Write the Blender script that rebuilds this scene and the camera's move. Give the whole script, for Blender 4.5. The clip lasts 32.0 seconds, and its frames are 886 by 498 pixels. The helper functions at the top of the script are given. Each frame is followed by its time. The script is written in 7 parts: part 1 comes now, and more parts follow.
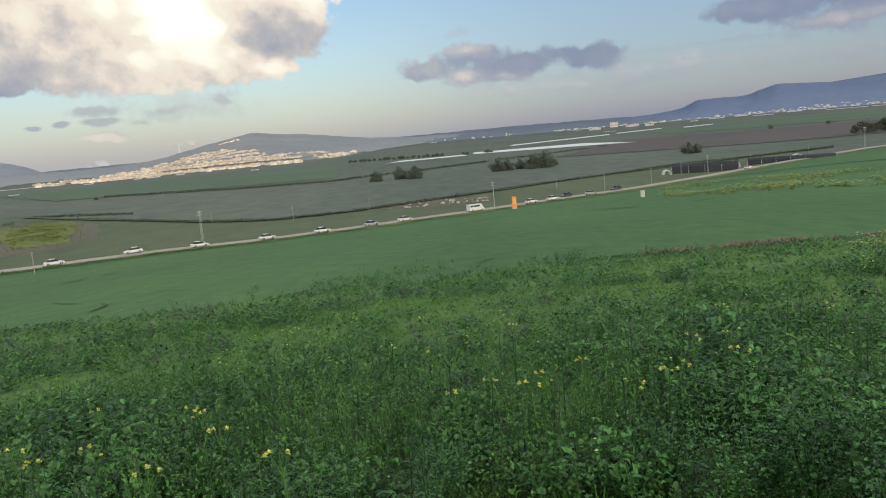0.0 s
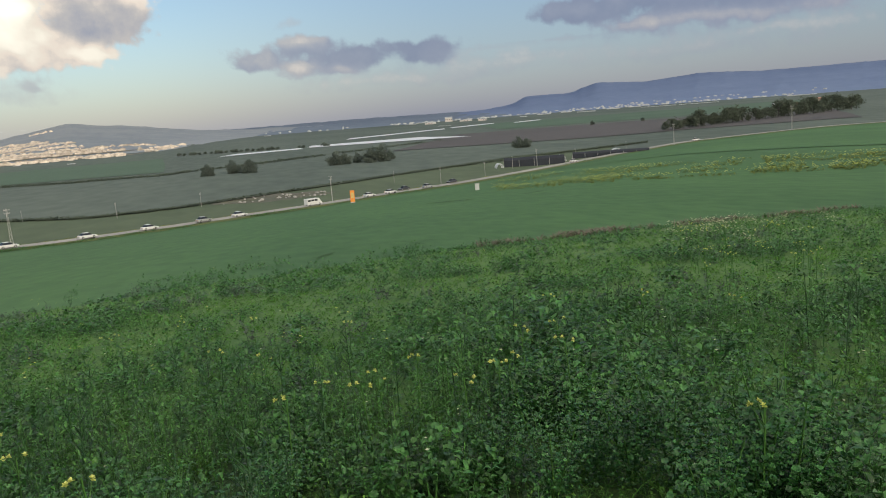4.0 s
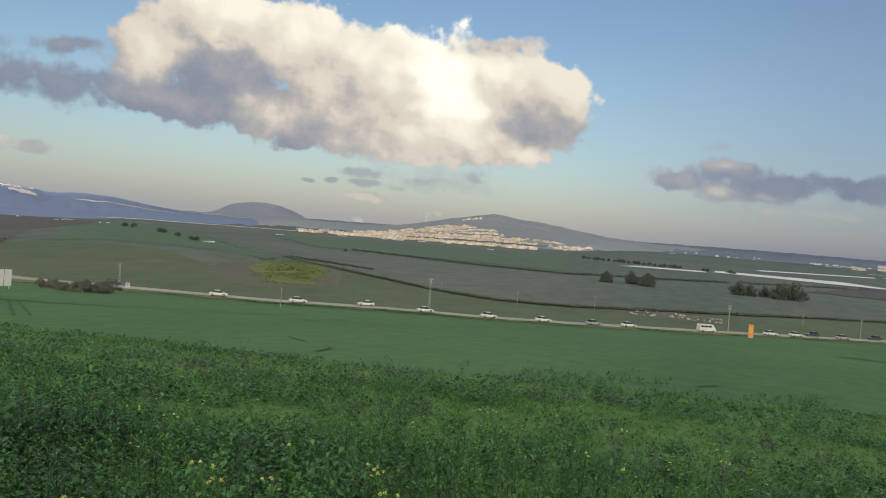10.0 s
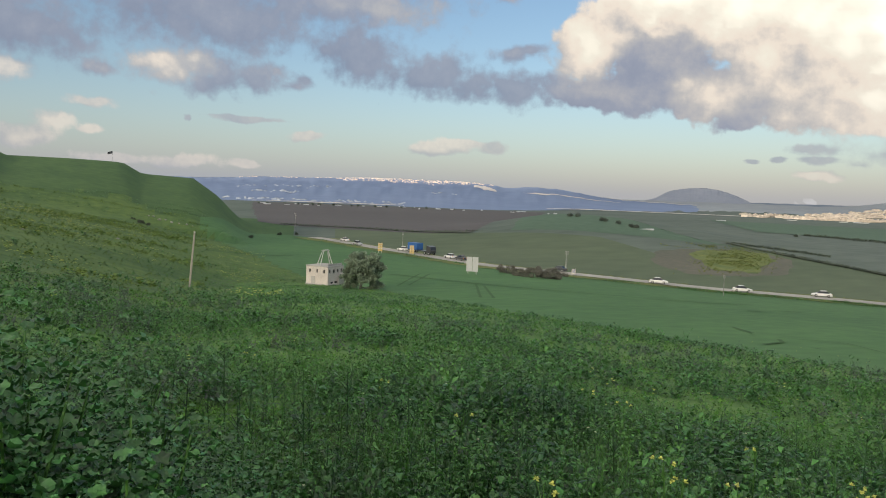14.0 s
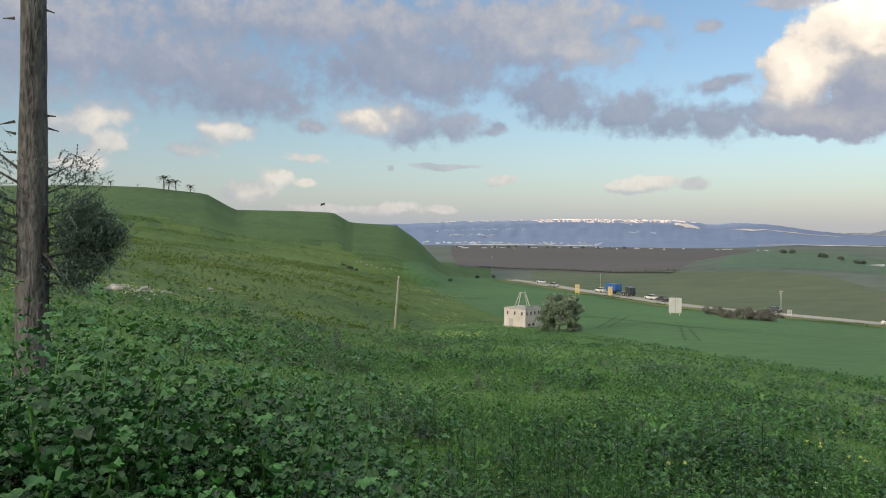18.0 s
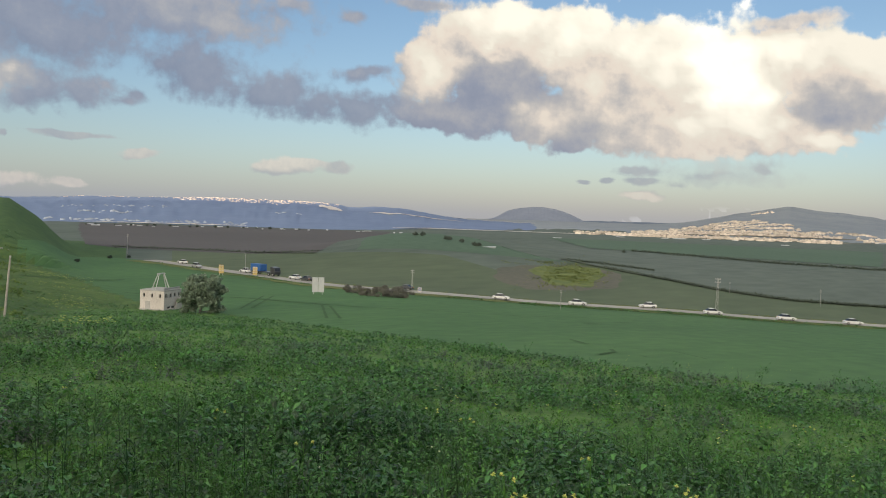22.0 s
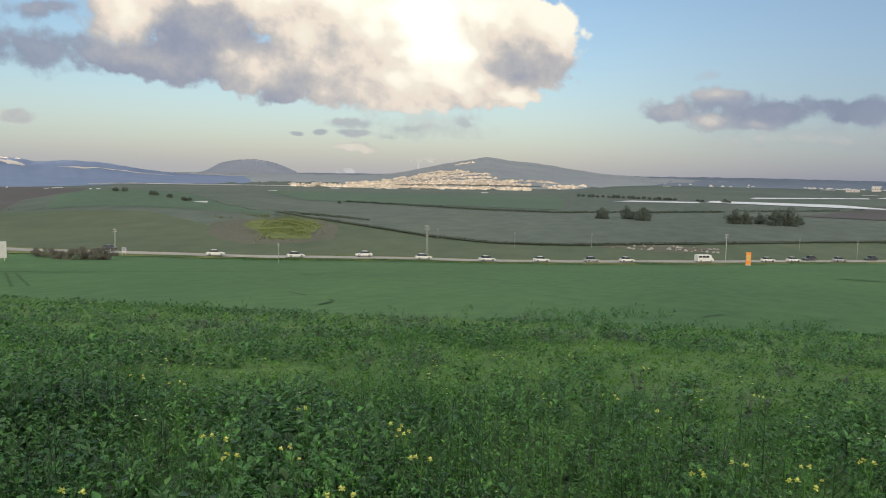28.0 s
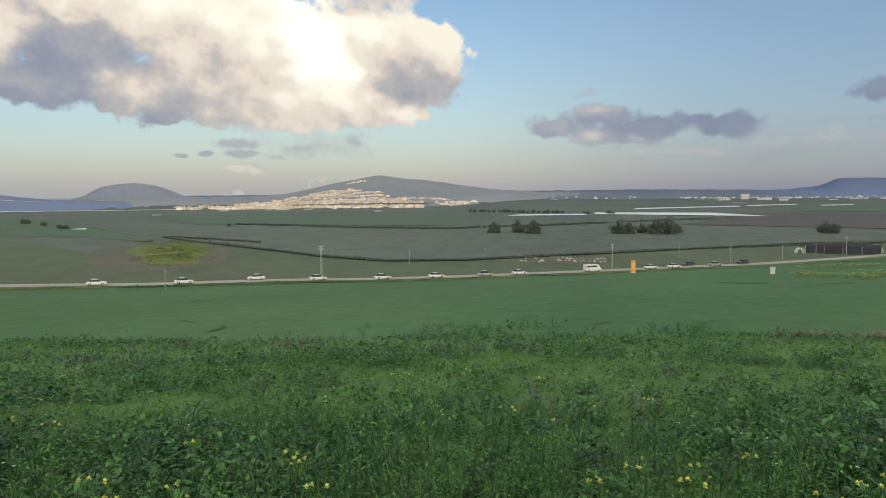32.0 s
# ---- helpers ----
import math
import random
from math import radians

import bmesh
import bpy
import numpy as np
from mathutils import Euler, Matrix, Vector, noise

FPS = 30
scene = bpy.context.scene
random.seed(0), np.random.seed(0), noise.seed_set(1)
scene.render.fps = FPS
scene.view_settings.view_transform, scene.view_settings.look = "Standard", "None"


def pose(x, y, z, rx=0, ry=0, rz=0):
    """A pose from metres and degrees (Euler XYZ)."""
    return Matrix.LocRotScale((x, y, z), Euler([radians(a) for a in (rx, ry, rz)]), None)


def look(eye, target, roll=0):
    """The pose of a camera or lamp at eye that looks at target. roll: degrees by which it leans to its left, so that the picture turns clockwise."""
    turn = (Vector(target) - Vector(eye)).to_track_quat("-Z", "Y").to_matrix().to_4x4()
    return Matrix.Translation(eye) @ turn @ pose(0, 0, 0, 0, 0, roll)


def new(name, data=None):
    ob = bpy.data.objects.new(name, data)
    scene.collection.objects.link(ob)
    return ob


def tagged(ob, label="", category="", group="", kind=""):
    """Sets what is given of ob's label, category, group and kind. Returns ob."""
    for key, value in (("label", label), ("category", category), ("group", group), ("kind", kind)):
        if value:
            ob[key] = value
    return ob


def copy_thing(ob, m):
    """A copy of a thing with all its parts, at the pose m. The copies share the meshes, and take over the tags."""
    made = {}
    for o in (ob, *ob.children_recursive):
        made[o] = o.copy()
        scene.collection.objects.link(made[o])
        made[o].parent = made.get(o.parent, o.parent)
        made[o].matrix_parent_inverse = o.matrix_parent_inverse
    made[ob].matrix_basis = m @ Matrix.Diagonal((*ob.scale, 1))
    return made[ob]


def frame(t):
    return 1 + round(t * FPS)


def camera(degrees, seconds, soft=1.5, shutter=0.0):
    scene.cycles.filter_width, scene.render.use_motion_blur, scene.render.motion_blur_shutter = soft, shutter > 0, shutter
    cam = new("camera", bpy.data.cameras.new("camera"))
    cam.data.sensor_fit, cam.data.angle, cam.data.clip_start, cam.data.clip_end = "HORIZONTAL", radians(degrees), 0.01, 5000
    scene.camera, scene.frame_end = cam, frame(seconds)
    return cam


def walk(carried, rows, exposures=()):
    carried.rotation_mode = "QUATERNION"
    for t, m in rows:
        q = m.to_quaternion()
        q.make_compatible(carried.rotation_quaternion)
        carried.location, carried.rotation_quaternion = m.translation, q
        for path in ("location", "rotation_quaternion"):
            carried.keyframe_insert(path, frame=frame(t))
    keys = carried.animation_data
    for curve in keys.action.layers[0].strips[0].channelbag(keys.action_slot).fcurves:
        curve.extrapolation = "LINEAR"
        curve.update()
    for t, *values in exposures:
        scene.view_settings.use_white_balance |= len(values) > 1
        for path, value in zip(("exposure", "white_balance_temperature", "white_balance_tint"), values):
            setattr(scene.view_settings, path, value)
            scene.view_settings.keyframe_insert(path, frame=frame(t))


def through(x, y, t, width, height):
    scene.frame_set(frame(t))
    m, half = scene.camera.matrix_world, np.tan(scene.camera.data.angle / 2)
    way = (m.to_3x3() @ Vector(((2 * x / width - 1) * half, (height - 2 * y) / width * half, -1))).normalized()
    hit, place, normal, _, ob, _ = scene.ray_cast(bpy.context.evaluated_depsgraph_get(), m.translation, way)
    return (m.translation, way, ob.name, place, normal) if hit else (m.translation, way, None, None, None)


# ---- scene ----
# ---------- camera ----------
EYE = 1.65
cam = camera(59.7, 32.0, soft=1.0)
PATH = [
    (0.0, 0.000, -0.000, 0.000, 81.500, 5.000, -0.000),
    (0.5, 0.007, -0.001, 0.001, 81.722, 4.957, -1.157),
    (1.0, 0.014, 0.006, 0.010, 82.277, 4.858, -2.579),
    (1.5, 0.014, 0.006, 0.012, 82.395, 4.666, -3.656),
    (2.0, 0.021, 0.020, 0.019, 82.187, 4.520, -4.075),
    (2.5, 0.035, 0.017, 0.024, 81.748, 4.300, -6.080),
    (3.0, 0.044, 0.013, 0.027, 81.107, 4.225, -9.372),
    (3.5, 0.064, 0.046, 0.022, 80.339, 4.283, -12.139),
    (5.5, 0.132, 0.262, -0.047, 79.874, 3.532, -9.086),
    (6.0, 0.114, 0.259, -0.039, 80.981, 0.403, -8.324),
    (6.5, 0.098, 0.220, -0.034, 81.130, -1.191, -6.876),
    (7.0, 0.071, 0.169, -0.039, 82.160, -1.804, -5.407),
    (7.5, 0.072, 0.254, -0.035, 83.583, -2.629, -1.962),
    (8.0, 0.063, 0.263, -0.039, 85.005, -2.202, 2.018),
    (8.5, 0.057, 0.247, -0.029, 86.569, -2.151, 4.325),
    (9.0, 0.044, 0.244, -0.031, 87.930, -2.958, 8.710),
    (9.5, 0.062, 0.189, -0.034, 88.149, -4.017, 13.390),
    (10.0, 0.029, 0.224, -0.043, 88.346, -4.553, 17.455),
    (10.5, 0.011, 0.269, -0.047, 89.084, -4.114, 22.595),
    (11.0, -0.008, 0.270, -0.037, 90.024, -4.289, 27.460),
    (11.5, -0.013, 0.239, -0.033, 89.406, -4.826, 33.159),
    (12.0, -0.029, 0.243, -0.037, 87.885, -5.147, 38.653),
    (12.5, -0.049, 0.262, -0.045, 86.465, -4.739, 42.549),
    (13.0, -0.083, 0.307, -0.042, 85.741, -3.635, 44.927),
    (13.5, -0.091, 0.287, -0.055, 85.554, -2.878, 46.825),
    (14.0, -0.214, 0.375, -0.062, 85.520, -2.114, 49.188),
    (14.5, -0.149, 0.288, -0.050, 85.909, -1.145, 52.371),
    (15.0, -0.165, 0.288, -0.038, 86.555, -0.123, 55.701),
    (15.5, -0.175, 0.286, -0.033, 87.112, 0.817, 58.383),
    (17.5, -0.171, 0.272, -0.040, 88.318, 0.701, 62.942),
    (18.0, -0.131, 0.234, -0.035, 88.327, -0.275, 63.585),
    (18.5, -0.183, 0.264, -0.038, 88.258, -1.570, 63.311),
    (19.0, -0.170, 0.272, -0.035, 88.282, -2.317, 61.595),
    (19.5, -0.177, 0.300, -0.037, 88.345, -2.297, 59.460),
    (20.0, -0.180, 0.307, -0.030, 88.296, -2.297, 57.342),
    (20.5, -0.200, 0.333, -0.037, 88.208, -2.714, 54.432),
    (21.0, -0.246, 0.440, -0.070, 88.241, -3.140, 49.349),
    (21.5, -0.258, 0.456, -0.064, 88.101, -2.859, 43.579),
    (22.0, -0.248, 0.487, -0.062, 87.359, -1.916, 37.780),
    (22.5, -0.285, 0.557, -0.086, 86.076, -1.871, 33.546),
    (23.0, -0.275, 0.560, -0.080, 85.339, -1.436, 30.486),
    (23.5, -0.259, 0.538, -0.081, 84.913, -0.800, 28.085),
    (24.0, -0.270, 0.588, -0.077, 84.890, -0.047, 26.036),
    (24.5, -0.272, 0.597, -0.085, 84.859, 0.122, 24.739),
    (25.0, -0.280, 0.601, -0.089, 84.151, -0.773, 23.731),
    (25.5, -0.270, 0.598, -0.105, 83.438, -1.651, 21.961),
    (26.0, -0.254, 0.617, -0.100, 83.448, -2.048, 19.391),
    (26.5, -0.258, 0.625, -0.106, 83.536, -2.438, 17.623),
    (28.5, -0.264, 0.657, -0.107, 84.622, -0.987, 16.805),
    (29.0, -0.257, 0.662, -0.095, 84.792, -1.130, 16.423),
    (29.5, -0.275, 0.669, -0.095, 85.004, -1.346, 15.894),
    (30.0, -0.269, 0.674, -0.102, 85.276, -1.362, 15.342),
    (30.5, -0.269, 0.683, -0.104, 85.551, -1.170, 14.505),
    (31.0, -0.265, 0.700, -0.100, 85.780, -0.542, 12.834),
    (31.5, -0.263, 0.727, -0.123, 85.835, -0.088, 10.799),
    (32.0, -0.255, 0.727, -0.120, 85.762, 0.313, 8.962),
]
walk(cam, [(t, pose(x, y, EYE + z, rx, ry, rz)) for t, x, y, z, rx, ry, rz in PATH],
     exposures=[(0, 1.0), (2, 0.95), (3.5, 0.95), (6, 1.0), (8, 0.89), (9, 0.76), (9.5, 0.73), (11, 0.70), (12, 0.85), (13, 0.92), (14, 0.95), (15, 1.07), (18, 1.12), (20, 1.0), (21, 0.92), (22, 0.86), (23, 0.95), (26, 0.97), (30, 0.93), (32, 0.88)])

# ---------- light: evening sky, low sun behind an added cloud bank at the camera's back --------------
SUN_UP, SUN_AZ = 15.0, 200.0
world = bpy.data.worlds.new("evening_sky")
scene.world = world
world.use_nodes = True
wn = world.node_tree.nodes
sky = wn.new("ShaderNodeTexSky")
sky.sky_type = "NISHITA"
sky.sun_disc = False
sky.sun_elevation = radians(SUN_UP)
sky.sun_rotation = radians(360 - SUN_AZ)
sky.altitude, sky.air_density, sky.dust_density, sky.ozone_density = 100, 1.0, 0.7, 2.2
wn["Background"].inputs["Strength"].default_value = 0.066
world.node_tree.links.new(sky.outputs["Color"], wn["Background"].inputs["Color"])
sun_data = bpy.data.lights.new("sun", "SUN")
sun_data.energy, sun_data.angle, sun_data.color = 3.0, radians(0.6), (1.0, 0.85, 0.66)
sun = new("sun", sun_data)
sx, sy = -math.sin(radians(SUN_AZ)), math.cos(radians(SUN_AZ))
sun.matrix_world = look((sx * 100, sy * 100, 100 * math.tan(radians(SUN_UP))), (0, 0, 0))


# ---------- materials ----------
def mat(name, dark, light, scale=1.0, rough=0.85, bump=0.0, fine=None, metal=0.0, spec=0.3, island=0.0, coords="Object", stretch=None):
    """A surface whose colour wanders between two tones at a coarse and a fine scale (1/m)."""
    m = bpy.data.materials.new(name)
    m.use_nodes = True
    n, l = m.node_tree.nodes, m.node_tree.links
    p = n["Principled BSDF"]
    p.inputs["Roughness"].default_value, p.inputs["Metallic"].default_value = rough, metal
    p.inputs["Specular IOR Level"].default_value = spec
    tc = n.new("ShaderNodeTexCoord")
    vec = tc.outputs[coords]
    if stretch:
        mp = n.new("ShaderNodeMapping")
        mp.inputs["Scale"].default_value = stretch
        mp.inputs["Rotation"].default_value = (0, 0, 0.4)
        l.new(vec, mp.inputs["Vector"])
        vec = mp.outputs["Vector"]
    a, b = n.new("ShaderNodeTexNoise"), n.new("ShaderNodeTexNoise")
    a.inputs["Scale"].default_value, a.inputs["Detail"].default_value = scale, 4
    b.inputs["Scale"].default_value, b.inputs["Detail"].default_value = fine or scale * 9, 3
    l.new(vec, a.inputs["Vector"]), l.new(vec, b.inputs["Vector"])
    add = n.new("ShaderNodeMath")
    add.operation = "ADD"
    l.new(a.outputs["Fac"], add.inputs[0]), l.new(b.outputs["Fac"], add.inputs[1])
    ramp = n.new("ShaderNodeMapRange")
    ramp.inputs["From Min"].default_value, ramp.inputs["From Max"].default_value = 0.7, 1.3
    l.new(add.outputs[0], ramp.inputs["Value"])
    mix = n.new("ShaderNodeMix")
    mix.data_type = "RGBA"
    mix.inputs["A"].default_value, mix.inputs["B"].default_value = (*dark, 1), (*light, 1)
    l.new(ramp.outputs["Result"], mix.inputs["Factor"])
    col = mix.outputs["Result"]
    if island:
        geo, hsv = n.new("ShaderNodeNewGeometry"), n.new("ShaderNodeHueSaturation")
        mr, mh = n.new("ShaderNodeMapRange"), n.new("ShaderNodeMapRange")
        mr.inputs["To Min"].default_value, mr.inputs["To Max"].default_value = 1 - island, 1 + island
        mh.inputs["To Min"].default_value, mh.inputs["To Max"].default_value = 0.494, 0.51
        l.new(geo.outputs["Random Per Island"], mr.inputs["Value"])
        mul = n.new("ShaderNodeMath")
        mul.operation, mul.inputs[1].default_value = "MULTIPLY", 7.31
        fr = n.new("ShaderNodeMath")
        fr.operation = "FRACT"
        l.new(geo.outputs["Random Per Island"], mul.inputs[0]), l.new(mul.outputs[0], fr.inputs[0])
        l.new(fr.outputs[0], mh.inputs["Value"])
        l.new(mr.outputs["Result"], hsv.inputs["Value"]), l.new(mh.outputs["Result"], hsv.inputs["Hue"])
        l.new(col, hsv.inputs["Color"])
        col = hsv.outputs["Color"]
    l.new(col, p.inputs["Base Color"])
    if bump:
        bp = n.new("ShaderNodeBump")
        bp.inputs["Strength"].default_value, bp.inputs["Distance"].default_value = 0.6, bump
        l.new(add.outputs[0], bp.inputs["Height"]), l.new(bp.outputs["Normal"], p.inputs["Normal"])
    return m


def leafy(name, dark, light, scale=0.5, island=0.35, through=0.3, rough=0.5, spec=0.35):
    """Foliage: as mat(), with light let through the leaf."""
    m = mat(name, dark, light, scale, rough, 0, scale * 12, island=island, spec=spec)
    n, l = m.node_tree.nodes, m.node_tree.links
    p, out = n["Principled BSDF"], n["Material Output"]
    tr, ms = n.new("ShaderNodeBsdfTranslucent"), n.new("ShaderNodeMixShader")
    ms.inputs["Fac"].default_value = through
    l.new(p.inputs["Base Color"].links[0].from_socket, tr.inputs["Color"])
    l.new(p.outputs[0], ms.inputs[1]), l.new(tr.outputs[0], ms.inputs[2])
    l.new(ms.outputs[0], out.inputs["Surface"])
    return m


M_WEEDSOIL = mat("weed_soil", (0.050, 0.122, 0.032), (0.112, 0.202, 0.050), 0.45, 0.95, 0.05, 5)
# Darkened soil colour stands in for the shade between the near weeds.
M_SOILSHADE = mat("soil_shade_under_weeds", (0.020, 0.042, 0.014), (0.056, 0.108, 0.028), 0.8, 0.95, 0.05, 9)
M_CROP = mat("young_wheat", (0.035, 0.100, 0.028), (0.068, 0.158, 0.045), 0.035, 0.8, 0.08, 0.7, stretch=(1.0, 0.4, 1.0))
# The next three field tones are greyed and blued for distance haze.
M_PLAIN = mat("plain_field", (0.068, 0.092, 0.078), (0.116, 0.144, 0.120), 0.006, 0.95, 0.0, 0.12, stretch=(1.0, 0.35, 1.0))
M_GREENF = mat("green_field", (0.060, 0.108, 0.070), (0.086, 0.138, 0.092), 0.006, 0.9, 0.0, 0.2)
M_BROWN = mat("ploughed_soil", (0.076, 0.072, 0.074), (0.094, 0.088, 0.090), 0.006, 0.95, 0.0, 0.2)
M_YELLOWF = mat("mustard_patch", (0.080, 0.120, 0.036), (0.160, 0.185, 0.052), 0.14, 0.9, 0.1, 0.6)
M_BARE = mat("bare_earth", (0.088, 0.096, 0.072), (0.130, 0.124, 0.098), 0.03, 0.95, 0.0, 0.5)
M_HEDGE = mat("hedge_line", (0.058, 0.076, 0.054), (0.088, 0.108, 0.074), 0.05, 0.9, 0.1, 0.8)
M_ROAD = mat("pale_asphalt", (0.27, 0.265, 0.245), (0.37, 0.36, 0.335), 0.05, 0.9, 0.0, 2)
M_VERGE = mat("verge_grass", (0.07, 0.11, 0.03), (0.17, 0.19, 0.06), 0.12, 0.9, 0.08, 1.5)
M_TELL = mat("mound_grass", (0.030, 0.076, 0.022), (0.064, 0.122, 0.034), 0.03, 0.9, 0.15, 0.35)
M_SLOPE = mat("weedy_slope", (0.034, 0.084, 0.022), (0.100, 0.158, 0.038), 0.045, 0.95, 0.15, 0.5)


# ---------- small builders ----------
def flat(name, verts, faces, material=None, smooth=False):
    me = bpy.data.meshes.new(name)
    verts = np.asarray(verts, dtype=np.float32)
    faces = np.asarray(faces, dtype=np.int32)
    k = faces.shape[1]
    me.vertices.add(len(verts)), me.loops.add(faces.size), me.polygons.add(len(faces))
    me.vertices.foreach_set("co", verts.ravel())
    me.loops.foreach_set("vertex_index", faces.ravel())
    me.polygons.foreach_set("loop_start", np.arange(0, faces.size, k, dtype=np.int32))
    if smooth:
        me.polygons.foreach_set("use_smooth", np.ones(len(faces), dtype=bool))
    me.update(calc_edges=True)
    if material:
        me.materials.append(material)
    return me


def part(name, bm, material, parent, label="", smooth=False):
    """Links a bmesh, or a ready mesh, as one mesh object under parent."""
    if isinstance(bm, bpy.types.Mesh):
        me = bm
    else:
        me = bpy.data.meshes.new(name)
        bm.to_mesh(me)
        bm.free()
        if smooth:
            for f in me.polygons:
                f.use_smooth = True
    if material and not me.materials:
        me.materials.append(material)
    ob = new(name, me)
    ob.parent = parent
    return tagged(ob, label)


def empty(name, label, category, group="", kind=""):
    return tagged(new(name), label, category, group, kind)


def box(bm, cx, cy, cz, sx, sy, sz, bevel=0.0, turn=None):
    r = bmesh.ops.create_cube(bm, size=1.0)
    vs = r["verts"]
    bmesh.ops.scale(bm, vec=(sx, sy, sz), verts=vs)
    if bevel:
        es = list({e for v in vs for e in v.link_edges})
        g = bmesh.ops.bevel(bm, geom=es, offset=bevel, segments=1, affect="EDGES", profile=0.5)
        vs = list({v for f in g["faces"] for v in f.verts} | {v for v in vs if v.is_valid})
    if turn is not None:
        bmesh.ops.rotate(bm, cent=(0, 0, 0), matrix=turn, verts=vs)
    bmesh.ops.translate(bm, vec=(cx, cy, cz), verts=vs)
    return bm


def tube(bm, a, b, ra, rb, n=8):
    """A tapered rod from a to b."""
    a, b = Vector(a), Vector(b)
    d = b - a
    r = bmesh.ops.create_cone(bm, cap_ends=True, segments=n, radius1=ra, radius2=rb, depth=d.length)
    q = d.to_track_quat("Z", "Y").to_matrix().to_4x4()
    bmesh.ops.transform(bm, matrix=Matrix.Translation((a + b) / 2) @ q, verts=r["verts"])
    return bm


# ---------- the lie of the land, in polar measure round the viewpoint ----------
# azimuth (left is plus), edge of the weeds: distance and fall, road: distance and fall
LAND_AZ = np.array([-60, -38, -29, -17, -13, -2, 7.5, 14, 20, 30, 38.7, 46, 54, 58, 61, 65.7, 70.7, 78.7, 87, 96.0])
EDGE_D = np.array([70, 62, 56, 48, 46, 42, 40, 40, 41, 46, 56, 74, 104, 120, 116, 90, 75, 60, 50, 45.0])
EDGE_E = -np.array([7.2, 8.5, 9.2, 9.9, 10.1, 10.6, 10.75, 10.9, 10.8, 10.3, 9.5, 8.7, 7.8, 7.5, 7.35, 7.6, 7.0, 5.6, 4.3, 3.5])
ROAD_D = np.array([640, 520, 440, 320, 290, 245, 222, 212, 205, 200, 203, 215, 262, 300, 330, 230, 200, 200, 200, 200.0])
ROAD_E = -np.array([2.4, 2.81, 3.34, 4.88, 5.3, 6.08, 6.55, 6.68, 6.62, 6.58, 6.17, 5.78, 4.71, 4.07, 3.75, 3.9, 3.2, 1.8, 0.64, -0.4])
# the mound's skyline
CREST_AZ = np.array([55, 62.5, 64.8, 67.0, 70.4, 71.6, 74.7, 78.6, 80.6, 84.6, 88.5, 96, 125.0])
CREST_E = np.array([-7, -3.24, -1.62, 0.05, 0.25, 0.97, 1.08, 1.11, 2.24, 2.62, 2.67, 2.4, -4.0])
PLAIN_Z = -26.0


def soft_interp(a, xs, ys, w=1.5):
    return (np.interp(a - w, xs, ys) + 2 * np.interp(a, xs, ys) + np.interp(a + w, xs, ys)) / 4


def edge_of(a):
    return soft_interp(a, LAND_AZ, EDGE_D)


def road_of(a):
    return soft_interp(a, LAND_AZ, ROAD_D)


def crop_edge(a):
    """Where the weeds give way to the crop; it runs out towards the mound."""
    return np.where(a < 56, edge_of(a), np.interp(a, [56, 58, 61, 63.5, 66.5, 67.5], [112, 124, 150, 182, 214, 400]))


def smooth01(t):
    t = np.clip(t, 0, 1)
    return t * t * (3 - 2 * t)


def ground(x, y):
    """Height of the ground, vectorised."""
    x, y = np.asarray(x, float), np.asarray(y, float)
    a, d = np.degrees(np.arctan2(-x, y)), np.hypot(x, y)
    a = np.where(a < -130, a + 360, a)
    de, dr = edge_of(a), road_of(a)
    ze = EYE + de * np.tan(np.radians(soft_interp(a, LAND_AZ, EDGE_E)))
    zr = EYE + dr * np.tan(np.radians(soft_interp(a, LAND_AZ, ROAD_E)))
    z = 0
    for k in (0.92, 1.0, 1.08):
        q = d * k
        z = z + np.where(q < de, ze * q / de, np.where(q < dr, ze + (zr - ze) * (q - de) / (dr - de),
                         zr + (PLAIN_Z - zr) * smooth01((q - dr) / 500))) / 3
    # knoll beyond the road
    kx, ky = -470 * math.sin(radians(39.5)), 470 * math.cos(radians(39.5))
    u = (x - kx) * math.cos(radians(39.5)) + (y - ky) * math.sin(radians(39.5))
    v = -(x - kx) * math.sin(radians(39.5)) + (y - ky) * math.cos(radians(39.5))
    z = z + 12.5 * np.exp(-(u / np.where(u > 0, 95, 55)) ** 2 - (v / 130) ** 2) * smooth01((d - dr - 10) / 90)
    # mound
    foot, crest = 205.0, 320.0
    zc = EYE + crest * np.tan(np.radians(np.interp(a, CREST_AZ, CREST_E)))
    zf = EYE + foot * np.tan(np.radians(soft_interp(a, LAND_AZ, ROAD_E)))
    rise = np.where(d < crest, zf + (zc - zf) * np.clip((d - foot) / (crest - foot), 0, 1) ** 0.85,
                    zc + (PLAIN_Z - zc) * smooth01((d - crest - 25) / 130))
    inside = (a > 60) & (a < 128) & (d > foot)
    z = np.where(inside, z + np.maximum(rise - z, 0) * smooth01((a - 62.5) / 3), z)
    # ridge behind the camera
    back = smooth01((np.abs(a - 30) - 85) / 40)
    hill = 0.06 * d * np.exp(-d / 90) + 30 * smooth01(d / 420)
    return z * (1 - back) + hill * back


def polar(az, d):
    return -d * math.sin(radians(az)), d * math.cos(radians(az))


REACH = np.geomspace(3, 4850, 1400)


def reach(az, el):
    """Distance at which a sight line from the viewpoint meets the ground."""
    x, y = -REACH * math.sin(radians(az)), REACH * math.cos(radians(az))
    over = EYE + REACH * math.tan(radians(el)) - ground(x, y)
    hit = np.nonzero(over <= 0)[0]
    return float(REACH[hit[0]]) if len(hit) else 4850.0


def at(az, d, up=0.0):
    x, y = polar(az, d)
    return Vector((x, y, float(ground(x, y)) + up))


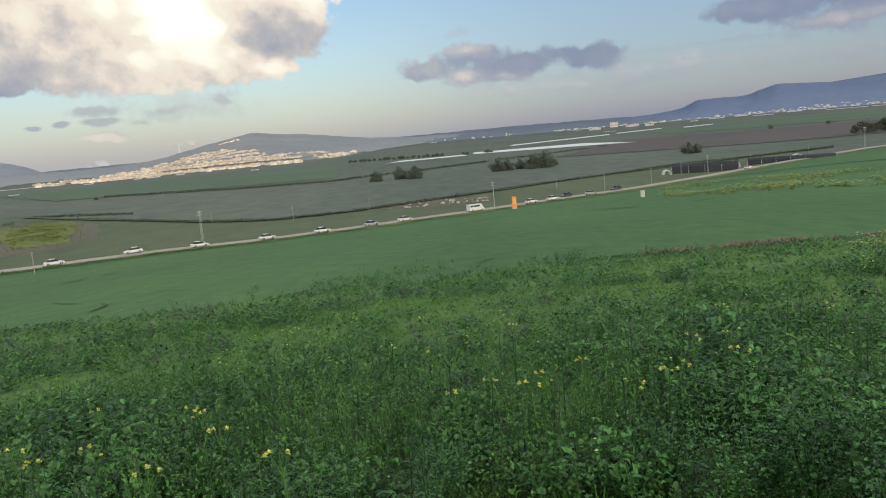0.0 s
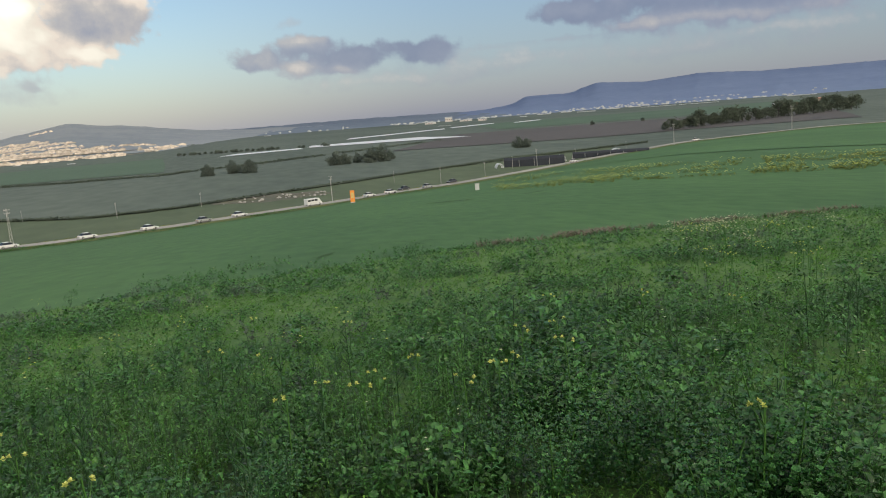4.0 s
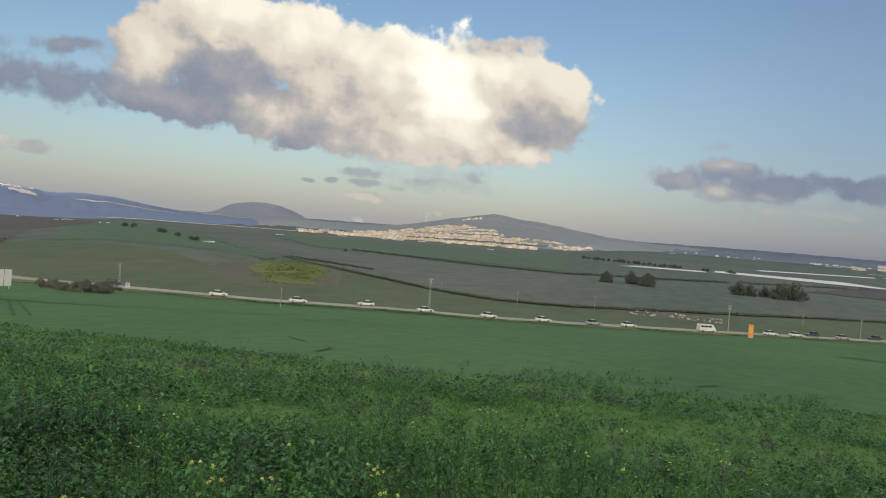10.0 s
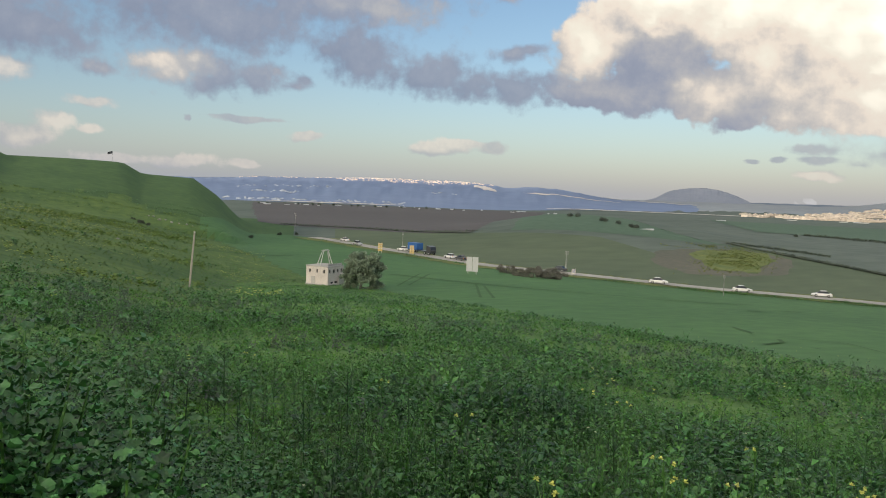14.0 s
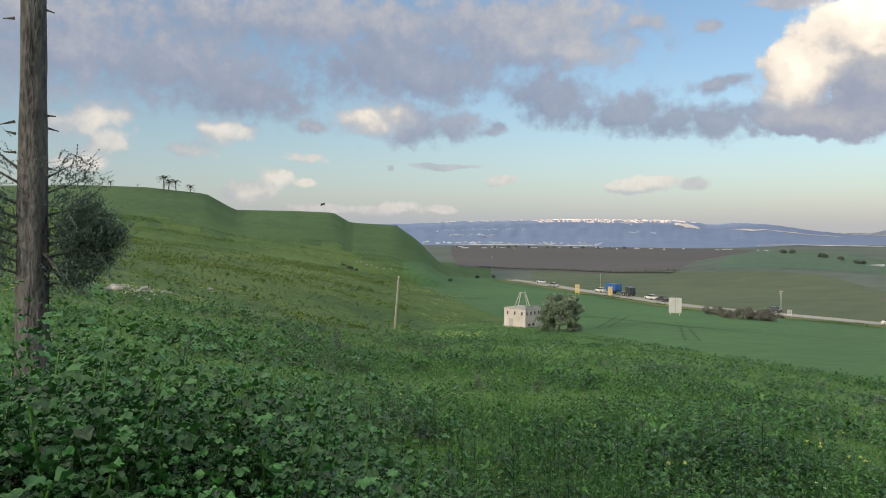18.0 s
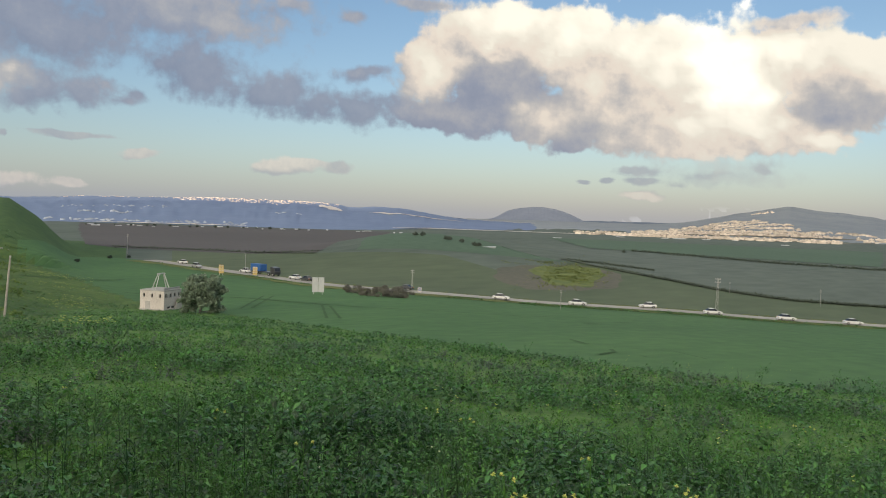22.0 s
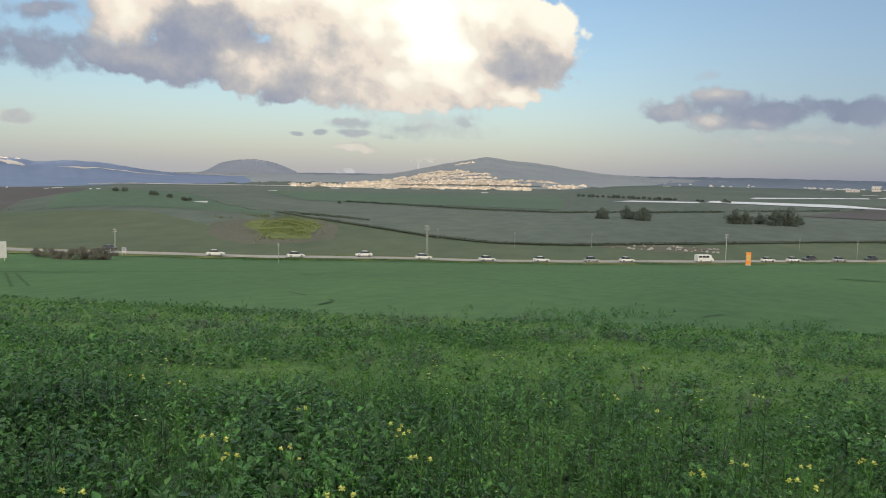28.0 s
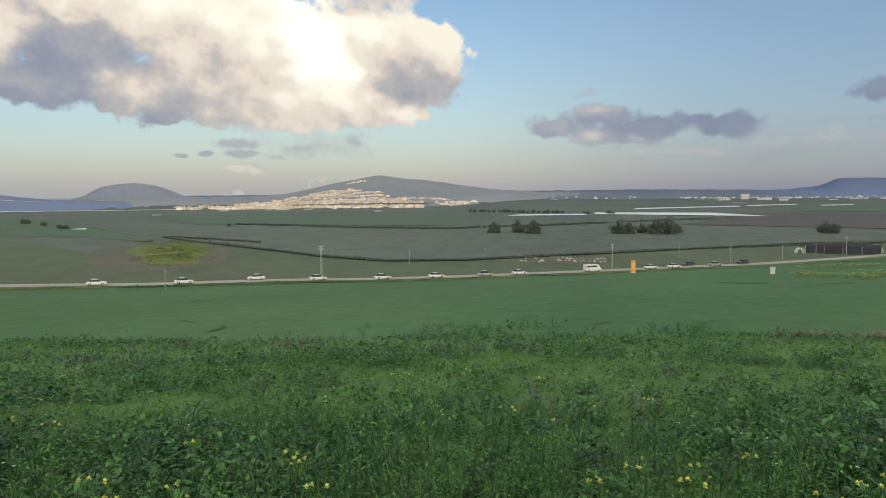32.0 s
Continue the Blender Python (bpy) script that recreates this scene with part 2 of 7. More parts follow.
def spot(az, el):
    return at(az, reach(az, el))


def value_noise(u, v, seed, octaves=5):
    rng = np.random.RandomState(seed)
    total, amp, norm = 0, 1.0, 0
    for o in range(octaves):
        g = rng.rand(256, 256)
        uu, vv = u * 2 ** o, v * 2 ** o
        i, j = np.floor(uu).astype(int), np.floor(vv).astype(int)
        fu, fv = smooth01(uu - i), smooth01(vv - j)
        p = lambda a, b: g[a % 256, b % 256]
        total = total + amp * (p(i, j) * (1 - fu) * (1 - fv) + p(i + 1, j) * fu * (1 - fv) + p(i, j + 1) * (1 - fu) * fv + p(i + 1, j + 1) * fu * fv)
        norm += amp
        amp *= 0.55
    return total / norm


# ---------- ground: one sheet out to the horizon ----------
def build_ground():
    fine = np.arange(-46, 101, 0.5)
    az = np.concatenate([np.arange(-180 + 30, -46, 4.0), fine, np.arange(101, 210, 4.0)])
    rng = np.random.RandomState(3)
    wob = np.convolve(rng.randn(len(az) + 8), np.ones(3) / 3, "same")[4:-4] * 1.0
    e, r = edge_of(az) + wob, road_of(az)
    rings = [np.zeros_like(az) + 0.01]
    for k in np.linspace(0.04, 1, 26):
        rings.append(e * k)
    for k in np.linspace(0, 1, 61)[1:]:
        rings.append(e + (r - e) * k)
    n2 = len(rings) - 1
    for k in np.linspace(0, 1, 61)[1:]:
        rings.append(r + 2 + (750 - r) * k)
    for k in np.linspace(0, 1, 41)[1:] ** 1.6:
        rings.append(752 + 4150 * k + 0 * r)
    d = np.array(rings)
    x, y = -d * np.sin(np.radians(az)), d * np.cos(np.radians(az))
    z = ground(x, y)
    R, A = d.shape
    verts = np.stack([x, y, z], -1).reshape(-1, 3)
    i, j = np.meshgrid(np.arange(R - 1), np.arange(A), indexing="ij")
    jn = (j + 1) % A
    faces = np.stack([i * A + j, i * A + jn, (i + 1) * A + jn, (i + 1) * A + j], -1)[..., ::-1].reshape(-1, 4)
    me = flat("ground", verts, faces, None, True)
    for m in (M_WEEDSOIL, M_CROP, M_PLAIN, M_SLOPE, M_TELL, M_SOILSHADE):
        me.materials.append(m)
    mid = (az + np.roll(az, -1)) / 2
    idx = np.zeros((R - 1, A), np.int32)
    for row in range(R - 1):
        dm = (d[row] + d[row + 1]) / 2
        if row < 26:
            k = np.where(mid > 64, 3, 0)
            k = np.where((mid > 64) & (dm < 30), 0, k)
            # Nearest ground takes the soil with shade painted in.
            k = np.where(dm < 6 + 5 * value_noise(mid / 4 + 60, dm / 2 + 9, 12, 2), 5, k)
        elif row < n2:
            k = np.where((dm < crop_edge(mid)) | (mid < -60), 3, 1)
        else:
            k = np.where((mid > 60) & (mid < 130) & (dm < 470), np.where(dm + 60 * (value_noise(mid / 3 + 50, dm / 30 + 9, 4, 3) - 0.5) > 226, 4, 3), 2)
        idx[row] = k
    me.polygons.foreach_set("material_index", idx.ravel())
    return tagged(new("ground", me), "rolling green farmland falling away to a wide plain", "ground", kind="structure")


build_ground()


def drape(name, corners, material, lift, label, category="field", nu=24, nv=10):
    """A field laid over the ground between four sight-line corners: near-left, near-right, far-right, far-left."""
    c = [spot(a, e) for a, e in corners]
    u, v = np.meshgrid(np.linspace(0, 1, nu), np.linspace(0, 1, nv))
    P = sum(w[..., None] * np.array(q)[None, None, :] for w, q in
            (((1 - u) * (1 - v), c[0]), (u * (1 - v), c[1]), (u * v, c[2]), ((1 - u) * v, c[3])))
    rng = np.random.RandomState(len(name) * 7 + int(abs(corners[0][0]) * 10))
    far = np.hypot(P[..., 0], P[..., 1])
    P[..., :2] += (rng.rand(*u.shape, 2) - 0.5) * far[..., None] * 0.004
    P[..., 2] = ground(P[..., 0], P[..., 1]) + lift
    i, j = np.meshgrid(np.arange(nv - 1), np.arange(nu - 1), indexing="ij")
    faces = np.stack([i * nu + j, i * nu + j + 1, (i + 1) * nu + j + 1, (i + 1) * nu + j], -1).reshape(-1, 4)
    return tagged(new(name, flat(name, P.reshape(-1, 3), faces, material, True)), label, category, kind="structure")


def ribbon(name, line, width, material, lift, label, category, steps=160, ragged=0.0):
    """A strip along sight lines (azimuth, fall) laid on the ground."""
    pts = [spot(a, e) for a, e in line]
    return strip(name, pts, width, material, lift, label, category, steps, ragged)


def strip(name, pts, width, material, lift, label, category, steps=160, ragged=0.0, level=False):
    P = np.array([p[:] for p in pts])[:, :2]
    s = np.concatenate([[0], np.cumsum(np.hypot(*np.diff(P, axis=0).T))])
    q = np.linspace(0, s[-1], steps)
    x, y = np.interp(q, s, P[:, 0]), np.interp(q, s, P[:, 1])
    for _ in range(6):
        x[1:-1], y[1:-1] = (x[:-2] + 2 * x[1:-1] + x[2:]) / 4, (y[:-2] + 2 * y[1:-1] + y[2:]) / 4
    tx, ty = np.gradient(x), np.gradient(y)
    n = np.hypot(tx, ty)
    nx, ny = -ty / n, tx / n
    rng = np.random.RandomState(5)
    cols = []
    for k in (-0.5, 0.5):
        w = width * k * (1 + ragged * (rng.rand(steps) - 0.5))
        cols.append(np.stack([x + nx * w, y + ny * w], -1))
    V = np.concatenate(cols)
    z = ground(V[:, 0], V[:, 1])
    if level:
        zc = np.maximum(np.maximum(z[:steps], z[steps:]), ground(x, y))
        z = np.concatenate([zc, zc])
    V = np.column_stack([V, z + lift])
    i = np.arange(steps - 1)
    faces = np.stack([i, i + 1, i + 1 + steps, i + steps], -1)
    return tagged(new(name, flat(name, V, faces, material)), label, category, kind="structure")


# road along the foot of the slope
ROAD_LINE = [(a, float(road_of(np.array(a)))) for a in (58.5, 56, 54, 50, 46, 42, 38.7, 34, 30, 25, 20, 14, 7.5, 2, -2, -8, -13, -17, -23, -29, -34, -38, -44)]
ROAD_PTS = [at(a, d) for a, d in ROAD_LINE]
strip("verge", ROAD_PTS, 17, M_VERGE, 0.12, "rough grass verge along the road", "verge", 300, 0.5)
strip("road", ROAD_PTS, 5.8, M_ROAD, 0.3, "pale two-lane asphalt country road", "road", 300, level=True)

# fields of the plain
drape("field_brown", [(62.5, -2.9), (47, -3.2), (41.5, -1.5), (63, -1.45)], M_BROWN, 0.12, "dark brown ploughed field on the plain", nu=40, nv=24)
drape("field_knoll", [(44, -2.9), (28, -3.35), (34.5, -2.35), (42, -1.6)], M_GREENF, 0.1, "green field on the crown of the knoll", nu=40, nv=30)
def blob_field(name, az, el, half_az, half_el, material, lift, label, ragged=0.2, rings=9, n=72):
    """A field with a rounded, ragged outline."""
    V = [spot(az, el)]
    V[0].z += lift
    for k in range(1, rings + 1):
        for j in range(n):
            t = j * 6.2832 / n
            q = k / rings * (1 + ragged * noise.fractal(Vector((math.cos(t) * 1.5, math.sin(t) * 1.5, len(name))), 1.0, 2.0, 3))
            p = spot(az + half_az * q * math.cos(t), el + half_el * q * math.sin(t))
            p.z += lift
            V.append(p)
    T = [(0, 1 + j, 1 + (j + 1) % n) for j in range(n)]
    for k in range(rings - 1):
        for j in range(n):
            a, b = 1 + k * n + j, 1 + k * n + (j + 1) % n
            T += [(a, a + n, b + n), (a, b + n, b)]
    return tagged(new(name, flat(name, [v[:] for v in V], T, material, True)), label, "field", kind="structure")


blob_field("field_patch_ring", 29.2, -4.45, 4.6, 1.0, M_BARE, 0.12, "bare brown earth round a mustard patch")
blob_field("field_patch", 28.3, -4.25, 2.5, 0.85, M_YELLOWF, 0.2, "yellow flowering mustard patch on bare earth", 0.35)
blob_field("field_rubble", 1.0, -5.05, 4.2, 0.24, M_BARE, 0.12, "bare rubble ground behind the road", 0.4)
drape("field_brown_2", [(-8, -2.45), (-40, -2.3), (-38, -1.5), (-13, -1.6)], M_BROWN, 0.35, "brown ploughed field on the far plain")
drape("field_green_far", [(27, -2.2), (8, -2.55), (8, -1.6), (30, -1.55)], M_GREENF, 0.35, "green field on the far plain")
drape("field_green_right", [(-16, -1.45), (-40, -1.4), (-38, -0.9), (-14, -1.0)], M_GREENF, 0.4, "green field on the far plain")
drape("field_crop_top", [(-18, -4.75), (-46, -4.2), (-46, -2.9), (-22, -4.3)], M_CROP, 0.12, "green crop beside the road", nu=40)
M_WATER = mat("pond_water", (0.62, 0.64, 0.66), (0.72, 0.74, 0.76), 0.01, 0.5, 0.0, 0.1)
drape("pond", [(4.4, -1.84), (-1.6, -1.78), (-1.4, -1.70), (3.2, -1.74)], M_WATER, 0.6, "pale sheeted pond on the plain", "pond")
drape("pond_2", [(-2.0, -1.72), (-14.0, -1.82), (-10.0, -1.60), (-2.2, -1.60)], M_WATER, 0.6, "long pale sheeted pond on the plain", "pond")
drape("pond_3", [(-4.8, -1.36), (-12, -1.16), (-12, -1.10), (-5, -1.28)], M_WATER, 0.6, "long pale sheeted pond on the plain", "pond")
drape("pond_4", [(-12.5, -1.12), (-15.6, -1.02), (-15.6, -0.97), (-12.5, -1.06)], M_WATER, 0.6, "narrow pale sheeted pond on the plain", "pond")
drape("pond_5", [(-17.1, -1.08), (-19.0, -1.02), (-19.0, -0.97), (-17.1, -1.03)], M_WATER, 0.6, "narrow pale sheeted pond on the plain", "pond")
M_OLIVE = mat("olive_field", (0.066, 0.094, 0.054), (0.100, 0.130, 0.076), 0.012, 0.95, 0.0, 0.15, stretch=(1.0, 0.4, 1.0))


def band(name, a0, a1, inner, outer, material, lift, label, nu=160, nv=24):
    """A field between two lines, each given as a distance for every azimuth."""
    az = np.linspace(a0, a1, nu)
    d0, d1 = np.array([inner(a) for a in az]), np.array([outer(a) for a in az])
    k = np.linspace(0, 1, nv)[:, None]
    d = d0 * (1 - k) + d1 * k
    x, y = -d * np.sin(np.radians(az)), d * np.cos(np.radians(az))
    V = np.stack([x, y, ground(x, y) + lift], -1).reshape(-1, 3)
    i, j = np.meshgrid(np.arange(nv - 1), np.arange(nu - 1), indexing="ij")
    F = np.stack([i * nu + j, i * nu + j + 1, (i + 1) * nu + j + 1, (i + 1) * nu + j], -1).reshape(-1, 4)
    return tagged(new(name, flat(name, V, F, material, True)), label, "field", kind="structure")


HEDGE_A = [-26.5, -17.3, -9, -0.6, 7.4, 13, 17.9, 21.5, 26, 29]
HEDGE_E = [-3.12, -3.5, -4.15, -4.7, -5.13, -5.15, -4.75, -4.2, -3.55, -3.05]
band("field_olive", -24, 28.5, lambda a: float(road_of(np.array(a))) + 9, lambda a: reach(a, float(np.interp(a, HEDGE_A, HEDGE_E))), M_OLIVE, 0.06, "olive green strip of field behind the road")
band("field_olive_2", 28.5, 57, lambda a: float(road_of(np.array(a))) + 9, lambda a: float(road_of(np.array(a))) + 9 + 130 * min(1.0, 0.25 + (a - 28.5) / 12), M_OLIVE, 0.06, "olive green field rising behind the road")
ribbon("track", [(-12.5, -1.63), (-20, -1.60), (-30, -1.59), (-38, -1.55)], 3.0, M_BARE, 0.6, "pale dirt track between far fields", "track", 90, 0.5)
# hedge lines and ditches between the fields
for line, w in (([(29, -3.05), (26, -3.55), (21.5, -4.2), (17.9, -4.75), (13, -5.15), (7.4, -5.13), (-0.6, -4.7), (-9, -4.15), (-17.3, -3.5), (-26.5, -3.12)], 4),
                ([(24, -2.26), (18, -2.52), (14.6, -2.65), (8.3, -2.75), (6.3, -2.66), (1.4, -2.53), (-8, -2.1), (-13, -1.95)], 5),
                ([(61, -3.0), (54, -3.2), (47, -3.25)], 4)):
    ribbon("hedge_line", line, w, M_HEDGE, 0.5, "dark ditch line of reeds between fields", "hedge", 120, 0.6)


# ---------- far hills ----------
def far_hill(name, az0, az1, crest, d_crest, d_foot, material, label, rough=0.02, n=160, power=1.3):
    """A hill whose skyline is given as azimuth and elevation; it slopes from its foot (distance by azimuth) up to the crest and down behind."""
    az = np.linspace(az0, az1, n)
    ca, ce = np.array(crest).T
    el = soft_interp(az, ca, ce, 0.35)
    rng = np.random.RandomState(len(name))
    el = el + np.convolve(rng.randn(n + 4), [0.2, 0.6, 0.2], "same")[2:-2] * rough
    t = np.concatenate([np.linspace(0, 1, 15), [1.1, 1.25]])
    fa, fd = np.array(d_foot).T
    foot = soft_interp(az, fa, fd, 1.0)
    D = foot + (d_crest - foot) * t[:, None]
    zt = EYE + d_crest * np.tan(np.radians(el))
    zf = PLAIN_Z - 0.6
    prof = np.where(t < 1, t ** power, 1 - (t - 1) * 4)[:, None]
    Z = zf + (zt - zf)[None] * prof
    g = np.array([[noise.fractal(Vector((a * 0.9, k * 9.0, len(name))), 1.0, 2.0, 4) for a in az] for k in t])
    Z = Z + g * np.clip(zt - zf, 2, 60)[None] * 0.10 * (np.minimum(t, 1) * (1.001 - np.minimum(t, 1)) * 4)[:, None]
    X, Y = -D * np.sin(np.radians(az)), D * np.cos(np.radians(az))
    R, A = D.shape
    i, j = np.meshgrid(np.arange(R - 1), np.arange(A - 1), indexing="ij")
    faces = np.stack([i * A + j, i * A + j + 1, (i + 1) * A + j + 1, (i + 1) * A + j], -1)[..., ::-1].reshape(-1, 4)
    V = np.stack([X, Y, Z], -1).reshape(-1, 3)
    HILLS[name] = (az, D, Z)
    return tagged(new(name, flat(name, V, faces, material, True)), label, "hill", kind="structure")


HILLS = {}


def on_hill(name, az, t):
    """A place on a far hill: azimuth and how far up its slope, 0 to 1."""
    a, D, Z = HILLS[name]
    k = t * 14
    i = min(int(k), 13)
    zi = np.interp(az, a, Z[i]) * (1 - k + i) + np.interp(az, a, Z[i + 1]) * (k - i)
    di = np.interp(az, a, D[i]) * (1 - k + i) + np.interp(az, a, D[i + 1]) * (k - i)
    x, y = polar(az, di)
    return Vector((x, y, zi))


# Distance haze is mixed into the blue-grey base colours of these hills.
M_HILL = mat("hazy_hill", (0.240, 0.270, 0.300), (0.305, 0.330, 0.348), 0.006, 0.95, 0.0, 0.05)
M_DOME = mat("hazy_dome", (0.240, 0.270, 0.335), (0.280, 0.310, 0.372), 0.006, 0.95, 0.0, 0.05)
M_RIDGE = mat("haze_blue_ridge", (0.150, 0.205, 0.335), (0.182, 0.240, 0.375), 0.004, 0.95, 0.0, 0.03)
M_LOWLAND = mat("haze_blue_low_land", (0.135, 0.175, 0.235), (0.185, 0.225, 0.28), 0.004, 0.95, 0.0, 0.03)
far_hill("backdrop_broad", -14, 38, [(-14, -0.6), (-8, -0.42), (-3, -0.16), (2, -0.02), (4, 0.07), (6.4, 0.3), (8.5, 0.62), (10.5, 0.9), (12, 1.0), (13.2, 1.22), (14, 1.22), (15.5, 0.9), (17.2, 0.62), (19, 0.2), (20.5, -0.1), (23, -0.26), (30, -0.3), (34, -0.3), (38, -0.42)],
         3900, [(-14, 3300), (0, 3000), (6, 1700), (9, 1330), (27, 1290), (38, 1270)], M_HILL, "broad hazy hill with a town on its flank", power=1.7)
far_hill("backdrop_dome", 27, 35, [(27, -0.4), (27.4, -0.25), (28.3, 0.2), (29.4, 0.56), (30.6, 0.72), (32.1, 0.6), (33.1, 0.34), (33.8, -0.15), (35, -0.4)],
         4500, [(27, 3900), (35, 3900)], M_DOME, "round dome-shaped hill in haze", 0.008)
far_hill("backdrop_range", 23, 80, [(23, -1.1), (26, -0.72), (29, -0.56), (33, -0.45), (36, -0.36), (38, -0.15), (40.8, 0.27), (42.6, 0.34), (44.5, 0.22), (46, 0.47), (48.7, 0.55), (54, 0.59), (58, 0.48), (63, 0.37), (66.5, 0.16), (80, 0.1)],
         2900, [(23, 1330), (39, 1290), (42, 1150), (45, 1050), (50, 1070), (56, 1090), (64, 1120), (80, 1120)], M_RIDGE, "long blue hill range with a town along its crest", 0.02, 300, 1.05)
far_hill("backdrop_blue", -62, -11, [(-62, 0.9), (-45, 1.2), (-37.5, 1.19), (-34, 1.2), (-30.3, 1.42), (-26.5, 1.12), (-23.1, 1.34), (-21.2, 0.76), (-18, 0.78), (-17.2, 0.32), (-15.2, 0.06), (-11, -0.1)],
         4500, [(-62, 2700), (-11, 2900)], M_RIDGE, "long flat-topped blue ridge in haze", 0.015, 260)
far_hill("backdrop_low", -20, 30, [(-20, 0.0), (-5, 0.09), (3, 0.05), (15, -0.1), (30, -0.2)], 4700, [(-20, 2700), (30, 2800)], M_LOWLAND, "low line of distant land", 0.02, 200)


# ---------- clouds: a backdrop dome far behind everything ----------
CUMULUS_CLOUD = [
    (34.3, 13.2, 4.9, 2.0, 0.97),
    (38.8, 10.6, 2.6, 2.6, 0.84),
    (29.3, 12.7, 4.7, 2.2, 0.97),
    (34.2, 9.6, 3.3, 2.5, 0.32),
    (37.3, 7.1, 4.6, 1.2, 0.34),
    (30.9, 7.1, 3.6, 1.5, 0.60),
    (27.4, 9.6, 3.2, 2.5, 0.78),
    (24.9, 11.8, 4.1, 2.2, 0.94),
    (25.5, 7.0, 4.6, 2.1, 0.64),
    (28.9, 5.3, 1.2, 0.6, 0.30),
    (22.1, 9.9, 3.4, 2.6, 0.86),
    (18.5, 10.0, 4.0, 3.8, 1.55),
    (20.6, 6.6, 4.8, 2.0, 0.84),
    (15.9, 6.2, 5.0, 1.8, 0.92),
    (12.4, 5.6, 2.2, 1.1, 0.84),
    (15.1, 11.1, 3.0, 2.2, 0.95),
    (12.3, 10.7, 2.2, 2.2, 0.82),
    (9.5, 10.3, 2.8, 1.8, 0.84),
    (10.8, 7.6, 3.4, 1.8, 0.40),
]
DARK_CLOUD = [
    (50.5, 8.0, 4.1, 1.8, 0.18),
    (44.0, 7.3, 3.8, 1.5, 0.18),
    (47.1, 7.4, 2.5, 1.2, 0.18),
    (56.1, 9.6, 3.4, 1.9, 0.20),
    (62.7, 7.4, 2.4, 1.1, 0.22),
    (65.7, 7.1, 2.4, 1.1, 0.26),
    (66.9, 8.3, 2.1, 1.0, 0.52),
    (59.6, 7.3, 0.8, 0.4, 0.24),
    (43.5, 10.0, 1.6, 0.5, 0.26),
    (44.7, 13.7, 0.9, 0.5, 0.33),
    (64.6, 10.8, 5.5, 2.5, 0.28),
    (56.4, 12.9, 4.7, 1.8, 0.34),
    (14.2, 13.4, 3.4, 0.6, 0.50),
    (49.1, 14.4, 1.7, 0.5, 0.30),
    (39.7, 14.9, 2.6, 0.4, 0.30),
]
LEFT_CLOUD = [
    (81.9, 10.9, 9.1, 3.0, 0.26),
    (77.3, 9.4, 5.3, 2.0, 0.18),
    (67.6, 11.7, 7.6, 2.6, 0.22),
    (72.9, 14.8, 20.4, 2.4, 0.36),
    (88.4, 11.5, 8.1, 2.9, 0.30),
    (58.8, 14.1, 11.1, 3.0, 0.34),
    (91.4, 13.6, 12.5, 2.9, 0.38),
    (63.0, 10.4, 3.8, 1.7, 0.18),
    (54.3, 12.6, 3.8, 1.8, 0.36),
    (55.3, 9.2, 4.0, 2.1, 0.18),
    (69.2, 7.9, 3.3, 1.4, 0.60),
    (65.0, 7.3, 3.1, 1.1, 0.22),
    (61.6, 7.8, 1.2, 0.8, 0.34),
    (44.4, 9.9, 2.0, 0.7, 0.26),
    (45.0, 13.6, 1.1, 0.6, 0.30),
    (100.5, 11.0, 12.4, 5.3, 0.35),
    (60.0, 7.0, 1.0, 0.3, 0.28),
    (73.5, 7.4, 1.1, 0.6, 0.28),
]
LEFT2_CLOUD = [
    (88.4, 7.0, 3.2, 1.3, 0.60),
    (86.9, 5.5, 1.9, 0.8, 0.54),
    (79.2, 6.7, 2.3, 0.9, 0.62),
    (81.7, 5.4, 2.0, 0.6, 0.50),
    (75.7, 3.4, 1.3, 0.8, 0.66),
    (77.7, 2.5, 2.3, 0.8, 0.54),
    (73.8, 3.0, 1.0, 0.3, 0.55),
    (73.5, 4.8, 1.7, 0.5, 0.52),
    (88.9, 4.4, 2.5, 0.8, 0.56),
    (64.2, 4.3, 1.5, 0.2, 0.34),
    (59.2, 3.3, 1.1, 0.3, 0.50),
    (67.5, 4.2, 0.3, 0.2, 0.28),
    (67.7, 1.2, 2.9, 0.5, 0.56),
    (63.5, 1.3, 0.8, 0.3, 0.50),
    (72.5, 1.2, 2.5, 0.4, 0.50),
]
SMALL_CLOUD = [
    (23.8, 3.5, 1.8, 0.4, 0.30),
    (23.3, 2.8, 1.5, 0.3, 0.28),
    (25.9, 2.8, 0.6, 0.3, 0.23),
    (27.5, 2.7, 0.6, 0.2, 0.28),
    (18.8, 3.3, 2.6, 0.5, 0.36),
    (15.6, 3.6, 1.0, 0.7, 0.32),
    (21.0, 2.7, 0.5, 0.2, 0.30),
    (23.5, 1.7, 1.5, 0.4, 0.68),
    (49.0, 3.0, 2.6, 0.6, 0.58),
    (45.6, 3.0, 0.8, 0.6, 0.38),
    (59.2, 3.5, 1.4, 0.4, 0.52),
    (63.4, 4.5, 2.9, 0.2, 0.34),
    (50.8, 3.0, 1.3, 0.4, 0.58),
    (47.2, 3.3, 1.4, 0.4, 0.58),
    (45.2, 3.1, 0.9, 0.6, 0.38),
    (63.7, 1.3, 1.1, 0.3, 0.55),
]
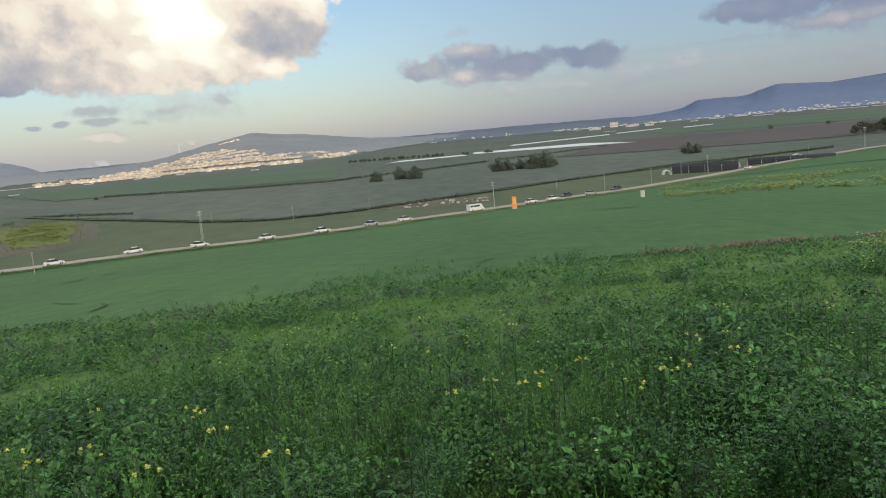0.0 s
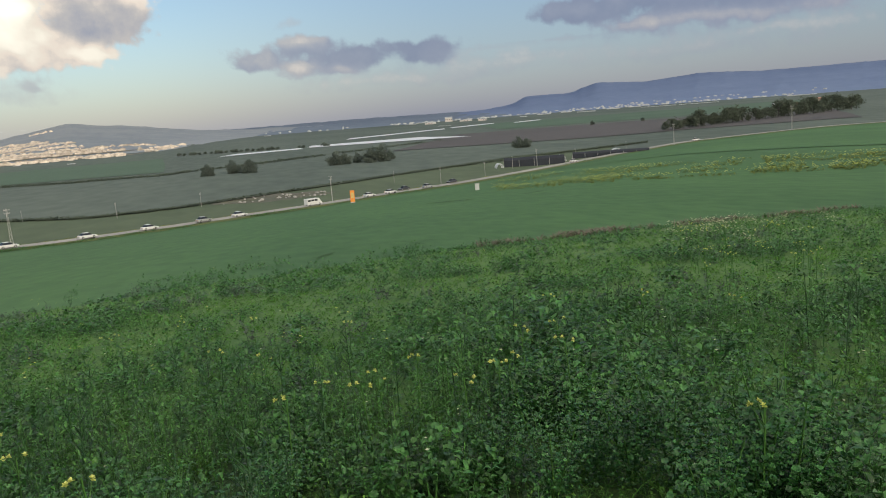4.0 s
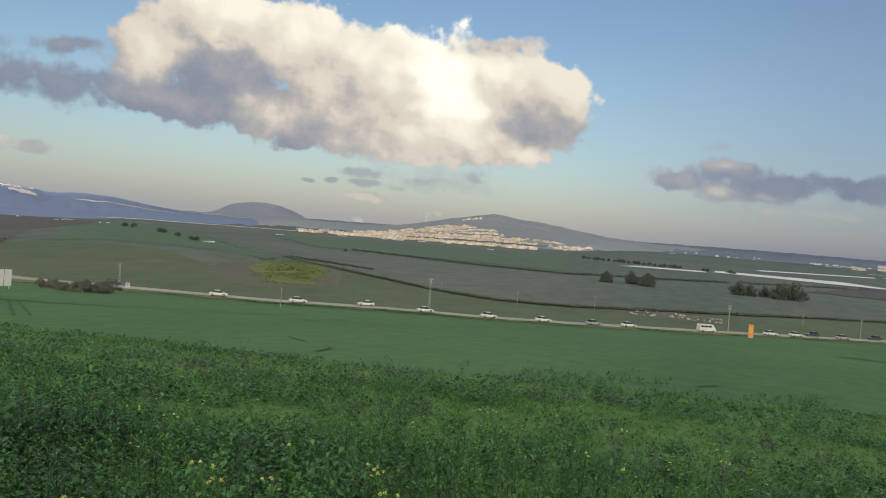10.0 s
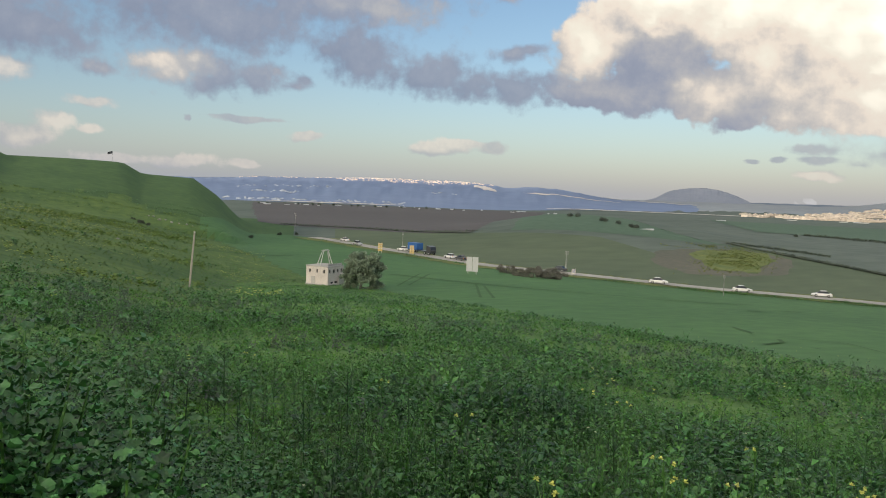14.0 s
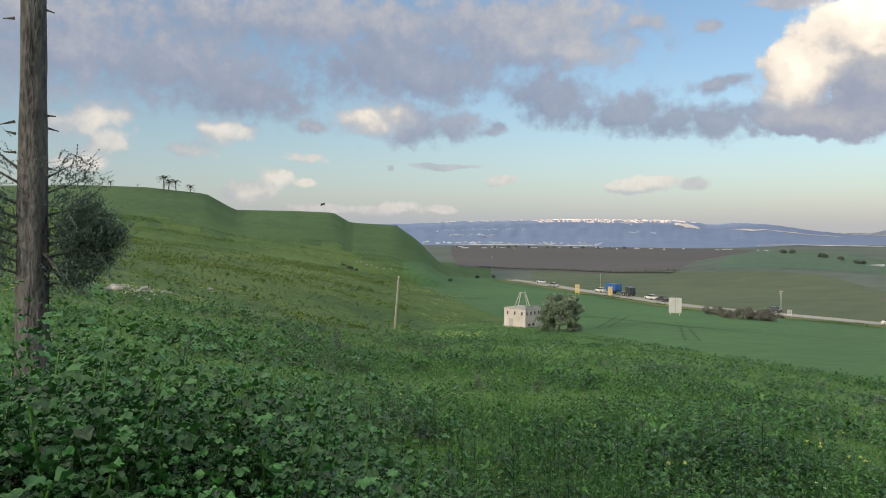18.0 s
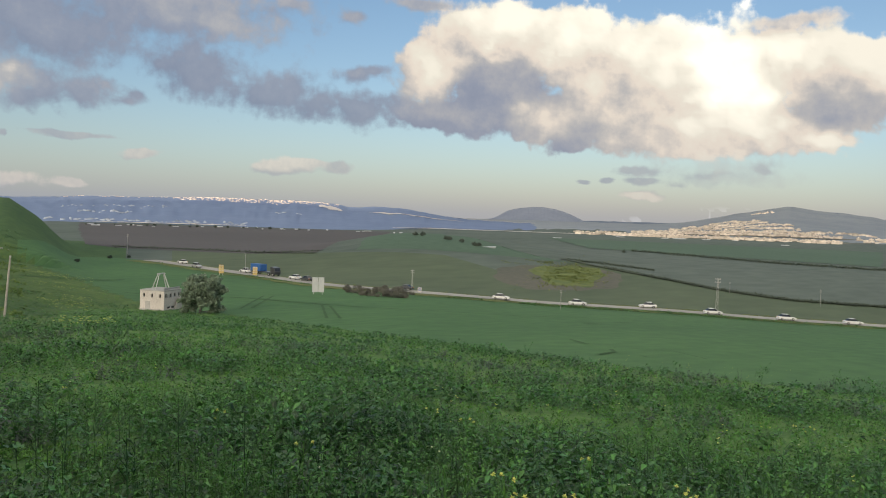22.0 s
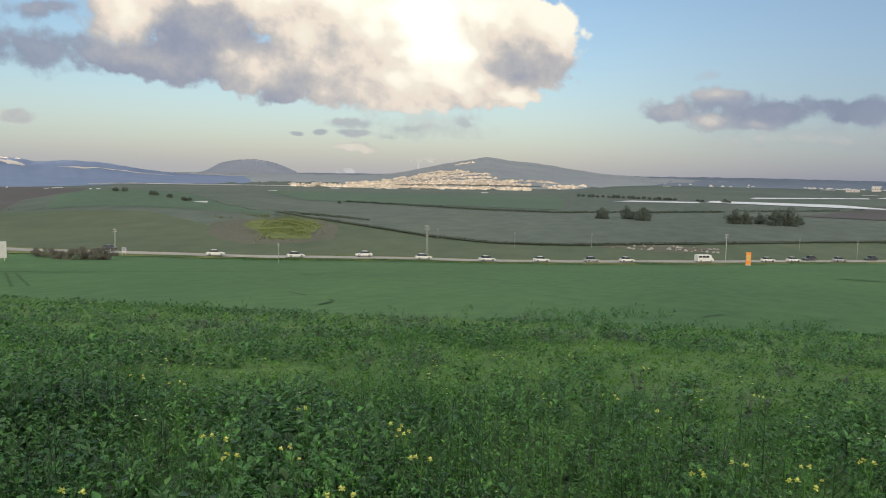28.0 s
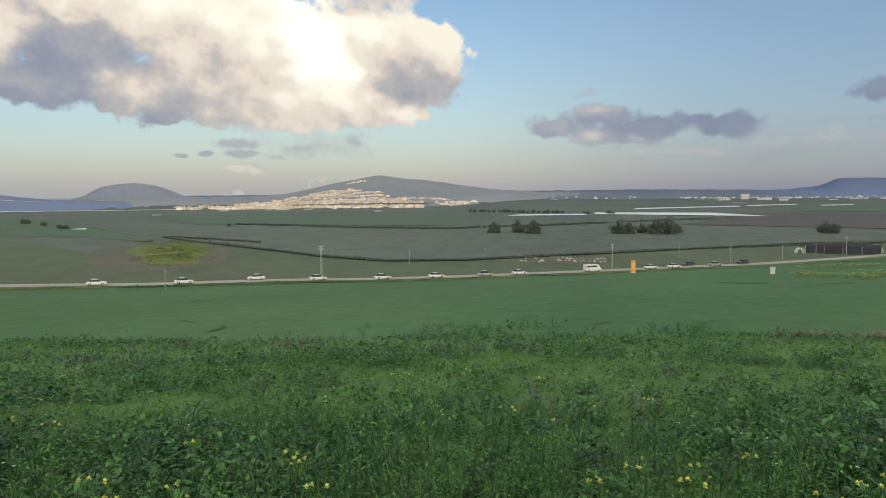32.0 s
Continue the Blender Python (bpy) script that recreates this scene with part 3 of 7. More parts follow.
RIGHT_CLOUD = [
    (-2.9, 5.4, 2.3, 0.6, 0.21),
    (-5.7, 4.6, 4.6, 1.2, 0.11),
    (-10.6, 4.7, 2.9, 1.0, 0.09),
    (1.1, 4.7, 2.2, 0.8, 0.36),
    (-1.9, 3.9, 2.0, 0.7, 0.62),
    (-4.9, 3.7, 2.1, 0.7, 0.40),
    (-2.5, 5.7, 1.7, 0.4, 0.50),
    (-28.1, 7.1, 5.9, 2.2, 0.13),
    (-34.6, 6.7, 6.3, 2.5, 0.15),
    (-22.2, 6.3, 3.8, 0.8, 0.15),
    (-24.4, 6.9, 1.7, 1.6, 0.21),
    (-24.7, 8.0, 1.7, 0.7, 0.60),
    (-32.0, 5.1, 6.7, 0.8, 0.46),
    (-26.3, 5.2, 2.5, 0.5, 0.50),
]
STREAK_CLOUD = [
    (-15.5, 4.4, 2.5, 0.3, 0.34),
    (-20.3, 4.5, 4.6, 0.2, 0.30),
    (-1.7, 7.0, 1.1, 0.4, 0.34),
    (-17.1, 3.3, 9.2, 1.0, 0.50),
    (-28.6, 3.2, 10.9, 0.9, 0.40),
    (-9.0, 2.6, 8.4, 0.6, 0.52),
    (-35.4, 3.9, 6.3, 0.5, 0.50),
    (17.8, 2.9, 5.0, 0.7, 0.36),
    (18.4, 3.8, 3.8, 0.6, 0.40),
]


def billow_noise(u, v, seed):
    total, amp = 0, 0.5
    for o in range(4):
        total = total + amp * np.abs(2 * value_noise(u * 2 ** o, v * 2 ** o, seed + o, 2) - 1) * 1.6
        amp *= 0.55
    return total


def build_clouds():
    az = np.concatenate([np.arange(-150, -46, 2.0), np.arange(-46, 106, 0.26), np.arange(106, 210.1, 1.0)])
    el = np.concatenate([np.arange(-1.5, 19, 0.19), np.arange(19, 26, 0.5), np.arange(26, 60, 0.8), np.arange(60, 90.1, 3.0)])
    A, E = np.meshgrid(az, el)
    wu = (value_noise(A / 3.0 + 40, E / 2.2 + 40, 1) - 0.5) * 1.9 + (value_noise(A / 0.9 + 11, E / 0.8 + 23, 6, 3) - 0.5) * 0.9
    wv = (value_noise(A / 3.0 + 90, E / 2.2 + 10, 2) - 0.5) * 1.5 + (value_noise(A / 0.9 + 71, E / 0.8 + 43, 7, 3) - 0.5) * 0.7
    lit, soft, thick, weight = np.zeros(A.shape), np.zeros(A.shape), np.zeros(A.shape), np.full(A.shape, 1e-6)
    heap_up = np.full(A.shape, math.exp(-7.0))
    for rows, blur, solid in ((CUMULUS_CLOUD, 0.30, 0.98), (DARK_CLOUD, 0.7, 0.88), (SMALL_CLOUD, 0.5, 0.7), (RIGHT_CLOUD, 0.55, 0.85), (STREAK_CLOUD, 1.1, 0.34), (LEFT_CLOUD, 0.8, 0.9), (LEFT2_CLOUD, 0.6, 0.74)):
        for a, e, ra, re, l in rows:
            k = min(1.0, 0.2 + re / 1.5)
            q = np.sqrt(((A + wu * k - a) / (ra * 1.12)) ** 2 + ((E + wv * k - e) / (re * 1.12)) ** 2)
            c = 1.18 - q
            w = np.exp(np.clip(c, -3, 1) * 4.2)
            heap_up += np.exp(np.clip(c, -3, 1.3) * 7)
            lit, soft, thick, weight = lit + w * l, soft + w * blur, thick + w * solid, weight + w
    cover = np.log(heap_up) / 7 - 0.04
    # billows, lit from the upper right
    lump = billow_noise(A / 3.4 + 31, E / 2.8 + 57, 8)
    cover = cover + (lump - 0.42) * np.clip(0.16 + 0.36 * lit / weight, 0.16, 0.5)
    down = np.roll(np.roll(cover, 4, axis=1), -3, axis=0)
    down2 = np.roll(np.roll(cover, 12, axis=1), -5, axis=0)
    relief = np.clip(cover - down, -0.35, 0.35) * 0.40 + np.clip(cover - down2, -0.6, 0.6) * 0.26
    lit = lit + weight * (relief + 0.05) * np.clip(0.2 + 0.85 * lit / weight, 0.1, 1) ** 1.2
    # broken cover added over the sky's unseen rest, glowing brighter to light the ground
    wild = (value_noise(A / 14 + 7, E / 7 + 3, 5) - 0.42) * 4
    out = np.clip(np.maximum(np.abs(A - 27) - 72, E - 24) / 10, 0, 1)
    cover = np.where(out > 0, np.maximum(cover, wild * out + cover * 0 - (1 - out)), cover)
    lit = np.where((out > 0) & (wild * out - (1 - out) >= cover - 1e-6), 2.6, lit / weight)
    D = 4920.0
    X, Y, Z = (-D * np.sin(np.radians(A)) * np.cos(np.radians(E)), D * np.cos(np.radians(A)) * np.cos(np.radians(E)), EYE + D * np.sin(np.radians(E)))
    # unseen cloud bank added before the sun, shaped to shade slope and near plain
    far = (Z + 20) / math.tan(radians(SUN_UP))
    gx, gy = X - far * sx, Y - far * sy
    ga = np.degrees(np.arctan2(-gx, gy))
    gr = np.hypot(gx, gy)
    rim = np.interp(ga, [4, 8.5, 26, 28, 31, 37, 39, 42, 60], [4600, 1230, 1230, 4000, 2620, 2620, 2800, 2600, 2600])
    back_rim = np.interp(ga, [8, 26, 28, 37, 40], [3200, 3200, 3150, 3150, 6000])
    shaded = np.maximum((rim - gr) / 200, np.minimum(gr - back_rim, 4900 - gr) / 200)
    gap = np.maximum((np.abs(gr - 1370) - 170) / 120, (np.abs(ga - 34) - 9) / 1.5)  # a shaft of sun on the foot of the hills
    shaded = np.minimum(shaded, gap)
    shaded = np.maximum(shaded, np.minimum((gx - 350 - 0.05 * gy) / 400, (5600 - np.hypot(gx, gy)) / 400))
    bank = np.where((Y * sy + X * sx > 0) & (E < 60), np.clip(shaded, -1, 0.9), -1)
    lit = np.where(bank > cover, 0.3, lit)
    cover = np.maximum(cover, bank)
    soft = np.where(bank > -0.5, 0.6, soft / weight)
    lilac = smooth01((13 - A) / 28) * smooth01((A + 75) / 30)
    haze = np.exp(-np.maximum(E, 0) / (4.5 + 6.5 * lilac)) * (0.84 - 0.08 * lilac)
    left = smooth01((A - 25) / 35)
    tint = (np.array([0.46, 0.457, 0.49])[None, None] * (1 - lilac - left * (1 - lilac))[..., None] + np.array([0.240, 0.268, 0.405])[None, None] * lilac[..., None]
            + np.array([0.405, 0.435, 0.51])[None, None] * (left * (1 - lilac))[..., None])
    R, C = A.shape
    i, j = np.meshgrid(np.arange(R - 1), np.arange(C - 1), indexing="ij")
    faces = np.stack([i * C + j, i * C + j + 1, (i + 1) * C + j + 1, (i + 1) * C + j], -1).reshape(-1, 4)
    m = bpy.data.materials.new("cloud_light")
    m.use_nodes = True
    n, l = m.node_tree.nodes, m.node_tree.links
    n.remove(n["Principled BSDF"])
    me = flat("backdrop_clouds", np.stack([X, Y, Z], -1).reshape(-1, 3), faces, m, True)
    for key, val in (("cover", cover), ("lit", lit), ("soft", soft), ("haze", haze), ("thick", np.where(bank > -0.5, 0.6, np.clip(thick / weight, 0.3, 0.98)))):
        me.attributes.new(key, "FLOAT", "POINT").data.foreach_set("value", val.astype(np.float32).ravel())
    rgba = np.concatenate([tint, np.ones(A.shape + (1,))], -1).astype(np.float32)
    me.attributes.new("tint", "FLOAT_COLOR", "POINT").data.foreach_set("color", rgba.ravel())
    tc = n.new("ShaderNodeTexCoord")
    th = n.new("ShaderNodeAttribute")
    th.attribute_name = "thick"
    ca, la, sa = n.new("ShaderNodeAttribute"), n.new("ShaderNodeAttribute"), n.new("ShaderNodeAttribute")
    ca.attribute_name, la.attribute_name, sa.attribute_name = "cover", "lit", "soft"

    def noise_node(scale, detail, rough=0.6, distort=0.0):
        q = n.new("ShaderNodeTexNoise")
        q.inputs["Scale"].default_value, q.inputs["Detail"].default_value, q.inputs["Roughness"].default_value = scale, detail, rough
        q.inputs["Distortion"].default_value = distort
        l.new(tc.outputs["Object"], q.inputs["Vector"])
        return q.outputs["Fac"]

    def calc(op, a, b, clamp=False):
        q = n.new("ShaderNodeMath")
        q.operation, q.use_clamp = op, clamp
        for s, val in zip(q.inputs, (a, b)):
            if isinstance(val, (int, float)):
                s.default_value = val
            else:
                l.new(val, s)
        return q.outputs[0]

    def span(val, a, b, c=0.0, d=1.0):
        q = n.new("ShaderNodeMapRange")
        q.interpolation_type = "SMOOTHSTEP"
        for key, k in (("From Min", a), ("From Max", b), ("To Min", c), ("To Max", d)):
            q.inputs[key].default_value = k
        l.new(val, q.inputs["Value"])
        return q.outputs["Result"]

    f1, f2, f3 = noise_node(0.0028, 5, 0.52), noise_node(0.012, 4, 0.55), noise_node(0.034, 4, 0.6)
    puff = n.new("ShaderNodeTexVoronoi")
    puff.feature = "SMOOTH_F1"
    puff.inputs["Scale"].default_value, puff.inputs["Smoothness"].default_value, puff.inputs["Detail"].default_value = 0.0055, 0.6, 2
    warp, wsum = n.new("ShaderNodeTexNoise"), n.new("ShaderNodeVectorMath")
    warp.inputs["Scale"].default_value, warp.inputs["Detail"].default_value = 0.006, 3
    wsum.operation, wsum.inputs[2].default_value = "MULTIPLY_ADD", (1, 1, 1)
    wsum.inputs[1].default_value = (150, 150, 150)
    l.new(tc.outputs["Object"], warp.inputs["Vector"])
    l.new(warp.outputs["Color"], wsum.inputs[0]), l.new(tc.outputs["Object"], wsum.inputs[2])
    l.new(wsum.outputs[0], puff.inputs["Vector"])
    billow = calc("SUBTRACT", 0.56, puff.outputs["Distance"])
    wisp = calc("ADD", calc("MULTIPLY", calc("SUBTRACT", f1, 0.5), 0.55), calc("MULTIPLY", calc("SUBTRACT", f2, 0.5), 0.9))
    wisp = calc("ADD", wisp, calc("MULTIPLY", billow, 0.25))
    wisp = calc("MULTIPLY", wisp, calc("ADD", 0.45, sa.outputs["Fac"]))
    dens = calc("ADD", ca.outputs["Fac"], wisp)
    alpha = calc("MULTIPLY", span(calc("DIVIDE", dens, sa.outputs["Fac"]), 0.0, 1.0), th.outputs["Fac"])
    grain = calc("ADD", calc("ADD", calc("MULTIPLY", calc("SUBTRACT", f1, 0.5), 0.30), calc("MULTIPLY", calc("SUBTRACT", f3, 0.5), 0.18)),
                 calc("ADD", calc("MULTIPLY", calc("SUBTRACT", f2, 0.5), 0.26), calc("MULTIPLY", billow, 0.2)))
    light = calc("ADD", la.outputs["Fac"], calc("MULTIPLY", grain, calc("ADD", 0.30, calc("MULTIPLY", la.outputs["Fac"], 0.7), True)))
    ramp = n.new("ShaderNodeValToRGB")
    els = ramp.color_ramp.elements
    els[0].position, els[0].color = 0.0, (0.18, 0.225, 0.345, 1)
    els[1].position, els[1].color = 1.0, (1.0, 0.93, 0.78, 1)
    for pos, colr in ((0.3, (0.33, 0.36, 0.45, 1)), (0.55, (0.57, 0.545, 0.53, 1)), (0.78, (0.95, 0.83, 0.70, 1))):
        e = els.new(pos)
        e.color = colr
    l.new(light, ramp.inputs["Fac"])
    em, tr, ms = n.new("ShaderNodeEmission"), n.new("ShaderNodeBsdfTransparent"), n.new("ShaderNodeMixShader")
    l.new(calc("MULTIPLY", calc("ADD", calc("MULTIPLY", calc("MAXIMUM", calc("SUBTRACT", la.outputs["Fac"], 1.0), 0.0), 0.9), 1.0), CLOUD_GLOW), em.inputs["Strength"])
    hz, ht = n.new("ShaderNodeAttribute"), n.new("ShaderNodeAttribute")
    hz.attribute_name, ht.attribute_name = "haze", "tint"
    mixc = n.new("ShaderNodeMix")
    mixc.data_type = "RGBA"
    total = calc("SUBTRACT", 1.0, calc("MULTIPLY", calc("SUBTRACT", 1.0, alpha), calc("SUBTRACT", 1.0, hz.outputs["Fac"])))
    share = calc("DIVIDE", calc("MULTIPLY", alpha, calc("SUBTRACT", 1.0, calc("MULTIPLY", hz.outputs["Fac"], 0.55))), calc("MAXIMUM", total, 0.001), True)
    l.new(share, mixc.inputs["Factor"])
    l.new(ht.outputs["Color"], mixc.inputs["A"]), l.new(ramp.outputs["Color"], mixc.inputs["B"])
    l.new(mixc.outputs["Result"], em.inputs["Color"])
    l.new(total, ms.inputs["Fac"]), l.new(tr.outputs[0], ms.inputs[1]), l.new(em.outputs[0], ms.inputs[2])
    l.new(ms.outputs[0], n["Material Output"].inputs["Surface"])
    tagged(new("backdrop_clouds", me), "evening sky with a sunlit cumulus and grey broken clouds", "sky", kind="structure")


CLOUD_GLOW = 0.485
build_clouds()


# ---------- vegetation ----------
def leaf_tris(length, width, base, yaw, rise, droop, fold=0.25):
    """One leaf of six triangles, folded along its midrib and drooping at the tip."""
    mid, tip = length * 0.55, length
    z1, z2 = math.sin(rise) * mid, math.sin(rise) * mid + math.sin(rise - droop) * (tip - mid)
    x1, x2 = math.cos(rise) * mid, math.cos(rise) * mid + math.cos(rise - droop) * (tip - mid)
    p = np.array([(0, 0, 0), (x1, 0, z1 - width * fold), (x2, 0, z2), (x1 * 0.8, width / 2, z1), (x1 * 0.8, -width / 2, z1),
                  (x1 * 0.35, width * 0.3, z1 * 0.4), (x1 * 0.35, -width * 0.3, z1 * 0.4)])
    c, s = math.cos(yaw), math.sin(yaw)
    p = p @ np.array([(c, s, 0), (-s, c, 0), (0, 0, 1)]) + np.array(base)
    t = [(0, 1, 5), (5, 1, 3), (1, 2, 3), (0, 6, 1), (6, 4, 1), (1, 4, 2)]
    return p, np.array(t)


def round_leaf(size, base, yaw, rise, rng):
    """A broad mallow leaf: a scalloped disc, dished at the stalk, with a frilled and partly rolled margin."""
    n = 12
    curl, wave, bend = 0.9 * (rng.rand() - 0.35), rng.rand() * 6.28, 0.5 * (rng.rand() - 0.6)
    p = [(size * 0.36, 0.0, -0.08 * size)]
    for k in range(n):
        t = k * 6.2832 / n
        r = size * 0.5 * (1.0 + 0.12 * math.cos(5 * t + wave) + 0.06 * rng.rand()) * (0.55 if k == n // 2 else 1.0)
        x, y = r * math.cos(t), r * math.sin(t)
        p.append((size * 0.36 + x, y * (1 - 0.25 * abs(curl)), size * (0.08 + 0.15 * math.sin(4 * t + wave)) + 1.2 * curl * abs(y) + bend * max(x, 0.0)))
    p = np.array(p)
    c, s = math.cos(rise), math.sin(rise)
    p = p @ np.array([(c, 0, s), (0, 1, 0), (-s, 0, c)])
    c, s = math.cos(yaw), math.sin(yaw)
    p = p @ np.array([(c, s, 0), (-s, c, 0), (0, 0, 1)]) + np.array(base)
    t = [(0, 1 + k, 1 + (k + 1) % n) for k in range(n)]
    return p, np.array(t)


def blade_tris(length, width, base, yaw, rise):
    c, s = math.cos(yaw), math.sin(yaw)
    a = np.array(base)
    side = np.array([-s, c, 0]) * width / 2
    up = np.array([c * math.cos(rise), s * math.cos(rise), math.sin(rise)])
    mid = a + up * length * 0.55
    tip = a + up * length + np.array([c, s, -0.6]) * length * 0.16
    return np.array([a - side, a + side, mid + side * 0.8, mid - side * 0.8, tip]), np.array([(0, 1, 2), (0, 2, 3), (3, 2, 4)])


def stem_tris(a, b, r):
    a, b = np.array(a), np.array(b)
    o = [np.array([math.cos(k * 2.094), math.sin(k * 2.094), 0]) * r for k in range(3)]
    p = np.array([a + q for q in o] + [b + q * 0.5 for q in o])
    return p, np.array([(k, (k + 1) % 3, 3 + k) for k in range(3)] + [((k + 1) % 3, 3 + (k + 1) % 3, 3 + k) for k in range(3)])


def gather(pieces):
    V, T, n = [], [], 0
    for p, t in pieces:
        V.append(p), T.append(t + n)
        n += len(p)
    return np.concatenate(V), np.concatenate(T)


def quad_leaf(length, width, base, yaw, rise, droop, fold=0.0):
    """A far leaf of two triangles."""
    c, s = math.cos(yaw), math.sin(yaw)
    q = np.array([(0, 0, 0), (0.5, width / 2 / length, 0.5 * math.sin(rise)), (math.cos(rise), 0, math.sin(rise) - 0.3 * droop), (0.5, -width / 2 / length, 0.5 * math.sin(rise))]) * length
    return q @ np.array([(c, s, 0), (-s, c, 0), (0, 0, 1)]) + np.array(base), np.array([(0, 1, 2), (0, 2, 3)])


def plant_round(rng, h, leaves, size):
    """Mallow and wild radish seen from near: crinkled round leaves at all heights."""
    out = []
    for k in range(leaves):
        z = h * (0.1 + 0.9 * rng.rand() ** 0.7)
        a, r = rng.rand() * 6.283, 0.16 * rng.rand() ** 0.5
        out.append(round_leaf(size * (0.5 + 0.8 * rng.rand()), (r * math.cos(a), r * math.sin(a), z), a + rng.randn() * 0.7, 0.9 - 1.5 * rng.rand(), rng))
    out.append(stem_tris((0, 0, 0), (0.03, 0.02, h * 0.9), 0.007))
    return gather(out)


def plant_stalk(rng, h, leaves, size):
    """A tall thin mustard stalk with branches and small leaves."""
    lean = (rng.rand(2) - 0.5) * 0.18 * h
    out = [stem_tris((0, 0, 0), (lean[0], lean[1], h), 0.005)]
    for k in range(leaves):
        q = 0.12 + 0.86 * rng.rand()
        yaw = rng.rand() * 6.283
        base = (lean[0] * q, lean[1] * q, h * q)
        l = size * (1.15 - 0.65 * q) * (0.7 + 0.6 * rng.rand())
        if q > 0.5 and rng.rand() < 0.35:
            tip = (base[0] + math.cos(yaw) * l * 1.2, base[1] + math.sin(yaw) * l * 1.2, base[2] + l * 1.6)
            out.append(stem_tris(base, tip, 0.004))
            out.append(leaf_tris(l * 0.6, l * 0.2, tip, yaw, 0.4, 0.5))
        else:
            out.append(leaf_tris(l, l * 0.34, base, yaw, 0.5 - 0.7 * rng.rand(), 0.5 + 0.6 * rng.rand()))
    return gather(out)


def plant_fern(rng, h, blades, width=0.012):
    """Fine feathery growth and grass."""
    out = []
    for k in range(blades):
        yaw, r = rng.rand() * 6.283, 0.16 * rng.rand()
        z = h * 0.45 * rng.rand() ** 2
        out.append(blade_tris(h * (0.45 + 0.6 * rng.rand()), width * (0.7 + 0.8 * rng.rand()), (r * math.cos(yaw + 1), r * math.sin(yaw + 1), z), yaw, 0.15 + 0.9 * rng.rand()))
    return gather(out)


def plant_feather(rng, h, leaves, size):
    """A bushy weed of many small narrow leaves on several stems."""
    out = []
    for k in range(4):
        yaw = k * 1.6 + rng.rand()
        tip = (math.cos(yaw) * 0.12, math.sin(yaw) * 0.12, h * (0.75 + 0.35 * rng.rand()))
        out.append(stem_tris((0, 0, 0), tip, 0.005))
        for _ in range(leaves // 4):
            q = 0.2 + 0.8 * rng.rand()
            a = rng.rand() * 6.283
            out.append(leaf_tris(size * (0.6 + 0.8 * rng.rand()), size * 0.3, (tip[0] * q, tip[1] * q, tip[2] * q), a, 0.9 - 1.1 * rng.rand(), 0.5))
    return gather(out)


def scatter(name, templates, xy, size, seed, material, label, category="weeds"):
    """Joins many turned and scaled copies of the templates into one mesh."""
    rng = np.random.RandomState(seed)
    pick = rng.randint(0, len(templates), len(xy))
    V, T, n = [], [], 0
    for k, (p, t) in enumerate(templates):
        q = xy[pick == k]
        if not len(q):
            continue
        s = size[pick == k] * (0.75 + 0.5 * rng.rand(len(q)))
        a = rng.rand(len(q)) * 6.283
        c, sn = np.cos(a) * s, np.sin(a) * s
        X = q[:, 0:1] + c[:, None] * p[None, :, 0] - sn[:, None] * p[None, :, 1]
        Y = q[:, 1:2] + sn[:, None] * p[None, :, 0] + c[:, None] * p[None, :, 1]
        Z = ground(q[:, 0], q[:, 1])[:, None] - 0.02 + s[:, None] * p[None, :, 2]
        V.append(np.stack([X, Y, Z], -1).reshape(-1, 3))
        T.append((t[None] + (n + np.arange(len(q)) * len(p))[:, None, None]).reshape(-1, 3))
        n += len(q) * len(p)
    me = flat(name, np.concatenate(V), np.concatenate(T), material)
    return tagged(new(name, me), label, category, kind="stuff")


def sow(rng, a0, a1, d0, d1, per_m2):
    area = 0.5 * (d1 * d1 - d0 * d0) * radians(a1 - a0)
    n = int(area * per_m2)
    d = np.sqrt(rng.rand(n) * (d1 * d1 - d0 * d0) + d0 * d0)
    a = np.radians(a0 + (a1 - a0) * rng.rand(n))
    return np.column_stack([-d * np.sin(a), d * np.cos(a)])


def patchy(xy, scale, seed):
    return value_noise(xy[:, 0] / scale + 100, xy[:, 1] / scale + 100, seed, 3)


M_BROAD = leafy("broad_leaf", (0.023, 0.088, 0.020), (0.074, 0.196, 0.044), 0.6, 0.65, 0.25, 0.36, 0.5)
M_MALLOW = leafy("mallow_leaf", (0.017, 0.074, 0.018), (0.066, 0.196, 0.048), 2.5, 0.55, 0.2, 0.36, 0.55)
M_STALK = leafy("mustard_leaf", (0.037, 0.122, 0.024), (0.098, 0.238, 0.048), 0.5, 0.6, 0.28, 0.42, 0.45)
M_FERN = leafy("fresh_grass", (0.057, 0.160, 0.025), (0.128, 0.280, 0.046), 0.35, 0.5, 0.35, 0.6)
M_REED = leafy("ditch_reed", (0.074, 0.100, 0.072), (0.124, 0.150, 0.106), 0.1, 0.3, 0.35, 0.8)
M_TUFT = leafy("slope_tuft", (0.070, 0.135, 0.028), (0.150, 0.205, 0.050), 0.12, 0.3, 0.35, 0.7)
M_DRY = leafy("dry_weed", (0.130, 0.112, 0.086), (0.215, 0.188, 0.150), 0.5, 0.15, 0.2, 0.8)
M_MAUVE = leafy("thistle_leaf", (0.060, 0.088, 0.062), (0.105, 0.125, 0.108), 0.8, 0.2, 0.2, 0.6)
M_PETAL = leafy("yellow_petal", (0.50, 0.55, 0.12), (0.68, 0.70, 0.26), 2.0, 0.08, 0.3, 0.6)
M_WHITEPETAL = leafy("pale_petal", (0.52, 0.58, 0.34), (0.66, 0.68, 0.5), 2.0, 0.1, 0.3, 0.6)


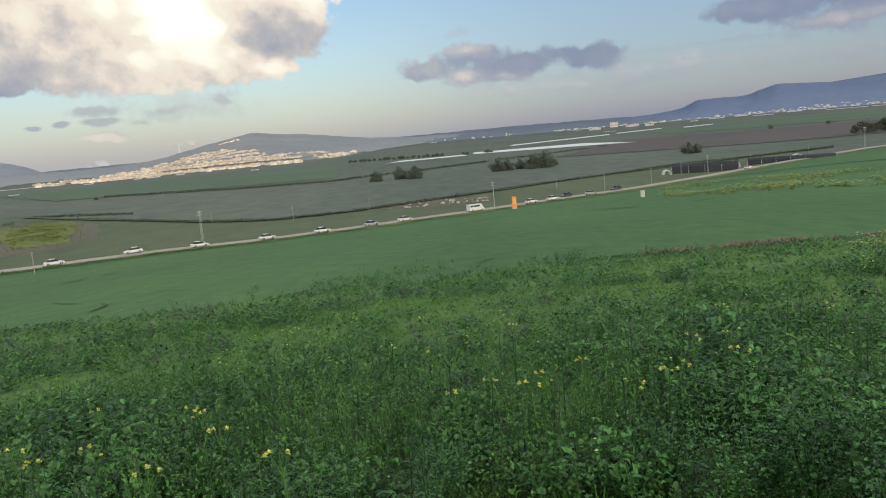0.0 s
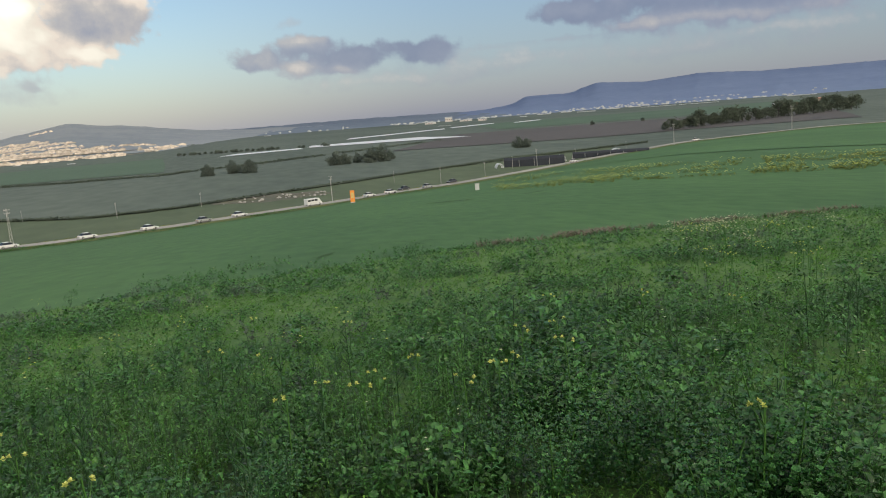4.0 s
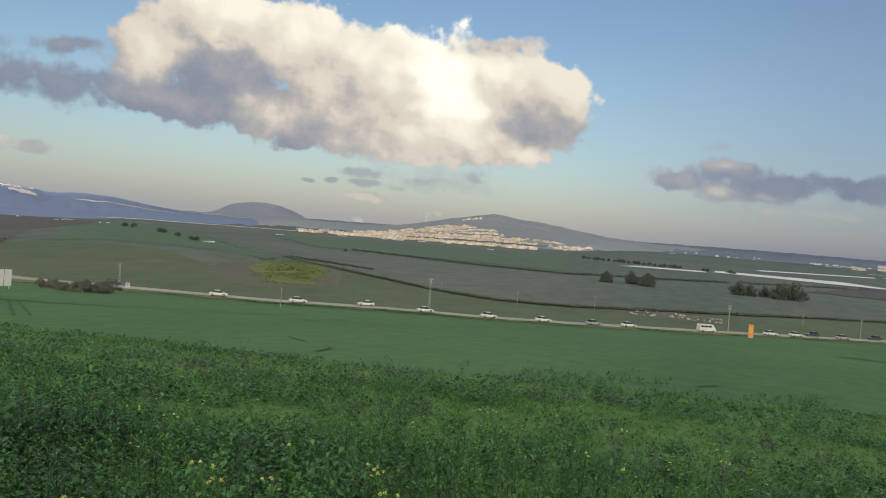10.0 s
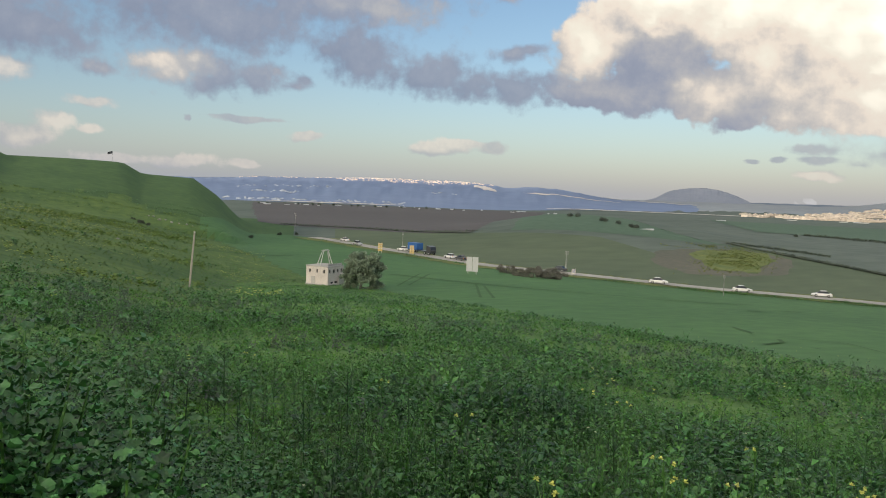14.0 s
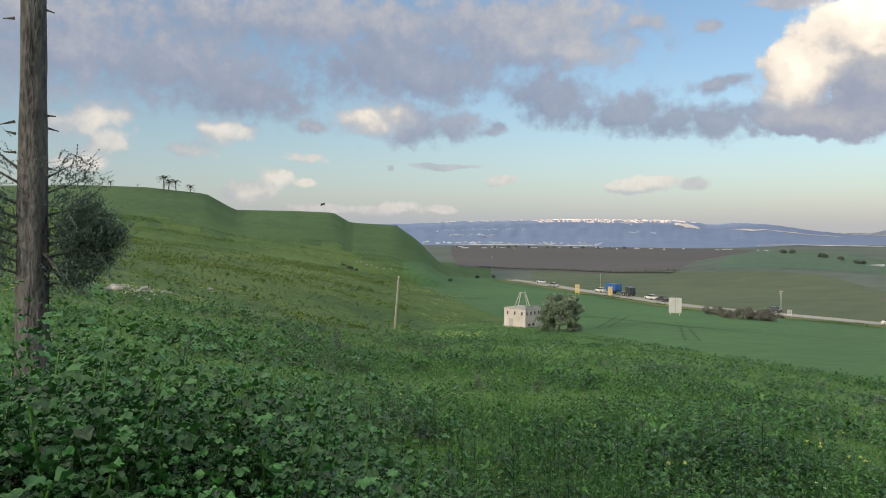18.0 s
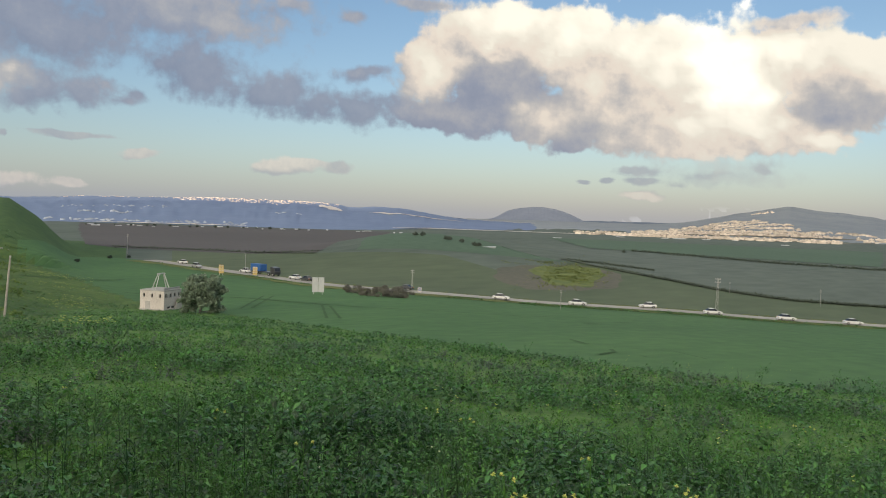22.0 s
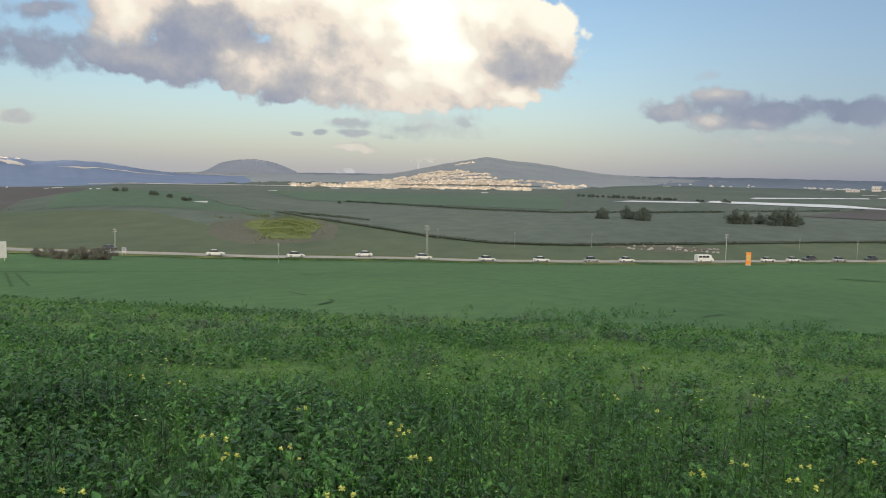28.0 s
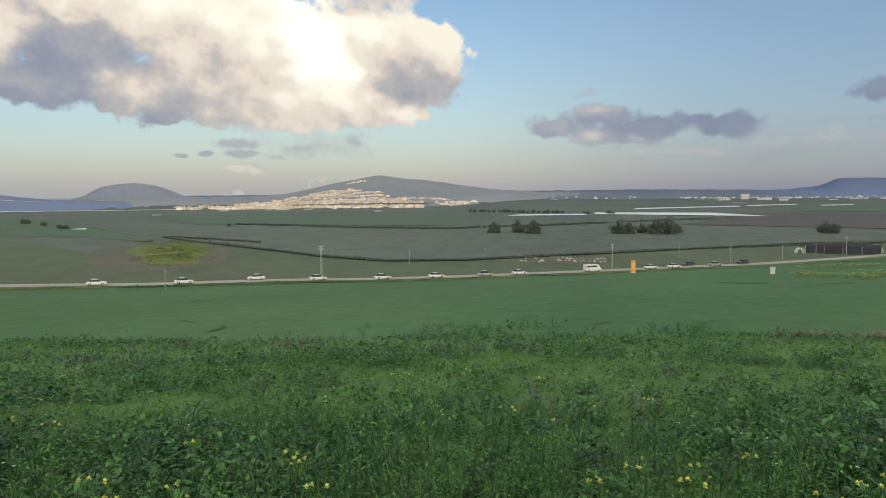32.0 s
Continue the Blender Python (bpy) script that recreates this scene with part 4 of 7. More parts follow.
def plant_bushy(rng, h, leaves, size, width=0.42, spread=0.13, stems=5, leaf=leaf_tris):
    """A weed of several stems clothed in small pointed leaves that curl and droop."""
    out = []
    for k in range(stems):
        yaw = k * 6.283 / stems + rng.rand()
        r = spread * (0.3 + 0.9 * rng.rand())
        tip = (math.cos(yaw) * r, math.sin(yaw) * r, h * (0.6 + 0.45 * rng.rand()))
        out.append(stem_tris((0, 0, 0), tip, 0.002))
        for _ in range(leaves // stems):
            q = 0.15 + 0.87 * rng.rand() ** 0.8
            l = size * (0.5 + 0.9 * rng.rand()) * (1.2 - 0.5 * q)
            out.append(leaf(l, l * width * (0.7 + 0.6 * rng.rand()), (tip[0] * q, tip[1] * q, tip[2] * q), rng.rand() * 6.283, 1.2 - 1.5 * rng.rand(), 0.3 + 1.3 * rng.rand(), 0.6 * rng.rand()))
    return gather(out)


rng = np.random.RandomState(11)
A0, A1 = -44, 101
near_broad = [plant_bushy(rng, 0.30 + 0.22 * rng.rand(), 40, 0.062, 0.5) for _ in range(5)] + [plant_round(rng, 0.32, 26, 0.045) for _ in range(2)]
near_stalk = [plant_bushy(rng, 0.36 + 0.22 * rng.rand(), 50, 0.045, 0.45, 0.17, 5) for _ in range(6)] + [plant_stalk(rng, 0.55, 26, 0.05)]
near_fern = [plant_fern(rng, 0.16, 14, 0.007)] + [plant_bushy(rng, 0.20, 40, 0.032, 0.4, 0.18) for _ in range(5)]
close_broad = [plant_bushy(rng, 0.30 + 0.15 * rng.rand(), 36, 0.068, 0.6, 0.13, 4, quad_leaf) for _ in range(6)]
close_stalk = [plant_bushy(rng, 0.32 + 0.2 * rng.rand(), 40, 0.052, 0.55, 0.18, 4, quad_leaf) for _ in range(6)]
close_fern = [plant_bushy(rng, 0.17, 28, 0.042, 0.5, 0.2, 3, quad_leaf) for _ in range(5)]
mid_broad = [plant_bushy(rng, 0.3, 22, 0.09, 0.6, 0.15, 3, quad_leaf) for _ in range(5)]
mid_stalk = [plant_bushy(rng, 0.32, 18, 0.075, 0.5, 0.16, 3, quad_leaf) for _ in range(5)]
mid_fern = [plant_bushy(rng, 0.15, 14, 0.065, 0.5, 0.2, 2, quad_leaf) for _ in range(4)]
far_clump = [plant_bushy(rng, 0.24, 12, 0.11, 0.8, 0.15, 1, quad_leaf) for _ in range(5)]
far_fern = [plant_fern(rng, 0.16, 5, 0.05) for _ in range(2)] + [plant_feather(rng, 0.16, 4, 0.14) for _ in range(3)]


def weed_zone(d0, d1, dens, broad, stalk, fern, a0=A0, a1=A1):
    xy = sow(rng, a0, a1, d0, d1, dens)
    az = np.degrees(np.arctan2(-xy[:, 0], xy[:, 1]))
    d = np.hypot(xy[:, 0], xy[:, 1])
    keep = d < crop_edge(az) + rng.randn(len(xy)) * 0.7
    # the mallows by the tree stand alone
    keep &= ~((az > 58) & (d < 5.2 + 0.04 * (az - 58)) & (rng.rand(len(xy)) < 0.85))
    keep &= ~((az > 66 + 3 * rng.randn(len(xy))) & (d > 45))
    xy, az, d = xy[keep], az[keep], d[keep]
    # bushy weeds stand in clumps, with a carpet of low fresh growth between them
    f, g, c = patchy(xy, 3.2, 21), patchy(xy, 7.0, 22), patchy(xy, 0.9, 24)
    jit = lambda: rng.rand(len(xy)) - 0.5
    near = smooth01((7.0 - d) / 3.5)
    q = 0.38 * f + 0.62 * c + 0.05 * near + 0.06 * jit()
    kind = np.where(q > 0.545, 0, np.where(0.6 * g + 0.4 * c + 0.04 * near + 0.12 * jit() > 0.53, 1, 2))
    tall = np.where(kind == 2, 0.6 + 0.7 * g, 0.55 + 0.7 * g + 2.2 * np.clip(q - 0.52, 0, 0.25))
    for k, (tpl, m, name, label) in enumerate(((broad, M_BROAD, "broadleaf_weeds", "dense dark green broad-leaved weeds on the slope"),
                                               (stalk, M_STALK, "mustard_weeds", "tall leafy green mustard stalks on the slope"),
                                               (fern, M_FERN, "grass", "fresh bright green grass among the weeds"))):
        sel = kind == k
        if sel.any():
            scatter(name, tpl, xy[sel], tall[sel], 31 + k, m, label, ("weeds", "weeds", "grass")[k])


weed_zone(2.6, 6.5, 58, near_broad, near_stalk, near_fern)
weed_zone(6.5, 13, 30, close_broad, close_stalk, close_fern)
weed_zone(13, 26, 15, mid_broad, mid_stalk, mid_fern)
weed_zone(26, 62, 5.4, far_clump, mid_stalk[:2], far_fern)
weed_zone(62, 125, 2.4, far_clump, far_clump, far_fern, 28, 70)
weed_zone(125, 215, 0.9, far_clump, far_clump, far_fern, 54, 70)
xy = sow(rng, 60, 101, 40, 200, 0.85)
xy = xy[np.degrees(np.arctan2(-xy[:, 0], xy[:, 1])) > 67 + 4 * rng.randn(len(xy))]
scatter("slope_tufts", far_clump + far_fern, xy, 0.6 + 0.7 * patchy(xy, 9, 5), 41, M_TUFT, "rough yellow-green grass tufts on the slope below the mound", "grass")

M_TALL = leafy("dark_stalk", (0.018, 0.062, 0.020), (0.052, 0.140, 0.040), 0.6, 0.5, 0.2, 0.4, 0.5)
# tall thin stalks standing over the rest, in loose groups
xy = sow(rng, A0, 100, 3.0, 10.0, 4.5)
xy = xy[patchy(xy, 1.6, 66) > 0.47]
scatter("tall_stalks", [plant_stalk(rng, 0.46 + 0.16 * rng.rand(), 34, 0.06) for _ in range(7)], xy, 0.85 + 0.45 * rng.rand(len(xy)), 67, M_TALL, "tall thin dark stalks rising above the weeds", "weeds")
# dark clumps along the edge of the crop
va = rng.rand(1500) * 108 - 44
vd = crop_edge(va) + 0.5 - 4.5 * rng.rand(len(va)) ** 2
xy = np.column_stack([-vd * np.sin(np.radians(va)), vd * np.cos(np.radians(va))])
xy = xy[patchy(xy, 3.5, 68) > 0.55]
scatter("edge_clumps", far_clump, xy, 0.85 + 0.6 * rng.rand(len(xy)), 69, M_BROAD, "dark green clumps along the edge of the crop", "weeds")
# taller bluish clumps on the slope
xy = sow(rng, A0, 98, 7, 48, 2.4)
xy = xy[patchy(xy, 2.4, 70) > 0.64]
scatter("dark_clumps", mid_stalk + mid_broad, xy, 1.3 + 0.7 * rng.rand(len(xy)), 73, M_BROAD, "taller bluish green clumps among the weeds", "weeds")

# dull thistle patches among the green
xy = sow(rng, A0, 96, 6, 40, 2.2)
xy = xy[patchy(xy, 3.0, 61) > 0.63]
scatter("thistle_weeds", close_stalk + close_broad, xy, 0.8 + 0.5 * rng.rand(len(xy)), 62, M_MAUVE, "dull greyish mauve thistles in small patches", "weeds")

# pale dry stems along the edge of the weeds
xy = np.array([polar(a, float(edge_of(np.array(a))) - 1 + 2.5 * rng.rand()) for a in np.concatenate([-14 - 28 * rng.rand(500), -19 - 5 * rng.rand(160), -35 - 6 * rng.rand(260)])])
xy = xy[patchy(xy, 4, 44) > 0.46]
scatter("dry_weeds", [plant_fern(rng, 0.4, 7, 0.05) for _ in range(3)], xy, np.full(len(xy), 1.0), 43, M_DRY, "dry greyish stems along the field edge", "weeds")


# small wild flowers, too many to count
def flower_tris(r):
    out = []
    for k in range(4):
        out.append(leaf_tris(r, r * 0.9, (0, 0, 0), k * 1.571, 0.35, 0.2))
    return gather(out)


def flower_cloud(rng, n, spread, r, z):
    out = []
    for _ in range(n):
        p, t = flower_tris(r * (0.7 + 0.6 * rng.rand()))
        out.append((p + np.array([(rng.rand() - 0.5) * spread, (rng.rand() - 0.5) * spread, z * (0.85 + 0.2 * rng.rand())]), t))
    return gather(out)


xy = np.concatenate([sow(rng, A0, 70, 5, 16, 0.35), sow(rng, A0, 64, 16, 45, 0.13)])
xy = xy[patchy(xy, 5, 51) > 0.5]
scatter("wildflowers", [flower_cloud(rng, 3, 0.16, 0.016, 0.5) for _ in range(4)], xy, np.full(len(xy), 1.0), 52, M_PETAL, "small scattered yellow wild flowers", "flowers")
xy = sow(rng, -40, -27.5, 24, 46, 1.1)
xy = xy[patchy(xy, 3, 57) > 0.5]
scatter("mustard_bushes", [flower_cloud(rng, 9, 0.5, 0.032, 0.62) for _ in range(4)], xy, 0.8 + 0.5 * rng.rand(len(xy)), 58, M_WHITEPETAL, "pale yellow mustard in full flower by the field edge", "flowers")
xy = sow(rng, A0, A1, 4, 14, 0.35)
scatter("pale_flowers", [flower_cloud(rng, 2, 0.1, 0.012, 0.5) for _ in range(3)], xy, np.full(len(xy), 1.0), 53, M_WHITEPETAL, "tiny pale wild flowers among the weeds", "flowers")
xy = sow(rng, 66, 98, 55, 250, 1.3)
az_s, d_s = np.degrees(np.arctan2(-xy[:, 0], xy[:, 1])), np.hypot(xy[:, 0], xy[:, 1])
terrace = value_noise(az_s / 9 + 30, d_s / 7 + 12, 81, 3)
xy_y = xy[(terrace > 0.56) & (d_s < 232 + 0.4 * (az_s - 80))]
M_YTUFT = leafy("mustard_tuft", (0.098, 0.172, 0.036), (0.195, 0.268, 0.062), 0.12, 0.3, 0.35, 0.7)
scatter("terrace_growth", far_clump, xy_y, 1.5 + 1.2 * rng.rand(len(xy_y)), 82, M_YTUFT, "yellow-green mustard growth in bands along the slope terraces", "weeds")
xy_d = xy[(terrace < 0.40) & (d_s < 240) & (rng.rand(len(xy)) < 0.5)]
scatter("terrace_tufts", far_clump, xy_d, 1.1 + 1.0 * rng.rand(len(xy_d)), 83, M_BROAD, "dark green tufts dotted over the slope below the mound", "weeds")
xy = np.concatenate([sow(rng, 60, 92, 24, 75, 0.7), sow(rng, 62, 88, 75, 190, 1.0)])
xy = xy[patchy(xy, 14, 54) + 0.24 * (rng.rand(len(xy)) - 0.5) > 0.60]
scatter("slope_flowers", [flower_cloud(rng, 2, 0.9, 0.085, 0.30) for _ in range(3)], xy, np.full(len(xy), 1.0), 55, M_PETAL, "yellow flowers strewn over the slope below the mound", "flowers")


def mesh_of(name, pieces, material, smooth=False):
    p, t = gather(pieces)
    return flat(name, p, t, material, smooth)


def mustard_plant(seed, h):
    """A flowering mustard: one stem, separate leaves and flower heads."""
    r = np.random.RandomState(seed)
    thing = empty("mustard_plant", "flowering wild mustard with yellow heads among green weeds", "plant", "mustard plants on the slope")
    lean = (r.rand(2) - 0.5) * 0.12
    part("stem", mesh_of("stem", [stem_tris((0, 0, 0), (lean[0], lean[1], h), 0.009)], M_STALK), None, thing)
    for k in range(14):
        q, yaw = 0.15 + 0.05 * k, r.rand() * 6.283
        part("leaf", mesh_of("leaf", [leaf_tris(0.10 - 0.004 * k, 0.032, (lean[0] * q, lean[1] * q, h * q), yaw, 0.6 - 0.7 * r.rand(), 0.6)], M_BROAD), None, thing)
    for k in range(3):
        yaw = r.rand() * 6.283
        tip = np.array([lean[0] + 0.07 * math.cos(yaw), lean[1] + 0.07 * math.sin(yaw), h + 0.10 * (r.rand() - 0.4)])
        b = part("branch", mesh_of("branch", [stem_tris((lean[0] * 0.8, lean[1] * 0.8, h * 0.8), tip, 0.004)], M_STALK), None, thing)
        p, t = gather([leaf_tris(0.021, 0.016, tip, r.rand() * 6.283, 1.3 - 1.8 * r.rand(), 0.3) for _ in range(12)])
        t = np.where(t % 7 == 0, 0, t)  # all petals share the head's centre
        part("flower_head", flat("flower_head", p, t, M_PETAL), None, b, "yellow flower head")
    return thing


MUSTARD = [mustard_plant(k, 0.56 + 0.08 * k) for k in range(3)]
# where flowering heads stand: azimuth and fall of the head
HEADS = [(12.4, -13.2), (-19.2, -13.4), (-20.9, -16.2), (20.2, -17.7), (34.9, -14.3), (31.4, -17.3), (26.9, -18.8), (19.9, -17.5), (0.7, -18.3),
         (12.9, -13.1), (18.9, -18.9), (31.0, -18.0), (61.6, -12.2), (46.0, -15.8), (74.9, -7.9), (-28.0, -11.0), (-30.5, -11.6), (-26, -13.4),
         (-16, -17.8), (-13, -18.6), (-17.5, -15.5), (8, -13.0), (5.5, -15.0), (39, -19.5), (52, -14.2), (24, -20.5), (14, -21.0), (2, -16.0), (-4, -14.2), (-9, -16.6)]
hr = random.Random(31)
HEADS += [(-28.5 - 9 * hr.random(), -9.3 - 1.6 * hr.random()) for _ in range(34)]
HEADS += [(-42 + 80 * hr.random(), -12.3 - 7.5 * hr.random()) for _ in range(10)]
for i, (a, e) in enumerate(HEADS):
    base = MUSTARD[i % 3]
    h = 0.59 + 0.08 * (i % 3)
    d = REACH[np.nonzero(EYE + REACH * math.tan(radians(e)) - ground(-REACH * math.sin(radians(a)), REACH * math.cos(radians(a))) <= h)[0][0]]
    m = Matrix.Translation(at(a, float(d))) @ Matrix.Rotation(i * 2.4, 4, "Z") @ Matrix.Scale(1.35 if d > 20 else 1.0, 4)
    if i < 3:
        base.matrix_basis = m
    else:
        copy_thing(base, m)


def leafy_shrub(seed, h, leaf):
    """A bushy mallow: several stems, each with its own spray of broad leaves."""
    r = np.random.RandomState(seed)
    thing = empty("mallow_plant", "bushy dark green mallow with broad crinkled leaves in the weeds", "plant", "mallow plants near the viewpoint")
    for k in range(6):
        yaw = k * 1.05 + r.rand()
        tip = np.array([math.cos(yaw) * 0.3 * h, math.sin(yaw) * 0.3 * h, h * (0.65 + 0.4 * r.rand())])
        st = part("stem", mesh_of("stem", [stem_tris((0, 0, 0), tip, 0.009)], M_STALK), None, thing)
        out = []
        for _ in range(120):
            q = 0.15 + 0.9 * r.rand()
            c = tip * q + r.randn(3) * 0.085
            c[2] = max(c[2], 0.02)
            out.append(round_leaf(leaf * (0.6 + 0.9 * r.rand()), c, r.rand() * 6.283, 0.7 - 1.2 * r.rand(), r))
        part("leaves", mesh_of("leaves", out, M_MALLOW, True), None, st)
    return thing


SHRUBS = [leafy_shrub(k, 0.56 + 0.1 * k, 0.029) for k in range(3)]
sp = random.Random(21)


def mallow_top(a):
    """Fall of the mallows' outline from the eye, by azimuth."""
    return float(np.interp(a, (58, 64, 70, 75, 80, 87, 93, 102), (-20.5, -18.5, -15.8, -13.8, -12.4, -11.2, -10.8, -10.0)))


SHRUB_SPOTS = []
for row, d0 in enumerate((5.0, 4.2, 3.4)):
    for k in range(15 + 3 * row):
        a = 102.5 - k * 43.0 / (14 + 3 * row) + 1.4 * (sp.random() - 0.5)
        d = d0 + 0.5 * (sp.random() - 0.5)
        need = EYE + d * math.tan(radians(mallow_top(a) - 2.0 * row - 1.2 * sp.random())) - float(at(a, d)[2])
        if need > 0.15:
            SHRUB_SPOTS.append((a, d, min(need, 1.0) / 0.66))
SHRUB_SPOTS += [(-13 - 3.1 * k + sp.random() * 2, 3.7 + 1.2 * sp.random(), 0.5 + 0.045 * k) for k in range(9)]
SHRUB_SPOTS += [(38 - 5.5 * k + 3 * sp.random(), 3.9 + 0.8 * sp.random(), 0.45 + 0.15 * sp.random()) for k in range(8)]
for i, (a, d, k) in enumerate(SHRUB_SPOTS):
    m = Matrix.Translation(at(a, d)) @ Matrix.Rotation(i * 2.1, 4, "Z") @ Matrix.Scale(k, 4)
    if i < 3:
        SHRUBS[i].matrix_basis = m
    else:
        copy_thing(SHRUBS[i % 3], m)


# ---------- trees ----------
M_BARK = mat("grey_bark", (0.030, 0.030, 0.032), (0.170, 0.165, 0.158), 5.0, 0.95, 0.08, 34, stretch=(1, 1, 0.3))
M_NEEDLE = leafy("dark_needles", (0.115, 0.180, 0.158), (0.215, 0.300, 0.245), 0.8, 0.45, 0.4, 0.6)
M_PINE = leafy("pine_green", (0.200, 0.262, 0.190), (0.290, 0.360, 0.255), 0.5, 0.3, 0.5, 0.6)
M_TREE = leafy("tree_green", (0.085, 0.108, 0.080), (0.130, 0.155, 0.115), 0.2, 0.3, 0.5, 0.7)
# Tree green paled in its base colour to stand for distance haze.
M_HAZETREE = leafy("hazed_tree_green", (0.125, 0.158, 0.135), (0.165, 0.195, 0.160), 0.1, 0.15, 0.55, 0.8)
M_SCRUB = leafy("grey_scrub", (0.150, 0.150, 0.125), (0.205, 0.200, 0.168), 0.4, 0.25, 0.45, 0.8)
M_PALM = leafy("palm_green", (0.035, 0.055, 0.025), (0.06, 0.085, 0.04), 0.4, 0.3, 0.2, 0.6)


def crown(name, seed, n, w, h, z0, leaf, material, clumps=24, flatness=0.8):
    """Many small leaf clumps in an uneven outline with gaps."""
    r = np.random.RandomState(seed)
    c = r.randn(clumps, 3)
    c /= np.linalg.norm(c, axis=1)[:, None]
    c *= (0.35 + 0.65 * r.rand(clumps, 1) ** 0.6)
    if z0 < 1.0:  # bushes and trees with foliage down to the ground
        c[:, 2] = (np.clip(c[:, 2], -0.4, 1) + 0.4) / 1.4 * 2 - 1
        c[:, :2] *= 1.1
    ctr = c * np.array([w / 2, w / 2, h / 2]) * 0.72
    rad = (0.22 + 0.22 * r.rand(clumps)) * min(w, h) * 0.75
    k = r.randint(0, clumps, n)
    v = r.randn(n, 3)
    v /= np.linalg.norm(v, axis=1)[:, None]
    p = ctr[k] + v * (rad[k] * (0.45 + 0.6 * r.rand(n)))[:, None] * np.array([1, 1, flatness])
    p[:, 2] = np.maximum(p[:, 2], -h / 2)
    p[:, 2] += z0 + h / 2
    a, b = r.randn(n, 3), r.randn(n, 3)
    a /= np.linalg.norm(a, axis=1)[:, None]
    b -= a * (a * b).sum(1)[:, None]
    b /= np.linalg.norm(b, axis=1)[:, None]
    s = leaf * (0.6 + 0.8 * r.rand(n, 1))
    V = np.stack([p - a * s, p + b * s * 0.45, p + a * s, p - b * s * 0.45], 1).reshape(-1, 3)
    F = np.arange(4 * n).reshape(-1, 4)
    return flat(name, V, F, material)


def tree(name, label, seed, w, h, z0, n, leaf, material, trunk_r, group="", limbs=5, category="tree"):
    thing = empty(name, label, category, group)
    r = random.Random(seed)
    top = z0 + (h - z0) * 0.55
    part("trunk", tube(bmesh.new(), (0, 0, -0.3), (0.05 * h * (r.random() - 0.5), 0, top), trunk_r, trunk_r * 0.45, 8), M_BARK, thing)
    for k in range(limbs):
        a, z = k * 6.283 / limbs + r.random(), z0 * 0.7 + (top - z0 * 0.7) * (0.3 + 0.6 * r.random())
        part("limb", tube(bmesh.new(), (0, 0, z), (math.cos(a) * w * 0.3, math.sin(a) * w * 0.3, z + (h - z) * 0.45), trunk_r * 0.4, trunk_r * 0.12, 5), M_BARK, thing)
    part("crown", crown("crown", seed, n, w, h - z0, z0, leaf, material), None, thing)
    return thing


def put(thing, az, d, scale=1.0, turn=0.0, first=False, up=0.0):
    m = Matrix.Translation(at(az, d, up)) @ Matrix.Rotation(turn, 4, "Z") @ Matrix.Scale(scale, 4)
    if first:
        thing.matrix_basis = m
        return thing
    return copy_thing(thing, m)


def span_m(deg, d):
    return d * math.tan(radians(deg))


PINE_D = reach(54.7, -7.65)


def pine_tree():
    """A leaning pine: rising limbs, each with its own ragged tufts."""
    W, H = span_m(3.1, PINE_D), span_m(2.9, PINE_D)
    thing = empty("pine_tree", "bushy dark green pine beside the white blockhouse", "tree")
    part("trunk", tube(bmesh.new(), (-0.1 * W, 0, -0.3), (0.05 * W, 0, H * 0.8), 0.17, 0.06, 8), M_BARK, thing)
    r = random.Random(15)
    for k in range(20):
        a, q = k * 2.4, 0.08 + 0.84 * k / 19
        reach_out = W * (0.36 + 0.1 * r.random()) * math.sqrt(max(0.05, 1 - (2.0 * q - 0.75) ** 2 / 1.7))
        x0, z0 = W * (-0.1 + 0.15 * q), H * (-0.03 + 0.82 * q)
        x1, y1, z1 = x0 + math.cos(a) * reach_out, math.sin(a) * reach_out, z0 + H * (0.06 + 0.16 * r.random())
        limb = part("limb", tube(bmesh.new(), (x0, 0, z0), (x1, y1, z1), 0.06, 0.02, 5), M_BARK, thing)
        w, h = W * (0.46 - 0.14 * q + 0.14 * r.random()), H * (0.30 + 0.10 * r.random())
        me = crown("tuft", 40 + k, 850, w, h, 2.0, 0.19, M_PINE, 9)
        me.transform(Matrix.Translation((x0 + 0.8 * (x1 - x0), 0.8 * y1, z1 - 2.0 - h * 0.5)))
        part("tuft", me, None, limb)
    return thing


put(pine_tree(), 54.7, PINE_D, first=True, turn=radians(54.7))

# dark round trees out on the plain: azimuth, fall of the foot, height in degrees
PLAIN_TREES = [(5.2, -3.08, 0.85), (3.35, -3.05, 0.95), (2.35, -3.12, 1.1), (-3.75, -3.1, 0.95), (-4.6, -3.1, 0.9), (-5.5, -3.05, 0.7), (-6.4, -3.12, 1.15), (-7.3, -3.1, 1.2),
               (-7.9, -3.0, 0.6), (-17.3, -2.9, 0.8), (-17.9, -2.9, 0.75), (-22.7, -1.62, 0.3), (-26.2, -1.6, 0.28), (24.5, -2.4, 0.22)]
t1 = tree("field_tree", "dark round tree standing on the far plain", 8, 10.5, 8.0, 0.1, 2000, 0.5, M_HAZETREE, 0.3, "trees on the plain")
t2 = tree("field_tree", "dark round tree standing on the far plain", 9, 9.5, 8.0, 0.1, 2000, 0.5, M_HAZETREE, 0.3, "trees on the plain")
for i, (a, e, h) in enumerate(PLAIN_TREES):
    d = reach(a, e)
    put((t1, t2)[i % 2], a, d, span_m(h, d) / 8.0, i * 1.3, first=i < 2)
